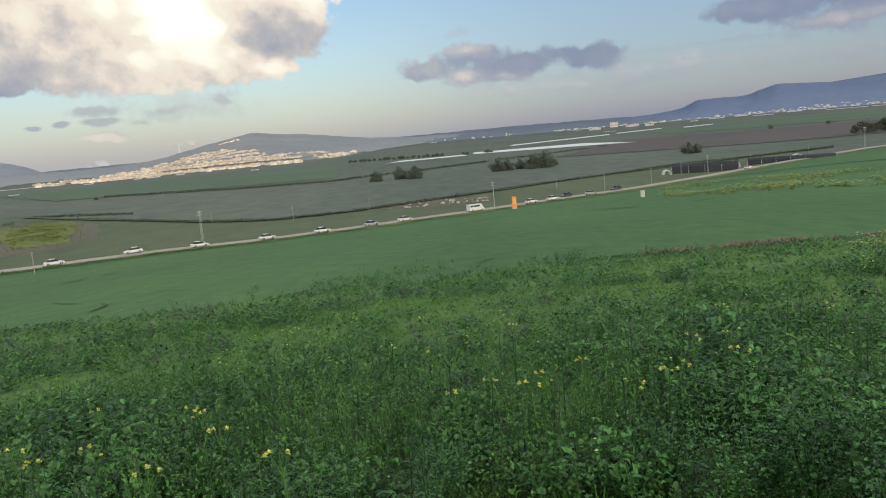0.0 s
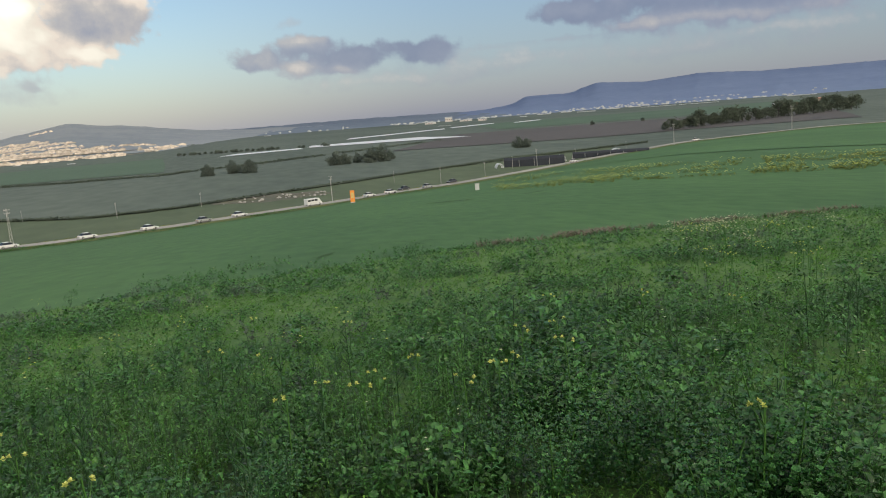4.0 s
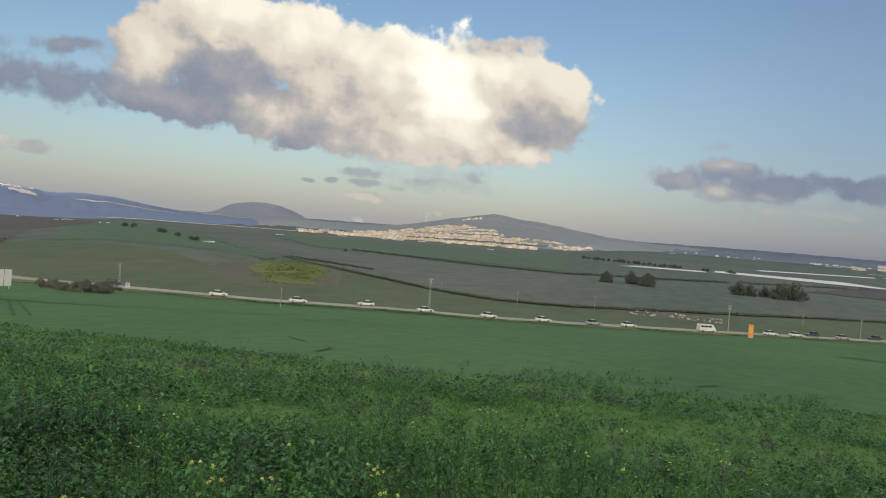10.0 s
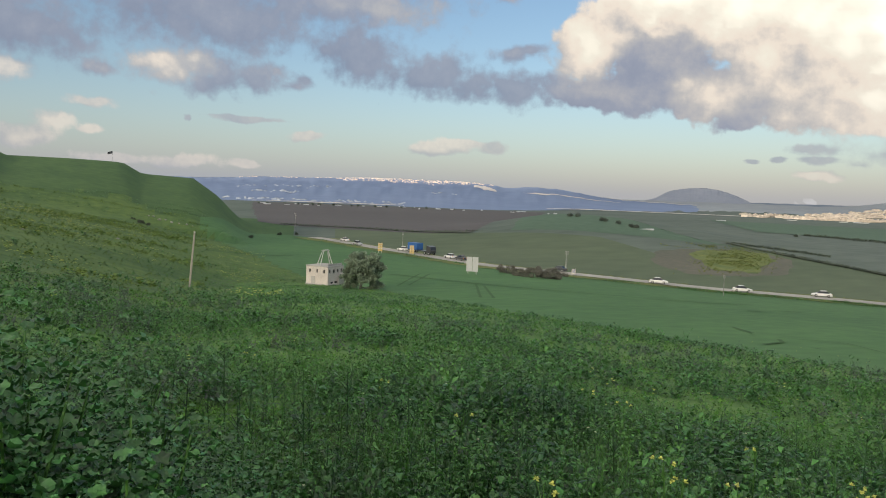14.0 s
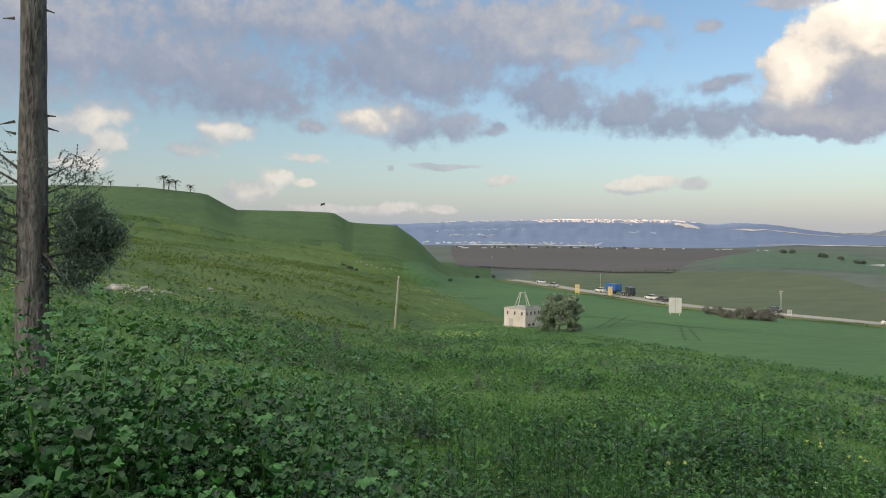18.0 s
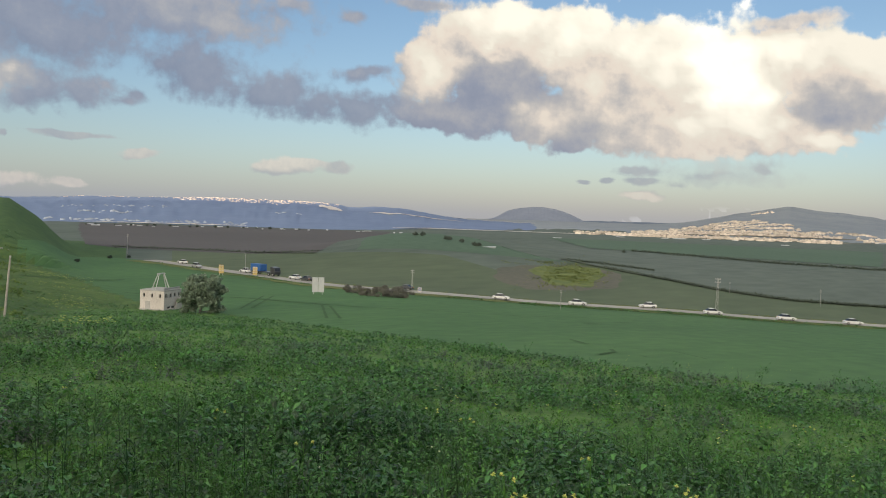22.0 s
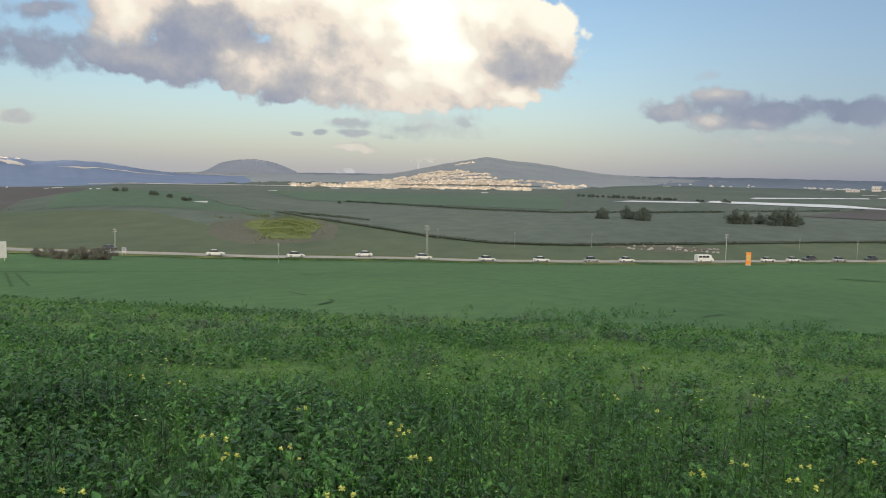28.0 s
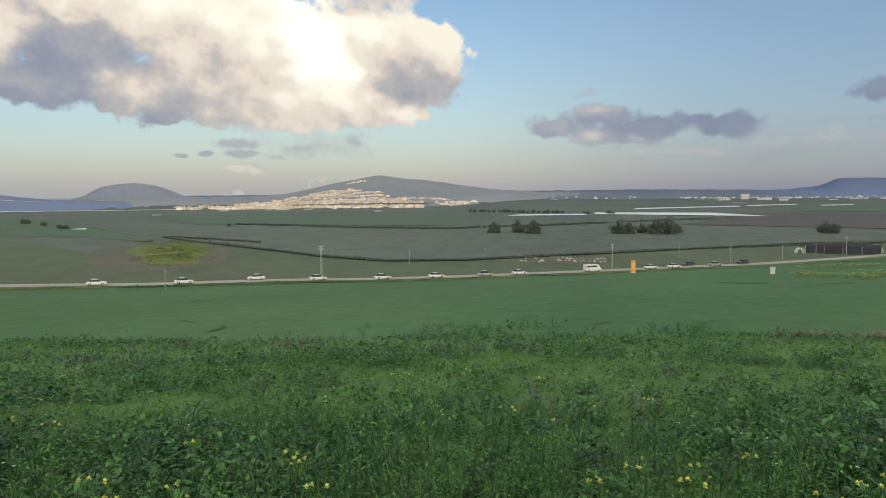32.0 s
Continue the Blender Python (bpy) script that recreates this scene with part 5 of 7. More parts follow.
# row of trees beyond the ponds and on the knoll
rr = random.Random(4)
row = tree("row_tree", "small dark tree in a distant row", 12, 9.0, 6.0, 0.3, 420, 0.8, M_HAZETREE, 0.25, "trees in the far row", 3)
for i in range(30):
    a = 6.9 - i * 0.36 + rr.random() * 0.15
    if i > 17 and rr.random() < 0.45:
        continue
    d = reach(a, -1.52 - 0.006 * i)
    put(row, a, d, span_m(0.24 + 0.14 * rr.random() + (0.15 if i in (26, 28) else 0), d) / 6.0, i, first=i == 0)
for i, (a, e) in enumerate(((39.75, -1.72), (39.2, -1.74), (37.5, -1.95), (37.25, -1.97), (36.3, -2.15), (35.35, -2.33), (35.0, -2.38))):
    d = reach(a, e)
    put(row, a, d, span_m(0.42, d) / 6.0, i)
for i in range(16):
    a = 62.5 - i * 0.95 + rr.random() * 0.5
    d = reach(a, -1.56)
    put(row, a, d, span_m(0.15 + 0.1 * rr.random(), d) / 6.0, i)
# wood at the roadside
wood = tree("wood_tree", "tall dark grey-green tree in a roadside wood", 14, 9.5, 11.0, 0.8, 900, 0.6, M_TREE, 0.3, "trees of the wood")
for i in range(34):
    a = -27.9 - i * 0.36 + 0.15 * rr.random()
    d = reach(a, -2.42 + 0.02 * i) + 14 * rr.random()
    put(wood, a, d, 1.12 * span_m(0.55 + 0.75 * rr.random() ** 1.5 + (0.35 if 28 < -a < 33 or -a > 35 else 0), d) / 11.0, i * 1.7, first=i == 0)
bush = tree("roadside_bush", "large leafless grey-brown bush beside the road", 17, 9.5, 3.0, 0.1, 4200, 0.14, M_SCRUB, 0.1, "bushes by the road", 6, "bush")
for i, (a, e, h) in enumerate(((44.2, -6.1, 0.7), (43.2, -6.25, 0.85), (42.2, -6.3, 1.15), (41.3, -6.35, 1.25), (40.5, -6.35, 0.9))):
    d = reach(a, e)
    put(bush, a, d, span_m(h, d) / 3.0, i * 2.1, first=i == 0)
green_bush = tree("bush", "low dark green bush on the slope", 19, 2.2, 1.3, 0.05, 700, 0.14, M_TREE, 0.05, "bushes on the slope", 4, "bush")
for i, (a, d, s) in enumerate(((70.4, 204, 0.9), (70.9, 207, 0.8), (69.9, 203, 0.7), (63.0, 250, 0.9), (61.0, 310, 1.1), (59.8, 322, 1.0))):
    put(green_bush, a, d, s, i, first=i == 0)


def palm(seed, h):
    r = random.Random(seed)
    thing = empty("palm_tree", "date palm silhouetted on the crest of the mound", "palm", "palms on the mound")
    lean = (r.random() - 0.5) * 0.8
    part("trunk", tube(bmesh.new(), (0, 0, -0.3), (lean, 0, h), 0.25, 0.2, 7), M_BARK, thing)
    for k in range(26):
        yaw, rise = k * 2.4, 1.4 - 1.6 * r.random()
        out = []
        l = 2.7 + 0.6 * r.random()
        p0 = np.array([lean, 0, h])
        for q in range(7):
            u = q / 6
            c = p0 + np.array([math.cos(yaw) * u * l * 0.85, math.sin(yaw) * u * l * 0.85, l * (u * math.sin(rise) - 0.75 * u * u)])
            for s in (-1, 1):
                out.append(blade_tris(0.8 * (1 - 0.45 * u), 0.26, c, yaw + s * 0.8, -0.3))
        out.append(stem_tris(p0, c, 0.04))
        part("frond", mesh_of("frond", out, M_PALM), None, thing)
    return thing


PALMS = [palm(1, 5.0), palm(2, 3.6)]
for i, (a, h) in enumerate(((83.4, 7.0), (83.1, 5.6), (82.6, 6.0), (81.65, 4.6), (87.35, 4.2), (86.8, 3.4), (85.1, 1.6))):
    put(PALMS[i % 2], a, 316, 0.76 * h / (5.6 if i % 2 == 0 else 4.6), i, first=i < 2)


# the tree beside the viewpoint
def near_tree():
    base = at(92.0, 7.4)
    base.x -= 0.1
    base.y += 0.27
    thing = empty("cypress_tree", "grey-barked evergreen tree with dark needle sprays and dead twigs", "tree")
    thing.location = base
    bm = bmesh.new()
    rings, n = 60, 24
    prev = None
    for i in range(rings):
        z = -0.3 + 7.3 * i / (rings - 1)
        rad = 0.138 - 0.011 * z + (0.04 * math.exp(-(z + 0.3) * 2))
        cx = 0.0 + 0.012 * z
        vs = []
        for k in range(n):
            a = k * 6.283 / n
            q = rad * (1 + 0.10 * noise.noise(Vector((math.cos(a) * 2.2, math.sin(a) * 2.2, z * 1.1))) + 0.09 * noise.noise(Vector((math.cos(a) * 7, math.sin(a) * 7, z * 3.2))))
            vs.append(bm.verts.new((q * math.cos(a), cx + q * math.sin(a), z)))
        if prev:
            for k in range(n):
                bm.faces.new((prev[k], prev[(k + 1) % n], vs[(k + 1) % n], vs[k]))
        prev = vs
    part("trunk", bm, M_BARK, thing, "rough grey trunk with knots", True)
    r = random.Random(9)
    for i in range(16):  # dead stubs
        z, a = 1.0 + 2.9 * r.random(), (1.571 if r.random() < 0.6 else -1.571) + 0.6 * (r.random() - 0.5)
        l = 0.16 + 0.07 * r.random()
        part("stub", tube(bmesh.new(), (0.1 * math.cos(a), 0.1 * math.sin(a), z), (math.cos(a) * l, math.sin(a) * l, z + 0.06 * (r.random() - 0.6)), 0.014, 0.004, 5), M_BARK, thing)
    for q in ((0.10, 0.36, 1.62, 1.22), (0.05, 0.22, 1.57, 1.29)):  # broken twigs
        part("dead_twig", tube(bmesh.new(), (q[0], 0.1, q[2]), (q[0], q[1] + 0.08, q[3]), 0.018, 0.006, 5), M_BARK, thing)
    np_r = np.random.RandomState(3)

    def spray(start, end, twigs, spread, size):
        """A branch with side twigs, each a flat plume of short needles."""
        out = []
        s, e = np.array(start), np.array(end)
        side = np.linalg.norm(e - s)
        for _ in range(twigs):
            u = 0.12 + 0.88 * np_r.rand() ** 0.8
            c = s + (e - s) * u + np_r.randn(3) * spread * (1.0 - 0.3 * u)
            yaw, tilt = math.atan2((e - s)[1], (e - s)[0]) + np_r.randn() * 0.8, 0.15 + 0.5 * np_r.randn()
            l = size * (2.0 + 1.8 * np_r.rand())
            way = np.array([math.cos(yaw) * math.cos(tilt), math.sin(yaw) * math.cos(tilt), math.sin(tilt)])
            out.append(stem_tris(c, c + way * l, 0.002))
            for k in range(9):
                q = c + way * l * (k + 0.5) / 9
                out.append(blade_tris(size * (0.75 - 0.04 * k), size * 0.24, q, yaw + (0.75 if k % 2 else -0.75) + 0.3 * np_r.randn(), tilt + 0.4 * np_r.randn()))
        b = part("branch", tube(bmesh.new(), start, [p + 0.7 * (q - p) for p, q in zip(start, end)], 0.014, 0.003, 5), M_BARK, thing)
        part("needles", mesh_of("needles", out, M_NEEDLE), None, b)

    # low foliage on both sides of the trunk, thin sprays above it
    for z, l, up, twigs in ((1.34, 0.34, 0.05, 130), (1.44, 0.46, 0.10, 210), (1.56, 0.56, 0.16, 260), (1.68, 0.50, 0.10, 240), (1.80, 0.42, 0.12, 200), (1.92, 0.34, 0.10, 120), (2.10, 0.34, 0.16, 55), (2.22, 0.26, 0.18, 40)):
        spray((0, 0.08, z), (0.05, 0.12 + l, z + up), int(twigs * 1.3), 0.075, 0.05)
        spray((0, -0.08, z + 0.1), (0.0, -0.15 - l, z + 0.2 + up), twigs, 0.08, 0.05)
    for k in range(14):
        a, z = k * 2.4, 4.6 + 0.19 * k
        l = 1.3 * (1.15 - k / 18)
        spray((0, 0, z), (math.cos(a) * l, math.sin(a) * l, z + 0.4), 40, 0.16, 0.06)


near_tree()

# ---------- built things ----------
M_WHITE = mat("weathered_whitewash", (0.42, 0.385, 0.36), (0.58, 0.54, 0.51), 0.6, 0.9, 0.01, 6)
M_CONC = mat("grey_concrete", (0.30, 0.30, 0.29), (0.40, 0.39, 0.37), 0.8, 0.9, 0.01, 8)
M_DARK = mat("dark_pane_shade", (0.015, 0.016, 0.018), (0.03, 0.03, 0.032), 1.0, 0.5)
M_STEEL = mat("galvanised_steel", (0.38, 0.38, 0.37), (0.5, 0.5, 0.48), 1.5, 0.55, 0.0, 12, 0.4)
M_WOOD = mat("weathered_wood", (0.27, 0.25, 0.22), (0.38, 0.36, 0.32), 1.0, 0.9, 0.005, 14)
M_STONE = mat("pale_limestone", (0.13, 0.13, 0.12), (0.46, 0.45, 0.42), 2.2, 0.95, 0.06, 11)
M_ORANGE = mat("orange_paint", (0.62, 0.22, 0.04), (0.72, 0.28, 0.05), 0.6, 0.6, 0.0, 5)
M_YELLOW = mat("yellow_board", (0.46, 0.34, 0.13), (0.56, 0.42, 0.17), 0.6, 0.7, 0.0, 5)
M_GREYBOARD = mat("grey_board", (0.36, 0.38, 0.38), (0.46, 0.47, 0.47), 0.6, 0.7, 0.0, 5)
M_CARWHITE = mat("white_car_paint", (0.56, 0.57, 0.57), (0.64, 0.64, 0.64), 1.0, 0.3, 0, 5, 0.0, 0.5)
M_CARSILVER = mat("silver_car_paint", (0.36, 0.37, 0.38), (0.45, 0.46, 0.47), 1.0, 0.3, 0, 5, 0.4, 0.5)
M_CARDARK = mat("dark_car_paint", (0.03, 0.033, 0.04), (0.05, 0.053, 0.06), 1.0, 0.3, 0, 5, 0.0, 0.5)
M_BLUE = mat("blue_container", (0.025, 0.085, 0.25), (0.035, 0.115, 0.31), 0.8, 0.5, 0, 6)
M_GLASS = mat("car_glass", (0.02, 0.025, 0.03), (0.035, 0.04, 0.045), 1.0, 0.08, 0, 5, 0.0, 0.6)
M_TYRE = mat("tyre_rubber", (0.015, 0.015, 0.015), (0.03, 0.03, 0.03), 3.0, 0.9)
M_NET = mat("dark_shade_net", (0.012, 0.015, 0.022), (0.028, 0.033, 0.045), 0.2, 0.7, 0.01, 3)
M_POLY = mat("white_polythene", (0.50, 0.52, 0.54), (0.64, 0.65, 0.66), 0.1, 0.4, 0, 1)


def blockhouse():
    d = reach(57.6, -7.35)
    w = span_m(2.7, d) / (math.sin(radians(36)) + math.cos(radians(36)))
    h = span_m(1.33, d)
    house = empty("blockhouse", "whitewashed concrete blockhouse with high windows and steel roof frame", "building")
    face = math.degrees(math.atan2(at(57.6, d).y, at(57.6, d).x))
    house.matrix_basis = Matrix.Translation(at(57.6, d, 0.1)) @ Matrix.Rotation(radians(face + 180 - 36), 4, "Z")
    t = 0.22
    hw = w / 2
    part("plinth", box(bmesh.new(), 0, 0, -0.35, w + 0.3, w + 0.3, 1.1, 0.03), M_CONC, house)
    # +x is the broad sunward face, -y the other one seen
    rows = ((0, 3, 0.30), (90, 4, 0.46), (180, 2, 0.4), (270, 3, 0.34))
    for ang, count, ww in rows:
        m = Matrix.Rotation(radians(ang), 4, "Z")
        sill, head = h * 0.68, h * 0.86
        step = w / count
        bm = bmesh.new()
        box(bm, hw - t / 2, 0, sill / 2 + 0.1, t, w - 0.01, sill - 0.2)
        box(bm, hw - t / 2, 0, (head + h) / 2, t, w - 0.01, h - head)
        for k in range(count + 1):
            y0 = -hw if k == 0 else -hw + step * (k - 0.5) + ww / 2
            y1 = hw if k == count else -hw + step * (k + 0.5) - ww / 2
            box(bm, hw - t / 2, (y0 + y1) / 2, (sill + head) / 2, t, y1 - y0 - 0.004, head - sill)
        bmesh.ops.transform(bm, matrix=m, verts=bm.verts[:])
        wall = part("wall", bm, M_WHITE, house)
        for k in range(count):
            y = -hw + step * (k + 0.5)
            win = part("window", box(bmesh.new(), hw - t + 0.04, y, (sill + head) / 2, 0.03, ww, head - sill), M_DARK, house)
            win.data.transform(m)
            fr = bmesh.new()
            box(fr, hw + 0.012, y, sill - 0.03, 0.1, ww + 0.12, 0.05)
            fr_ob = part("sill", fr, M_CONC, win)
            fr_ob.data.transform(m)
        if ang == 0:
            dm = bmesh.new()
            box(dm, hw + 0.02, -hw * 0.35, h * 0.26, 0.06, 0.8, h * 0.42, 0.01)
            door = part("door", dm, M_CONC, house, "grey metal door")
            door.data.transform(m)
        if ang == 90:
            # Near-black blocks on the wall stand in for shade inside low openings.
            for k in range(3):
                v = box(bmesh.new(), hw + 0.01, -hw + w * (0.25 + 0.25 * k), 0.42, 0.05, w * 0.14, 0.26)
                opening_shade = part("opening_shade", v, M_DARK, house, "near-black block for the shade in a low opening")
                opening_shade.data.transform(m)
            ramp = bmesh.new()
            box(ramp, hw + 0.35, hw * 0.55, h * 0.3, 0.08, w * 0.4, h * 0.62, 0, Matrix.Rotation(radians(14), 3, "Y"))
            r_ob = part("shutter", ramp, M_WHITE, house, "tilted white panel")
            r_ob.data.transform(m)
    part("roof", box(bmesh.new(), 0, 0, h + 0.07, w + 0.1, w + 0.1, 0.14, 0.02), M_CONC, house)
    ft = span_m(1.12, d)
    apex = 0.35
    for x, y in ((-hw * 0.75, -hw * 0.1), (hw * 0.75, hw * 0.1), (-0.05, hw * 0.7), (0.1, -hw * 0.7)):
        part("frame_leg", tube(bmesh.new(), (x, y, h + 0.1), (x * apex, y * apex, h + ft), 0.075, 0.06, 8), M_STEEL, house)
    for x in (-hw * 0.75, hw * 0.75):
        part("frame_bar", tube(bmesh.new(), (x * apex, -0.3, h + ft), (x * apex, 0.3, h + ft), 0.07, 0.07, 8), M_STEEL, house)
    part("frame_top", box(bmesh.new(), 0, 0, h + ft + 0.05, hw * 0.7, 0.35, 0.12, 0.02), M_STEEL, house)
    part("rail", box(bmesh.new(), 0, hw * 0.9, h + 0.32, w * 0.9, 0.08, 0.3, 0.01), M_CONC, house)
    part("step", box(bmesh.new(), hw * 1.4, -hw * 0.3, 0.05, 0.9, 1.2, 0.3, 0.03), M_CONC, house)


blockhouse()

post = empty("timber_post", "tall thin weathered timber post leaning a little on the slope", "post")
post_d = 75.0
post.location = at(67.05, post_d)
top = Vector(polar(66.72, post_d)) - Vector(polar(67.05, post_d))
post_h = EYE + post_d * math.tan(radians(-3.72)) - post.location.z
part("shaft", tube(bmesh.new(), (0, 0, -0.4), (top.x, top.y, post_h), 0.11, 0.075, 9), M_WOOD, post)
part("cap", tube(bmesh.new(), (top.x * 0.99, top.y * 0.99, post_h - 0.12), (top.x, top.y, post_h + 0.03), 0.09, 0.085, 9), M_STEEL, post, "metal cap")


def utility_pole(h, lattice=False, label="thin grey utility pole with a short crossarm beside the road"):
    thing = empty("utility_pole", label, "utility pole", "utility poles on the plain")
    if lattice:
        for sx_, sy_ in ((1, 1), (1, -1), (-1, 1), (-1, -1)):
            part("leg", tube(bmesh.new(), (sx_ * 0.34, sy_ * 0.34, -0.3), (sx_ * 0.12, sy_ * 0.12, h), 0.045, 0.035, 5), M_STEEL, thing)
        for k in range(9):
            z, q = h * k / 9, 0.34 - 0.22 * k / 9
            s = 1 if k % 2 else -1
            for y in (-q, q):
                part("brace", tube(bmesh.new(), (-q * s, y, z), (q * s, y, z + h / 9), 0.03, 0.03, 4), M_STEEL, thing)
    else:
        part("shaft", tube(bmesh.new(), (0, 0, -0.3), (0, 0, h), 0.13, 0.08, 8), M_CONC, thing)
    for z in (h - 0.35, h - 1.2):
        arm = part("crossarm", box(bmesh.new(), 0, 0, z, 1.5 if lattice else 1.0, 0.1, 0.12, 0.01), M_STEEL, thing)
        for x in (-0.6, 0.6):
            part("insulator", tube(bmesh.new(), (x * (1 if lattice else 0.7), 0, z), (x * (1 if lattice else 0.7), 0, z + 0.28), 0.06, 0.04, 6), M_WHITE, arm)
    return thing


LAT = utility_pole(9.0, True, "tall steel lattice pole with crossarms beside the road")
POL = utility_pole(9.0)
POLES = [(LAT, 18.0, -6.2, -3.87), (POL, -3.35, -5.85, -3.83), (LAT, 39.86, -5.85, -4.25), (POL, -18.6, -4.35, -3.05), (POL, -28.3, -3.45, -1.92), (POL, -35.9, -2.9, -1.22),
         (POL, 11.5, -5.35, -4.25), (POL, 5.9, -5.2, -4.15), (POL, -8.0, -4.75, -3.9), (POL, -11.45, -5.2, -3.85), (POL, -14.75, -4.8, -3.7), (POL, -16.8, -4.4, -3.45), (POL, -21.4, -3.95, -3.2),
         (POL, 59.9, -3.5, -2.15), (POL, 52.0, -4.5, -3.35), (POL, 28.85, -6.75, -5.3), (POL, 17.2, -4.9, -4.1), (POL, -25.0, -3.6, -2.9)]
used = set()
for i, (kind, a, e0, e1) in enumerate(POLES):
    d = reach(a, e0)
    put(kind, a, d, (EYE + d * math.tan(radians(e1)) - at(a, d).z) / 9.0, radians(a), first=kind not in used)
    used.add(kind)


def board(name, label, category, w, h, leg, material, frames=1, rim=None, group=""):
    """A road-side board on two legs."""
    thing = empty(name, label, category, group)
    for x in (-w * 0.35, w * 0.35):
        part("leg", box(bmesh.new(), x, 0.05, leg / 2 - 0.2, 0.12, 0.12, leg + 0.4, 0.01), M_STEEL, thing)
    gap = 0.08
    pw = (w - gap * (frames - 1)) / frames
    for k in range(frames):
        x = -w / 2 + pw / 2 + k * (pw + gap)
        p = part("panel", box(bmesh.new(), x, 0, leg + h / 2, pw, 0.06, h, 0.01), material, thing)
        if rim:
            part("border", box(bmesh.new(), x, -0.05, leg + h * 0.92, pw * 0.9, 0.03, h * 0.06), rim, p)
            for q in range(3):
                part("text_bar", box(bmesh.new(), x, -0.05, leg + h * (0.72 - 0.2 * q), pw * 0.7, 0.03, h * 0.06), rim, p)
    return thing


def face_eye(thing, az, e, first=True):
    d = reach(az, e)
    return put(thing, az, d, 1.0, radians(az), first)


s1 = board("road_sign", "yellow two-panel road sign on steel legs", "sign", span_m(0.3, 265), span_m(0.55, 265), 0.6, M_YELLOW, 2, M_WHITE, "yellow road signs")
face_eye(s1, 53.65, -4.95)
face_eye(s1, 51.3, -5.05, False)
s2 = board("sign_board", "large pale grey two-panel board seen from the road bank", "sign", span_m(0.72, 195), span_m(0.9, 195), 0.5, M_GREYBOARD, 2)
face_eye(s2, 46.75, -6.25)
s3 = board("small_sign", "small blue and white information sign by the road", "sign", 1.0, 1.3, 0.7, M_WHITE, 1, M_BLUE)
face_eye(s3, 39.3, -6.1)
pil = empty("orange_pillar", "orange painted sign pillar beside the road", "sign")
pd = reach(-4.83, -5.95)
pil.matrix_basis = Matrix.Translation(at(-4.83, pd)) @ Matrix.Rotation(radians(-4.83), 4, "Z")
part("body", box(bmesh.new(), 0, 0, span_m(0.45, pd), span_m(0.33, pd), 0.6, span_m(0.92, pd), 0.05), M_ORANGE, pil)
part("base", box(bmesh.new(), 0, 0, 0.05, span_m(0.36, pd), 0.8, 0.5, 0.03), M_CONC, pil)
part("panel", box(bmesh.new(), 0, -0.33, span_m(0.55, pd), span_m(0.22, pd), 0.06, span_m(0.4, pd), 0.01), M_YELLOW, pil)
wb = empty("white_box", "small white utility cabinet at the field edge", "cabinet")
bd = reach(-14.1, -5.75)
wb.matrix_basis = Matrix.Translation(at(-14.1, bd)) @ Matrix.Rotation(radians(-14.1), 4, "Z")
part("body", box(bmesh.new(), 0, 0, 0.75, 1.0, 0.6, 1.5, 0.03), M_GREYBOARD, wb)
part("roof", box(bmesh.new(), 0, 0, 1.55, 1.2, 0.8, 0.1, 0.02), M_CONC, wb)
part("leg", box(bmesh.new(), -0.4, 0, -0.2, 0.12, 0.5, 0.5), M_STEEL, wb)
part("leg", box(bmesh.new(), 0.4, 0, -0.2, 0.12, 0.5, 0.5), M_STEEL, wb)


# ---------- vehicles on the road ----------
def loft(profile, widths, y_scale=1.0):
    """A body from a side outline (x, z) and half widths, closed on both sides."""
    bm = bmesh.new()
    L = [bm.verts.new((x, -w, z)) for (x, z), w in zip(profile, widths)]
    R = [bm.verts.new((x, w, z)) for (x, z), w in zip(profile, widths)]
    n = len(profile)
    for k in range(n):
        bm.faces.new((L[k], L[(k + 1) % n], R[(k + 1) % n], R[k]))
    bm.faces.new(L[::-1]), bm.faces.new(R)
    bmesh.ops.recalc_face_normals(bm, faces=bm.faces[:])
    bmesh.ops.bevel(bm, geom=bm.edges[:], offset=0.05, segments=1, affect="EDGES")
    return bm


def wheels(thing, xs, half, r=0.32):
    for x in xs:
        for y in (-half, half):
            w = part("wheel", tube(bmesh.new(), (x, y - 0.1, r), (x, y + 0.1, r), r, r, 14), M_TYRE, thing)
            part("rim", tube(bmesh.new(), (x, y - 0.112, r), (x, y + 0.112, r), r * 0.55, r * 0.55, 10), M_STEEL, w)


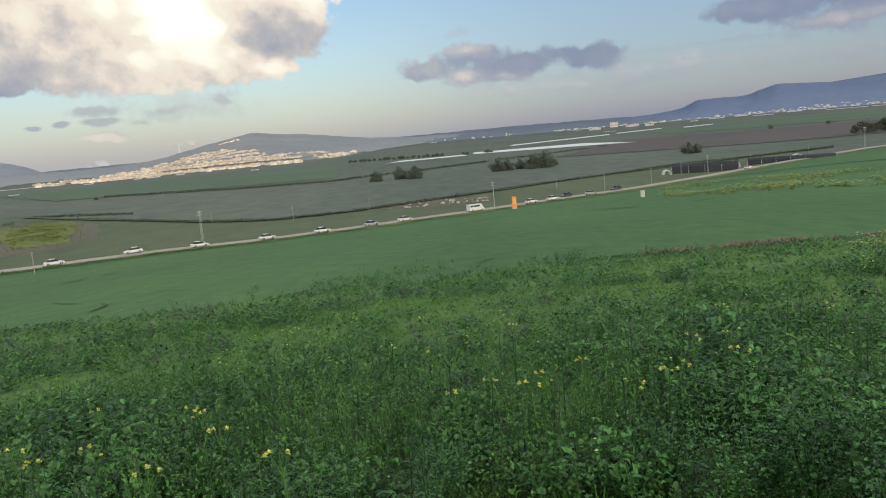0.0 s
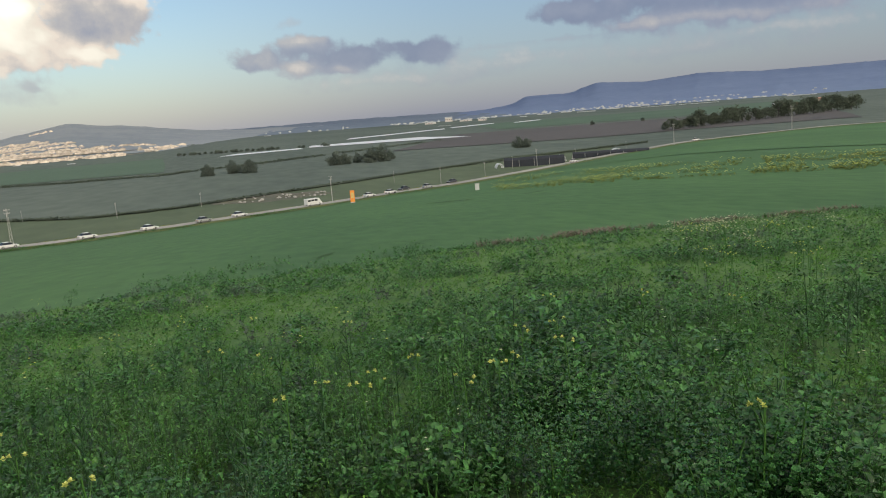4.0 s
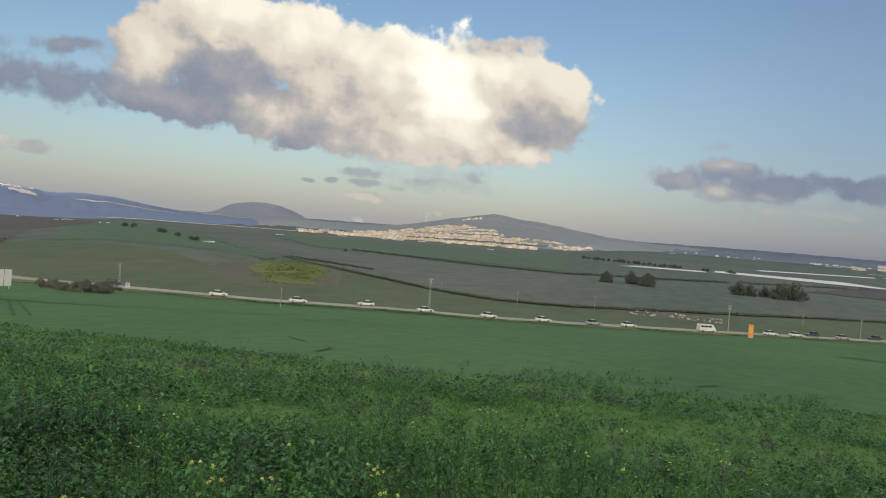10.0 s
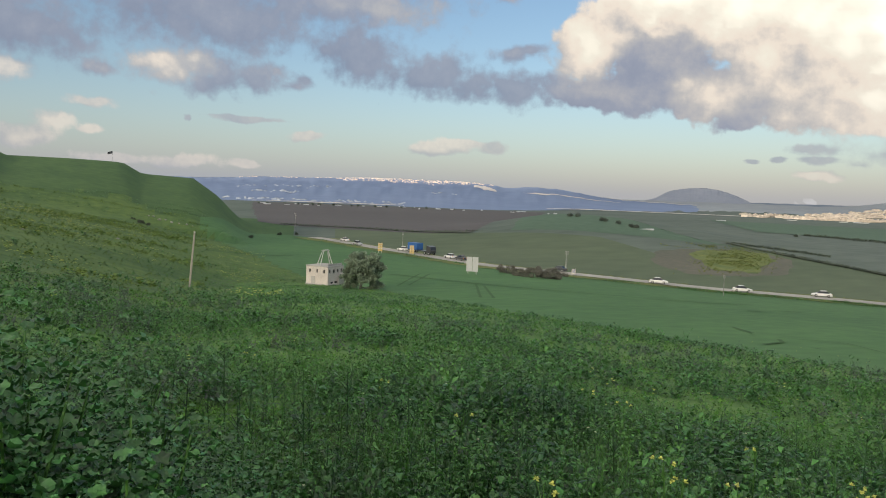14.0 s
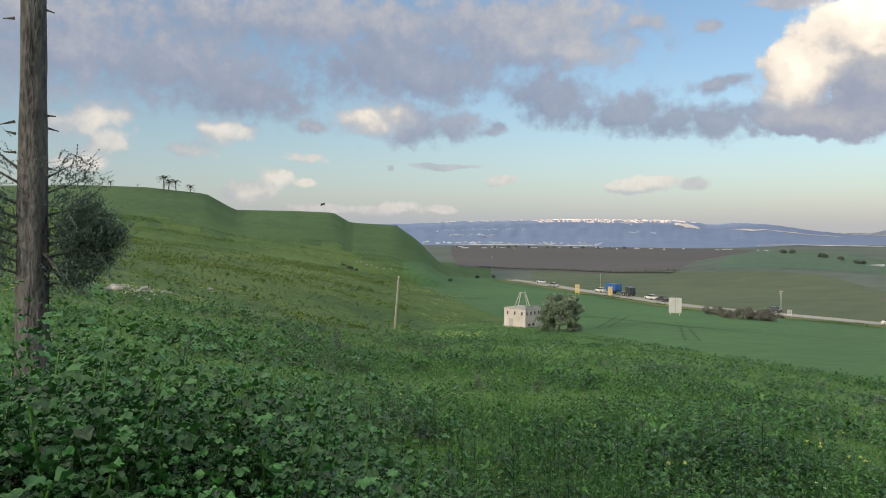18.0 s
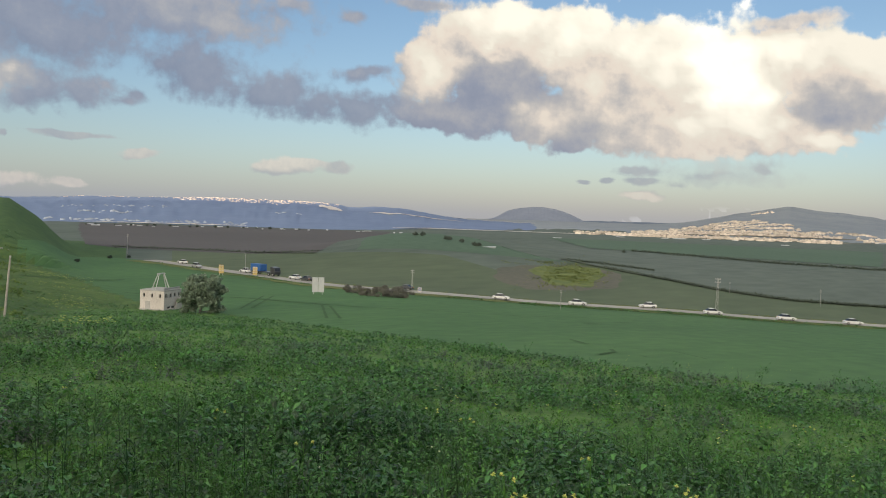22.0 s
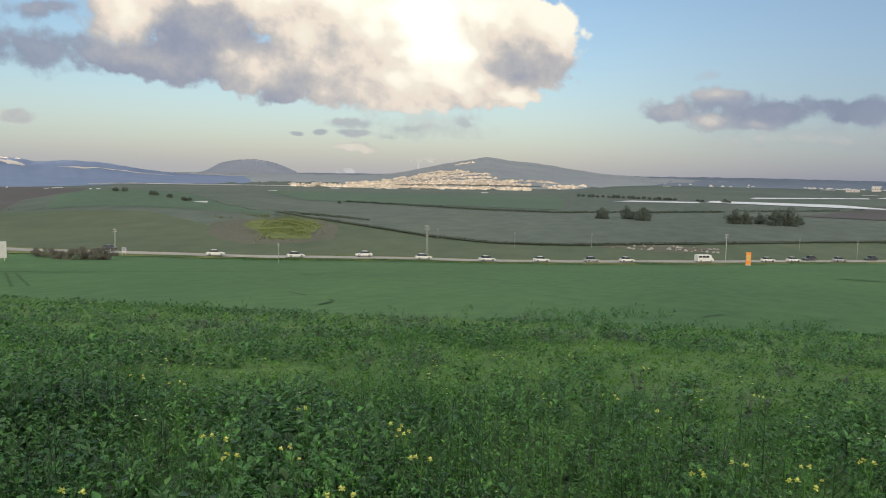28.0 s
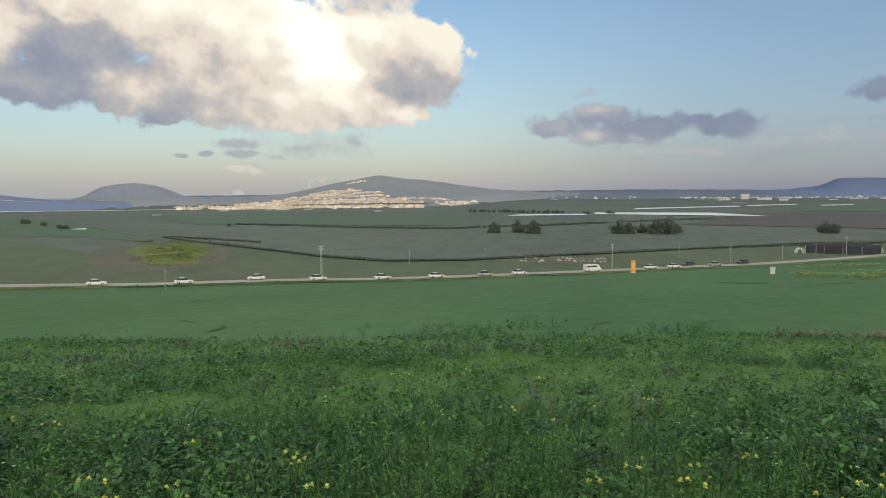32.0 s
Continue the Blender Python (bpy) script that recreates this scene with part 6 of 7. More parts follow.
def car(paint, label, tall=1.0):
    thing = empty("car", label, "car", "cars on the road")
    part("body", loft([(-2.15, 0.28), (2.15, 0.28), (2.2, 0.62), (1.15, 0.86), (-1.75, 0.92), (-2.2, 0.8)], [0.85] * 6), paint, thing)
    part("cabin", loft([(1.05, 0.84), (0.35, 1.40 * tall), (-1.0, 1.44 * tall), (-1.75, 0.9)], [0.78, 0.62, 0.62, 0.76]), M_GLASS, thing, "dark glazed cabin")
    part("roof", loft([(0.36, 1.39 * tall), (0.30, 1.46 * tall), (-0.98, 1.50 * tall), (-1.06, 1.42 * tall)], [0.64] * 4), paint, thing)
    for x, y in ((2.16, 0.6), (2.16, -0.6)):
        part("headlight", box(bmesh.new(), x, y, 0.64, 0.08, 0.34, 0.14, 0.02), M_GREYBOARD, thing)
    for x, y in ((-2.18, 0.65), (-2.18, -0.65)):
        part("tail_light", box(bmesh.new(), x, y, 0.74, 0.06, 0.28, 0.14, 0.02), M_ORANGE, thing)
    part("bumper", box(bmesh.new(), 2.18, 0, 0.4, 0.12, 1.6, 0.2, 0.03), paint, thing)
    part("bumper", box(bmesh.new(), -2.18, 0, 0.42, 0.12, 1.6, 0.2, 0.03), paint, thing)
    wheels(thing, (-1.35, 1.35), 0.78)
    return thing


def van():
    thing = empty("van", "white passenger van with dark side windows on the road", "van")
    part("body", loft([(-2.8, 0.35), (2.7, 0.35), (2.75, 0.95), (2.3, 1.15), (1.7, 2.2), (-2.75, 2.25), (-2.85, 1.0)], [0.98] * 7), M_CARWHITE, thing)
    for k, x in enumerate((-2.0, -0.75, 0.5)):
        for y in (-0.99, 0.99):
            part("side_window", box(bmesh.new(), x, y, 1.68, 1.1, 0.03, 0.55, 0.01), M_GLASS, thing)
    part("windscreen", box(bmesh.new(), 2.04, 0, 1.7, 0.05, 1.7, 0.85, 0.01, Matrix.Rotation(radians(-29), 3, "Y")), M_GLASS, thing)
    wheels(thing, (-1.8, 1.75), 0.88, 0.36)
    return thing


def truck():
    thing = empty("truck", "lorry with dark cab and blue container on a trailer", "truck")
    part("container", box(bmesh.new(), -3.6, 0, 2.2, 5.2, 2.4, 2.1, 0.04), M_BLUE, thing, "blue steel container")
    part("trailer", box(bmesh.new(), -1.4, 0, 1.05, 9.8, 2.3, 0.22, 0.02), M_CARDARK, thing)
    part("cab", loft([(3.9, 0.6), (6.0, 0.6), (6.05, 1.5), (5.8, 2.7), (3.9, 2.9)], [1.15] * 5), M_CARDARK, thing)
    part("windscreen", box(bmesh.new(), 5.98, 0, 2.1, 0.05, 2.0, 0.8, 0.01, Matrix.Rotation(radians(-12), 3, "Y")), M_GLASS, thing)
    part("end_door", box(bmesh.new(), -6.24, 0, 2.2, 0.06, 2.3, 2.0, 0.01), M_WHITE, thing, "pale container end")
    wheels(thing, (-5.4, -4.2, 3.0, 5.0), 1.05, 0.5)
    return thing


ROAD_XY = np.array([p[:2] for p in ROAD_PTS])


def drive(thing, az, lane, first=False, back=False):
    """Sets a vehicle on the road at an azimuth, in the near (-) or far (+) lane."""
    d0 = float(road_of(np.array(float(az))))
    p, q = at(az + 0.4, float(road_of(np.array(az + 0.4)))), at(az - 0.4, float(road_of(np.array(az - 0.4))))
    t = (q - p).normalized()
    c = at(az, d0)
    n = Vector((-t.y, t.x, 0)).normalized()
    x, y = c.x + n.x * lane, c.y + n.y * lane
    z = max(float(ground(c.x + n.x * k, c.y + n.y * k)) for k in (-3.75, 0, 3.75)) + 0.3
    m = Matrix.Translation((x, y, z)) @ Matrix.Rotation(math.atan2(t.y, t.x) + (math.pi if back else 0), 4, "Z")
    if first:
        thing.matrix_basis = m
        return thing
    return copy_thing(thing, m)


drive(truck(), 50.9, 1.8, True)
drive(van(), -1.7, -1.8, True)
cw = car(M_CARWHITE, "white saloon car on the country road")
cs = car(M_CARSILVER, "silver hatchback car on the country road", 1.03)
cd = car(M_CARDARK, "dark saloon car on the country road")
first_seen = set()
for c, a, lane in ((cw, 33.2, -1.8), (cw, 27.7, -1.8), (cw, 18.4, -1.8), (cw, 13.7, -1.8), (cw, 9.7, -1.8), (cs, 6.1, -1.8), (cw, 3.6, -1.8), 
                   (cw, -5.8, -1.8), (cw, -7.4, -1.8), (cd, -8.9, 1.8), (cs, -10.2, -1.8), (cd, -12.5, 1.8), (cw, -21.0, -1.8), (cw, -29.6, -1.8),
                   (cw, 48.8, 1.8), (cd, 48.0, 1.8), (cw, 52.3, 1.8), (cs, 55.0, -1.8), (cd, 40.6, 1.8), (cw, 56.6, 1.8), (cw, 22.6, 1.8)):
    drive(c, a, lane, c not in first_seen, lane > 0)
    first_seen.add(c)


# ---------- shade houses, tunnels and far buildings ----------
def shade_house(a0, a1, e, h, label):
    thing = empty("shade_house", label, "greenhouse", "dark shade houses")
    d = reach((a0 + a1) / 2, e)
    p, q = at(a0, d), at(a1, d)
    L = (q - p).length
    z = min(p.z, q.z)
    ang = math.atan2(q.y - p.y, q.x - p.x)
    thing.matrix_basis = Matrix.Translation(((p.x + q.x) / 2, (p.y + q.y) / 2, z)) @ Matrix.Rotation(ang, 4, "Z")
    n = max(3, int(L / 6))
    for k in range(n):
        x = -L / 2 + L * (k + 0.5) / n
        prof = [(-3.2, -0.5)] + [(-3.0 + 6.0 * j / 6, h * (0.72 + 0.28 * math.sin(math.pi * j / 6))) for j in range(7)] + [(3.2, -0.5)]
        bm = bmesh.new()
        A = [bm.verts.new((x - L / n / 2 + 0.05, yy, zz)) for yy, zz in prof]
        B = [bm.verts.new((x + L / n / 2 - 0.05, yy, zz)) for yy, zz in prof]
        for j in range(len(prof) - 1):
            bm.faces.new((A[j], B[j], B[j + 1], A[j + 1]))
        bm.faces.new(A), bm.faces.new(B[::-1])
        part("bay", bm, M_NET, thing)
    for k in range(n + 1):
        x = -L / 2 + L * k / n
        part("post", box(bmesh.new(), x, -3.25, h * 0.35, 0.12, 0.12, h * 0.8), M_STEEL, thing)
    return thing


shade_house(-16.2, -20.6, -4.25, span_m(0.72, 330), "long dark net-covered shade house on the plain")
shade_house(-21.2, -26.6, -3.85, span_m(0.5, 370), "long dark net-covered shade house on the plain")


def arch(az, e, w, h, label):
    thing = empty("tunnel_arch", label, "tunnel", "white tunnel ends")
    d = reach(az, e)
    thing.matrix_basis = Matrix.Translation(at(az, d)) @ Matrix.Rotation(radians(az + 20), 4, "Z")
    for s in range(3):
        pts = [(w / 2 * math.cos(k * math.pi / 8), h * math.sin(k * math.pi / 8)) for k in range(9)]
        bm = bmesh.new()
        for (x0, z0), (x1, z1) in zip(pts, pts[1:]):
            tube(bm, (x0, s * 1.5, z0), (x1, s * 1.5, z1), 0.1, 0.1, 5)
        part("hoop", bm, M_POLY, thing)
    bm = bmesh.new()
    pts = [(w / 2 * math.cos(k * math.pi / 8), h * math.sin(k * math.pi / 8)) for k in range(3, 9)]
    A = [bm.verts.new((x, 0, z + 0.2)) for x, z in pts]
    B = [bm.verts.new((x, 3.4, z + 0.2)) for x, z in pts]
    for k in range(len(pts) - 1):
        bm.faces.new((A[k], A[k + 1], B[k + 1], B[k]))
    part("cover", bm, M_POLY, thing)


arch(-15.9, -4.3, 3.4, 2.2, "white tunnel end beside the shade house")
arch(-20.4, -4.1, 4.6, 3.2, "white polythene tunnel arch beside the shade house")
arch(-24.4, -3.8, 6.0, 2.6, "white polythene tunnel arch beside the shade house")


def shed(name, label, az, e, w_deg, h_deg, depth=14.0, group="", material=None, roof=None, windows=0, low=1.0):
    """A building far off: walls, gabled roof, door and windows."""
    d = reach(az, e)
    w, h = span_m(w_deg, d), span_m(h_deg, d) * low
    thing = empty(name, label, "building", group)
    thing.matrix_basis = Matrix.Translation(at(az, d)) @ Matrix.Rotation(radians(az), 4, "Z")
    wall_h = h * 0.75
    part("wall", box(bmesh.new(), 0, depth / 2, wall_h / 2 - 1, w, depth, wall_h + 2), material or M_WHITE, thing)
    bm = bmesh.new()
    vs = [bm.verts.new(p) for p in ((-w / 2 - 0.3, -0.3, wall_h), (w / 2 + 0.3, -0.3, wall_h), (w / 2 + 0.3, depth + 0.3, wall_h), (-w / 2 - 0.3, depth + 0.3, wall_h),
                                    (-w / 2 - 0.3, depth / 2, h), (w / 2 + 0.3, depth / 2, h))]
    for f in ((0, 1, 5, 4), (2, 3, 4, 5), (0, 4, 3), (1, 2, 5), (0, 3, 2, 1)):
        bm.faces.new([vs[k] for k in f])
    part("roof", bm, roof or M_POLY, thing)
    for k in range(windows):
        part("window", box(bmesh.new(), -w / 2 + w * (k + 0.5) / windows, -0.04, wall_h * 0.55, w / windows * 0.4, 0.08, wall_h * 0.3), M_DARK, thing)
    part("door", box(bmesh.new(), w * 0.3, -0.05, wall_h * 0.3, min(4.0, w * 0.15), 0.1, wall_h * 0.6), M_STEEL, thing)
    return thing


M_PINKROOF = mat("terracotta_roof", (0.36, 0.20, 0.14), (0.45, 0.27, 0.19), 0.2, 0.9, 0, 2)
M_WARMWALL = mat("cream_render", (0.60, 0.54, 0.44), (0.74, 0.68, 0.58), 0.05, 0.9, 0, 0.6)
for a, e, w, h, dep, lab in ((-12.35, -0.62, 0.55, 0.36, 30, "large pale industrial hall far across the plain"), (-11.0, -0.70, 0.8, 0.13, 20, "low pale hall far across the plain"),
                             (-13.6, -0.68, 0.9, 0.12, 20, "low pale hall far across the plain"), (-14.8, -0.72, 0.6, 0.13, 20, "low pale hall far across the plain")):
    shed("hall", lab, a, e, w, h, dep, "far halls", None, M_GREYBOARD, 4)
for a, e, w, h in ((-19.3, -0.62, 1.0, 0.10), (-20.9, -0.60, 0.8, 0.12), (-22.3, -0.66, 1.3, 0.09), (-24.2, -0.60, 0.9, 0.13), (-25.7, -0.58, 0.9, 0.10), (-27.3, -0.66, 2.4, 0.06), (-30.0, -0.66, 2.6, 0.06),
                   (-27.4, -0.48, 1.2, 0.13), (-29.2, -0.50, 1.4, 0.12), (-32.6, -0.35, 2.0, 0.14), (-36.5, -0.62, 1.8, 0.10), (-17.8, -0.68, 0.5, 0.10), (-12.0, -0.9, 0.9, 0.05), (-9.5, -0.62, 0.9, 0.05), (0.8, -0.62, 0.5, 0.08),
                   (13.8, -1.42, 0.5, 0.1), (24.8, -1.30, 0.6, 0.10), (21.7, -1.28, 0.5, 0.12), (20.7, -1.27, 0.9, 0.13), (18.9, -1.25, 0.6, 0.11), (17.0, -1.24, 0.4, 0.1), (29.3, -1.55, 0.6, 0.1), (34.6, -2.42, 1.6, 0.08)):
    shed("greenhouse", "low white greenhouse far across the plain", a, e, w, h, 12, "far greenhouses", M_GREYBOARD, M_POLY, 0, 0.45)
for a, e, w, h, roof in ((-35.2, -1.42, 1.0, 0.42, M_POLY), (-36.6, -1.40, 0.8, 0.30, M_PINKROOF), (-37.5, -1.35, 0.9, 0.5, M_PINKROOF), (-36.0, -1.55, 0.5, 0.25, M_PINKROOF)):
    shed("farmhouse", "pale farm building with a pitched roof behind the wood", a, e, w, h, 12, "farm behind the wood", M_WARMWALL, roof, 4)
for i in range(24):
    a = 62.5 - 24 * rr.random()
    shed("greenhouse", "low pale shed at the foot of the blue hills", a, -1.62 + 0.12 * rr.random(), 0.07 + 0.5 * rr.random() ** 2, 0.05 + 0.06 * rr.random(), 10, "sheds below the hills", M_GREYBOARD, M_POLY, 0, 0.7)


def town(name, label, hill, rows, seed, size, material):
    """Joined houses of a far town: block, parapet and roof box each, too many and too small to pick apart."""
    r = random.Random(seed)
    V, F = [], []
    cube = [(-1, -1, 0), (1, -1, 0), (1, 1, 0), (-1, 1, 0), (-1, -1, 1), (1, -1, 1), (1, 1, 1), (-1, 1, 1)]
    quads = [(0, 1, 5, 4), (1, 2, 6, 5), (2, 3, 7, 6), (3, 0, 4, 7), (4, 5, 6, 7)]
    for a0, a1, t0, t1, count in rows:
        for _ in range(count):
            a, t = a0 + (a1 - a0) * r.random(), t0 + (t1 - t0) * r.random()
            p = on_hill(hill, a, t)
            w, dp, h = size * (0.5 + r.random()), size * (0.4 + 0.5 * r.random()), size * (0.35 + 0.55 * r.random())
            turn = radians(a) + 0.5 * (r.random() - 0.5)
            c, s = math.cos(turn), math.sin(turn)
            for bw, bd, z0, z1 in ((w, dp, -6, h), (w * 0.3, dp * 0.4, h, h * 1.35)):
                n = len(V)
                for x, y, z in cube:
                    V.append((p.x + c * x * bw - s * y * bd, p.y + s * x * bw + c * y * bd, p.z + z0 + (z1 - z0) * z))
                F.extend([tuple(n + k for k in q) for q in quads])
    return tagged(new(name, flat(name, V, F, material)), label, "town", kind="stuff")


# Pale earth, lightened so that the field bands read as sunlit.
M_PALEEARTH = mat("pale_earth_sunlit", (0.54, 0.50, 0.47), (0.70, 0.65, 0.61), 0.01, 0.95, 0, 0.08)
M_TOWNGROUND = mat("town_ground", (0.17, 0.155, 0.115), (0.27, 0.24, 0.18), 0.02, 0.95, 0, 0.15)
M_TOWN = mat("town_houses", (0.46, 0.38, 0.30), (0.76, 0.67, 0.57), 0.02, 0.9, 0, 0.3, island=0.3)
town("hillside_town", "sunlit cream houses of a town spread over the hill's flank", "backdrop_broad",
     [(10.5, 25.5, 0.01, 0.06, 260), (10.5, 24, 0.14, 0.19, 270), (11.5, 23, 0.21, 0.27, 300), (20, 28, 0.01, 0.10, 150), (13, 21.5, 0.33, 0.37, 130), (13.4, 20.5, 0.42, 0.46, 150), (15, 20, 0.50, 0.54, 120),
      (15.5, 18.7, 0.58, 0.64, 90), (8.5, 11.5, 0.26, 0.29, 30), (6.5, 9.5, 0.04, 0.16, 40), (14.6, 16.0, 0.86, 0.89, 26)], 2, 4.4, M_TOWN)
M_CRESTTOWN = mat("crest_houses", (0.42, 0.35, 0.31), (0.66, 0.57, 0.52), 0.02, 0.9, 0, 0.3, island=0.3)
# Haze and shade are mixed into the blue-grey of these houses.
M_BLUETOWN = mat("shaded_houses", (0.26, 0.30, 0.36), (0.40, 0.44, 0.50), 0.02, 0.9, 0, 0.3, island=0.2)
town("ridge_town", "pale houses of a town along the crest of the blue hills", "backdrop_range",
     [(45.5, 57, 0.90, 0.985, 300), (57, 64, 0.94, 0.98, 40), (47, 56.5, 0.80, 0.90, 130), (49, 54, 0.72, 0.80, 40)], 3, 2.2, M_CRESTTOWN)
town("foot_town", "pale roofs toned down for haze, scattered below the blue hills", "backdrop_range",
     [(57, 64, 0.40, 0.46, 30), (59.5, 63, 0.22, 0.26, 30), (52, 65, 0.04, 0.07, 60), (48, 50, 0.3, 0.33, 8)], 8, 2.2, M_BLUETOWN)
town("plain_town", "pale low buildings strung along the foot of the far ridge", "backdrop_blue",
     [(-36, -16, 0.015, 0.05, 110), (-31, -18, 0.06, 0.12, 50), (-38, -24, 0.14, 0.2, 24)], 5, 4.2, M_GREYBOARD)
town("lowland_town", "pale scattered buildings on the far low land", "backdrop_low",
     [(-16, -8, 0.02, 0.10, 50), (-6, 4, 0.02, 0.2, 14)], 6, 4.6, M_GREYBOARD)

# pale earth slashes on the far hills; sunlight on field bands is painted in
for hill, a0, a1, t0, t1, label in (("backdrop_broad", 8.5, 27.5, 0.01, 0.06, "pale dry ground round the sunlit town"), ("backdrop_broad", 9.0, 24, 0.12, 0.16, "pale dry ground among the houses"),
                                    ("backdrop_range", 45.2, 46.9, 0.56, 0.80, "pale quarry scar on the hillside"), ("backdrop_range", 25.0, 41.5, 0.02, 0.055, "pale band of sunlit fields at the foot of the hills"),
                                    ("backdrop_range", 30.2, 37.6, 0.90, 0.98, "pale band of fields below the dome hill"), ("backdrop_range", 36.0, 43.3, 0.52, 0.575, "pale band of sunlit fields on the hillside"),
                                    ("backdrop_range", 52, 63, 0.015, 0.03, "pale strip of ground below the hills")):
    V, F = [], []
    for k in range(25):
        a = a0 + (a1 - a0) * k / 24
        w = math.sin(math.pi * (k + 0.4) / 24.8) ** 0.6 * (0.75 + 0.6 * noise.noise(Vector((k * 0.7, a0, t0 * 9))))
        tm = (t0 + t1) / 2 + (0.15 * (k / 24 - 0.5) if t1 - t0 > 0.2 else 0)
        for t in (tm - (t1 - t0) / 2 * w, tm + (t1 - t0) / 2 * w):
            p = on_hill(hill, a, t)
            V.append((p.x * 0.9985, p.y * 0.9985, p.z + 0.9))
        if k:
            F.append((2 * k - 2, 2 * k, 2 * k + 1, 2 * k - 1))
    tagged(new("scar", flat("scar", V, F, M_TOWNGROUND if "round the" in label or "among" in label else M_PALEEARTH)), label, "hillside", kind="structure")

# ---------- stones, flag, tracks ----------
def stone(seed, s):
    r = random.Random(seed)
    bm = bmesh.new()
    bmesh.ops.create_icosphere(bm, subdivisions=2, radius=s)
    for v in bm.verts:
        k = 1 + 0.35 * noise.noise(v.co / s * 1.3 + Vector((seed, 0, 0)))
        v.co = Vector((v.co.x * k * 1.3, v.co.y * k, v.co.z * k * 0.75))
    me = bpy.data.meshes.new("stone")
    bm.to_mesh(me)
    bm.free()
    me.materials.append(M_STONE)
    return me


STONES = [stone(k, 0.5) for k in range(6)]
sr = random.Random(6)


def heap(spots, size):
    for a, e, k in spots:
        ob = tagged(new("boulder", STONES[sr.randrange(6)]), "pale weathered limestone boulder half sunk in grass", "stone", "limestone boulders on the slope")
        d = reach(a, e)
        ob.matrix_basis = Matrix.Translation(at(a, d, 0.10 * size * k)) @ Matrix.Rotation(sr.random() * 6, 4, "Z") @ Matrix.Scale(size * k, 4)


heap([(86.5, -4.35, 1.0), (86.2, -4.5, 1.3), (85.8, -4.4, 1.1), (85.3, -4.6, 0.7), (84.5, -4.55, 1.1), (84.2, -4.75, 0.8), (84.7, -5.15, 0.8), (84.3, -5.3, 0.6), (83.2, -4.75, 0.7), (82.8, -4.8, 0.5), (80.2, -4.6, 0.8), (86.4, -5.0, 0.4), (71.8, -4.3, 0.7), (77.5, -3.7, 0.6), (86.9, -4.45, 0.7), (85.6, -4.75, 0.6), (84.9, -4.7, 0.8), (83.8, -4.95, 0.5), (85.1, -4.95, 0.5)], 0.56)
heap([(69.6, -2.75, 1.2), (69.2, -2.95, 1.6), (68.8, -2.95, 1.3), (68.4, -3.1, 1.5), (67.9, -3.2, 1.1), (67.4, -3.25, 1.3), (69.9, -2.7, 1.0), (67.0, -3.35, 0.8)], 0.5)
flag = empty("flag", "small flag on a short pole at the mound's edge", "flag")
flag.location = at(72.25, 318)
part("pole", tube(bmesh.new(), (0, 0, -0.3), (0, 0, 4.2), 0.06, 0.04, 6), M_STEEL, flag)
fb = bmesh.new()
grid = [[fb.verts.new((0.0 + 0.15 * math.sin(u * 1.4), -u * 0.3, 4.1 - 0.45 * v - 0.08 * u)) for v in range(3)] for u in range(7)]
for u in range(6):
    for v in range(2):
        fb.faces.new((grid[u][v], grid[u + 1][v], grid[u + 1][v + 1], grid[u][v + 1]))
part("cloth", fb, M_CARDARK, flag, "dark cloth")

# wheel tracks and furrows in the crop
M_TRACK = mat("wheel_track", (0.036, 0.088, 0.029), (0.048, 0.104, 0.036), 0.5, 0.95, 0, 4)
for line, w in (([(60, -6.15), (52, -6.55), (46, -7.0), (40, -7.25), (33, -7.4), (27, -7.25)], 0.7), ([(52.2, -7.35), (50.6, -6.4)], 0.35), ([(51.4, -7.3), (49.9, -6.4)], 0.35), ([(46.0, -8.0), (46.4, -7.05)], 0.35),
                ([(45.0, -8.0), (45.8, -7.1)], 0.35), ([(25.5, -9.3), (21, -9.2), (18.5, -9.6)], 0.13), ([(-3, -9.3), (-8, -9.1), (-10, -9.5)], 0.13), ([(66.3, -4.95), (60, -5.3)], 0.8),
                ([(28.1, -8.89), (26.8, -9.16)], 0.25), ([(26.0, -9.84), (24.9, -9.6), (25.1, -9.42)], 0.3), ([(-1.7, -9.73), (-3.1, -9.5)], 0.3), ([(-9.8, -9.19), (-10.5, -9.2)], 0.3), ([(27.1, -7.68), (26.3, -7.64)], 1.2),
                ([(-10.4, -6.48), (-13.6, -6.43)], 1.6), ([(3.9, -9.42), (2.9, -9.36)], 0.35), ([(24.8, -7.5), (24.0, -7.45)], 0.9), ([(23.0, -9.74), (22.6, -9.78)], 0.3), ([(-17.5, -6.28), (-19.0, -6.15)], 1.8)):
    ribbon("track", line, w, M_TRACK, 0.06, "dark wheel track in the young crop", "track", 60, 0.8)

M_STRIP = leafy("strip_weed", (0.095, 0.150, 0.036), (0.24, 0.26, 0.070), 0.25, 0.3, 0.3, 0.7)
# tall grass along the near side of the road, and rubble behind it
rng = np.random.RandomState(77)
va = rng.rand(3600) * 96 - 38
vd = road_of(va) - 5.2 - 2.6 * rng.rand(len(va)) - 3.0 * (rng.rand(len(va)) < 0.2)
xy = np.column_stack([-vd * np.sin(np.radians(va)), vd * np.cos(np.radians(va))])
xy = xy[patchy(xy, 16, 61) > 0.40]
scatter("verge_growth", far_clump, xy, 1.3 + 1.9 * patchy(xy, 10, 62), 63, M_STALK, "dark green growth along the near side of the road", "weeds")
va = rng.rand(2400) * 96 - 38
vd = road_of(va) + 5.5 + 3 * rng.rand(len(va))
xy = np.column_stack([-vd * np.sin(np.radians(va)), vd * np.cos(np.radians(va))])
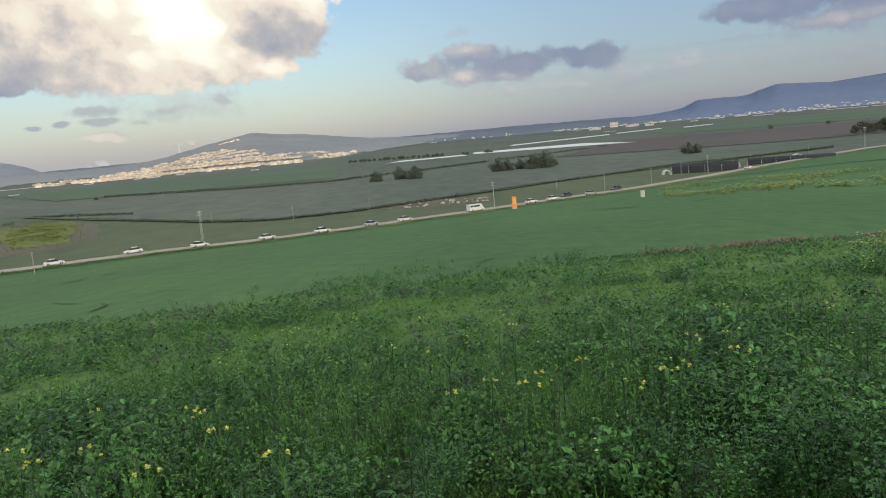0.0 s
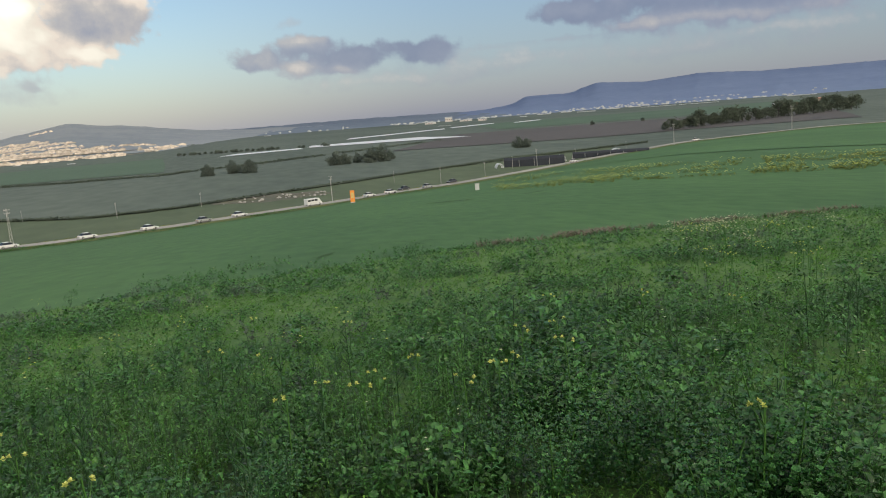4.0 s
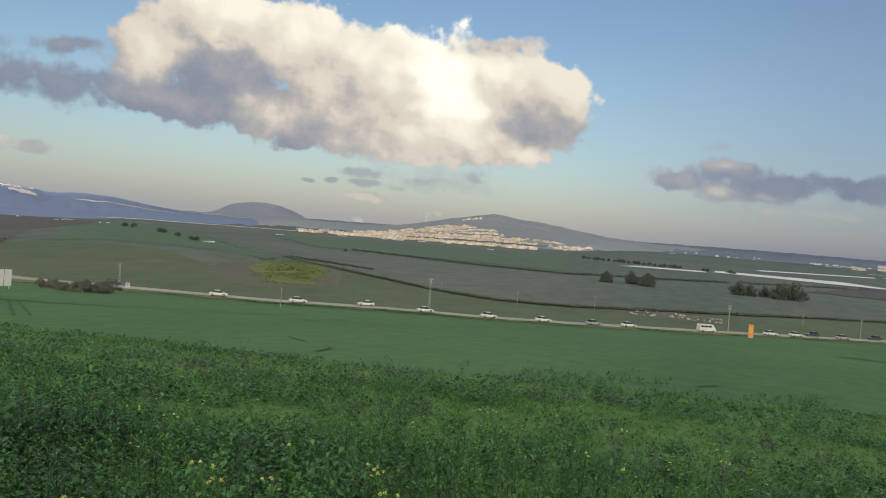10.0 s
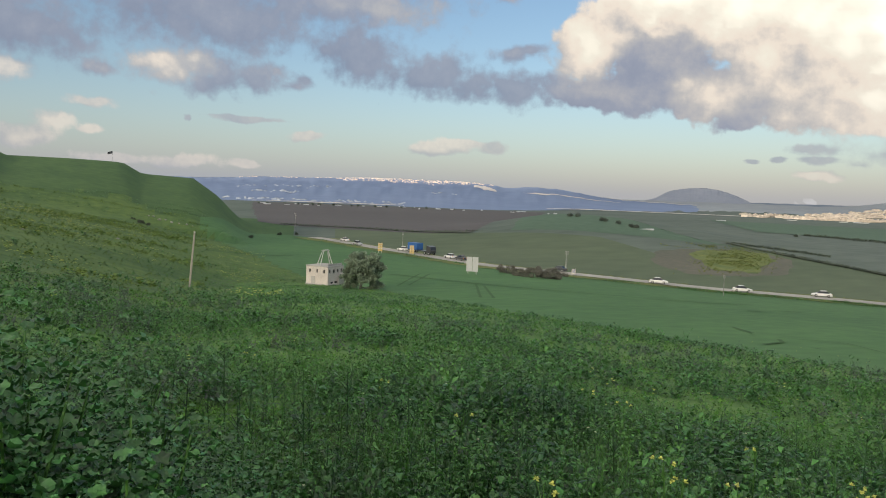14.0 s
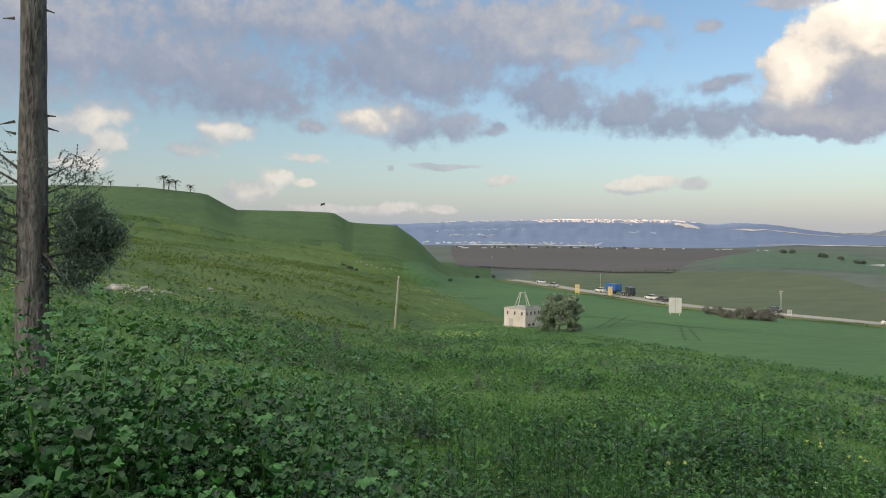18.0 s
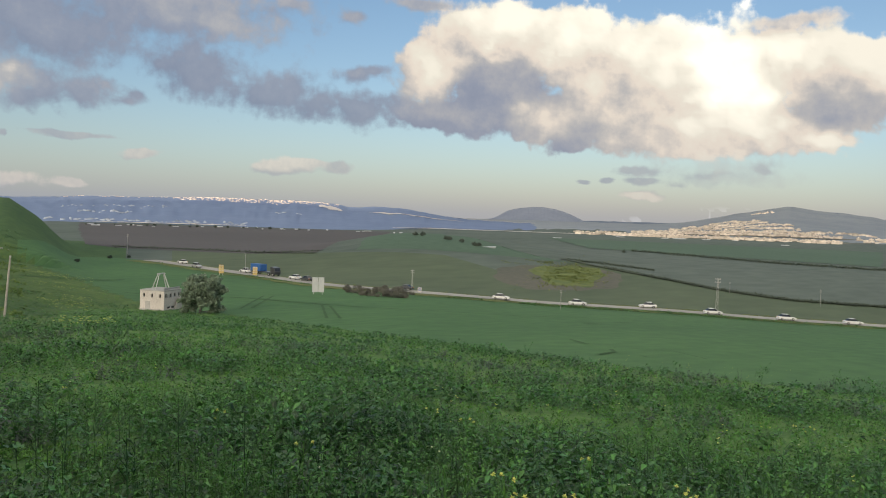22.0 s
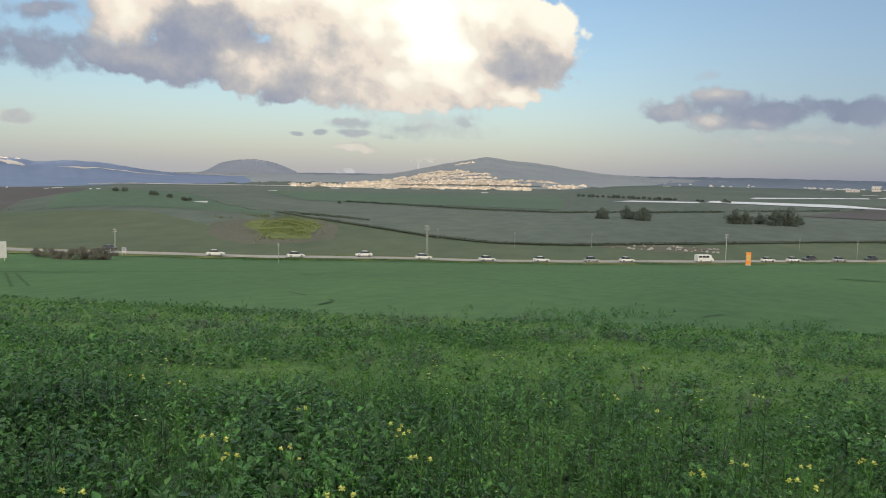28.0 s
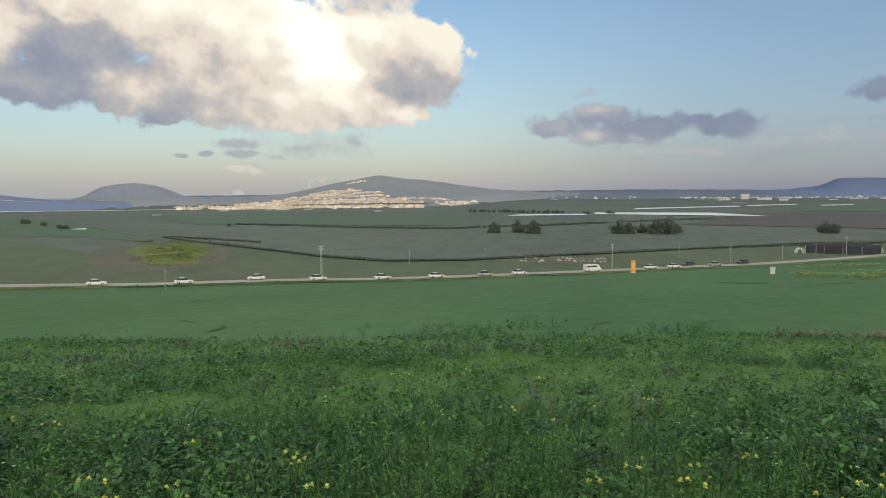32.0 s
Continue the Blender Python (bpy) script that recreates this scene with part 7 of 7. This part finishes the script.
scatter("verge_grass", far_fern, xy[patchy(xy, 16, 64) > 0.47], np.full(len(xy), 2.9)[patchy(xy, 16, 64) > 0.47], 65, M_STRIP, "yellow-green grass on the far side of the road", "grass")
for i in range(44):
    a, e = 4.6 - 7.5 * rr.random(), -4.9 - 0.36 * rr.random()
    ob = tagged(new("rubble", STONES[i % 6]), "pale lump of dumped rubble behind the road", "rubble", "rubble behind the road")
    ob.matrix_basis = Matrix.Translation(at(a, reach(a, e), 0.3)) @ Matrix.Rotation(i, 4, "Z") @ Matrix.Scale(0.4 + 0.8 * rr.random(), 4)

# yellow-flowered growth in the crop beside the road bend
ys = [(-15.5 - 30 * rr.random(), rr.random()) for _ in range(2600)]
pts = []
for a, k in ys:
    lo, hi = -5.95 + 0.012 * (-a - 15), -5.05 + 0.02 * (-a - 15)
    if noise.noise(Vector((a * 0.35, k * 2.2, 3))) > -0.12 and (k < 0.45 or k > 0.62):
        p = at(a, reach(a, lo + (hi - lo) * k))
        pts.append((p.x, p.y))
xy = np.array(pts)
scatter("weed_strip", far_clump, xy, np.full(len(xy), 2.2), 71, M_STRIP, "rough green growth in a strip of the crop", "weeds")
scatter("strip_flowers", [flower_cloud(rng, 3, 1.8, 0.11, 0.6) for _ in range(3)], xy[::2], np.full(len(xy[::2]), 1.2), 72, M_PETAL, "yellow flowers in a strip of the crop", "flowers")

# tufts of the mustard patch on the plain
tr = np.random.RandomState(88)
pts = []
for _ in range(2200):
    u, v = tr.randn(2) * 0.45
    p = spot(28.3 + 2.6 * u - 0.5 * v, -4.22 + 0.95 * v) if tr.rand() < 0.85 else spot(29.5 + 3.8 * tr.rand(), -3.42 + 0.08 * tr.randn())
    if noise.noise(Vector((p.x * 0.08, p.y * 0.05, 9))) > -0.25:
        pts.append((p.x, p.y))
xy = np.array(pts)
scatter("patch_growth", far_clump, xy, 1.8 + 1.8 * tr.rand(len(xy)), 89, M_STRIP, "yellow-green mustard tufts in a patch on bare earth", "weeds")

# reeds and scrub standing in the ditches between the fields
pts = []
for line, count in (([(26, -3.55), (21.5, -4.2), (17.9, -4.75), (13, -5.15), (7.4, -5.13), (-0.6, -4.7), (-9, -4.15), (-17.3, -3.7), (-26.5, -3.12)], 5200),
                    ([(24, -2.26), (18, -2.52), (14.6, -2.65), (8.3, -2.75), (6.3, -2.66), (1.4, -2.53), (-8, -2.1), (-11.7, -1.9)], 2600), ([(61, -3.05), (54, -3.2), (51, -3.3), (45.6, -3.05), (43.7, -2.97)], 700), ([(28.5, -3.1), (22.3, -3.61)], 500)):
    la, le = np.array(sorted(line)).T
    for a in la[0] + (la[-1] - la[0]) * tr.rand(count):
        p = at(a, reach(a, float(np.interp(a, la, le)) + 0.03 * tr.randn()))
        if noise.noise(Vector((p.x * 0.03, p.y * 0.03, 4))) > -0.42:
            pts.append((p.x, p.y))
xy = np.array(pts)
scatter("ditch_reeds", far_clump, xy, (2.6 + 2.2 * tr.rand(len(xy))) * np.clip(np.hypot(xy[:, 0], xy[:, 1]) / 420, 0.9, 1.6), 91, M_REED, "dark reeds and scrub along the field ditches", "reeds")
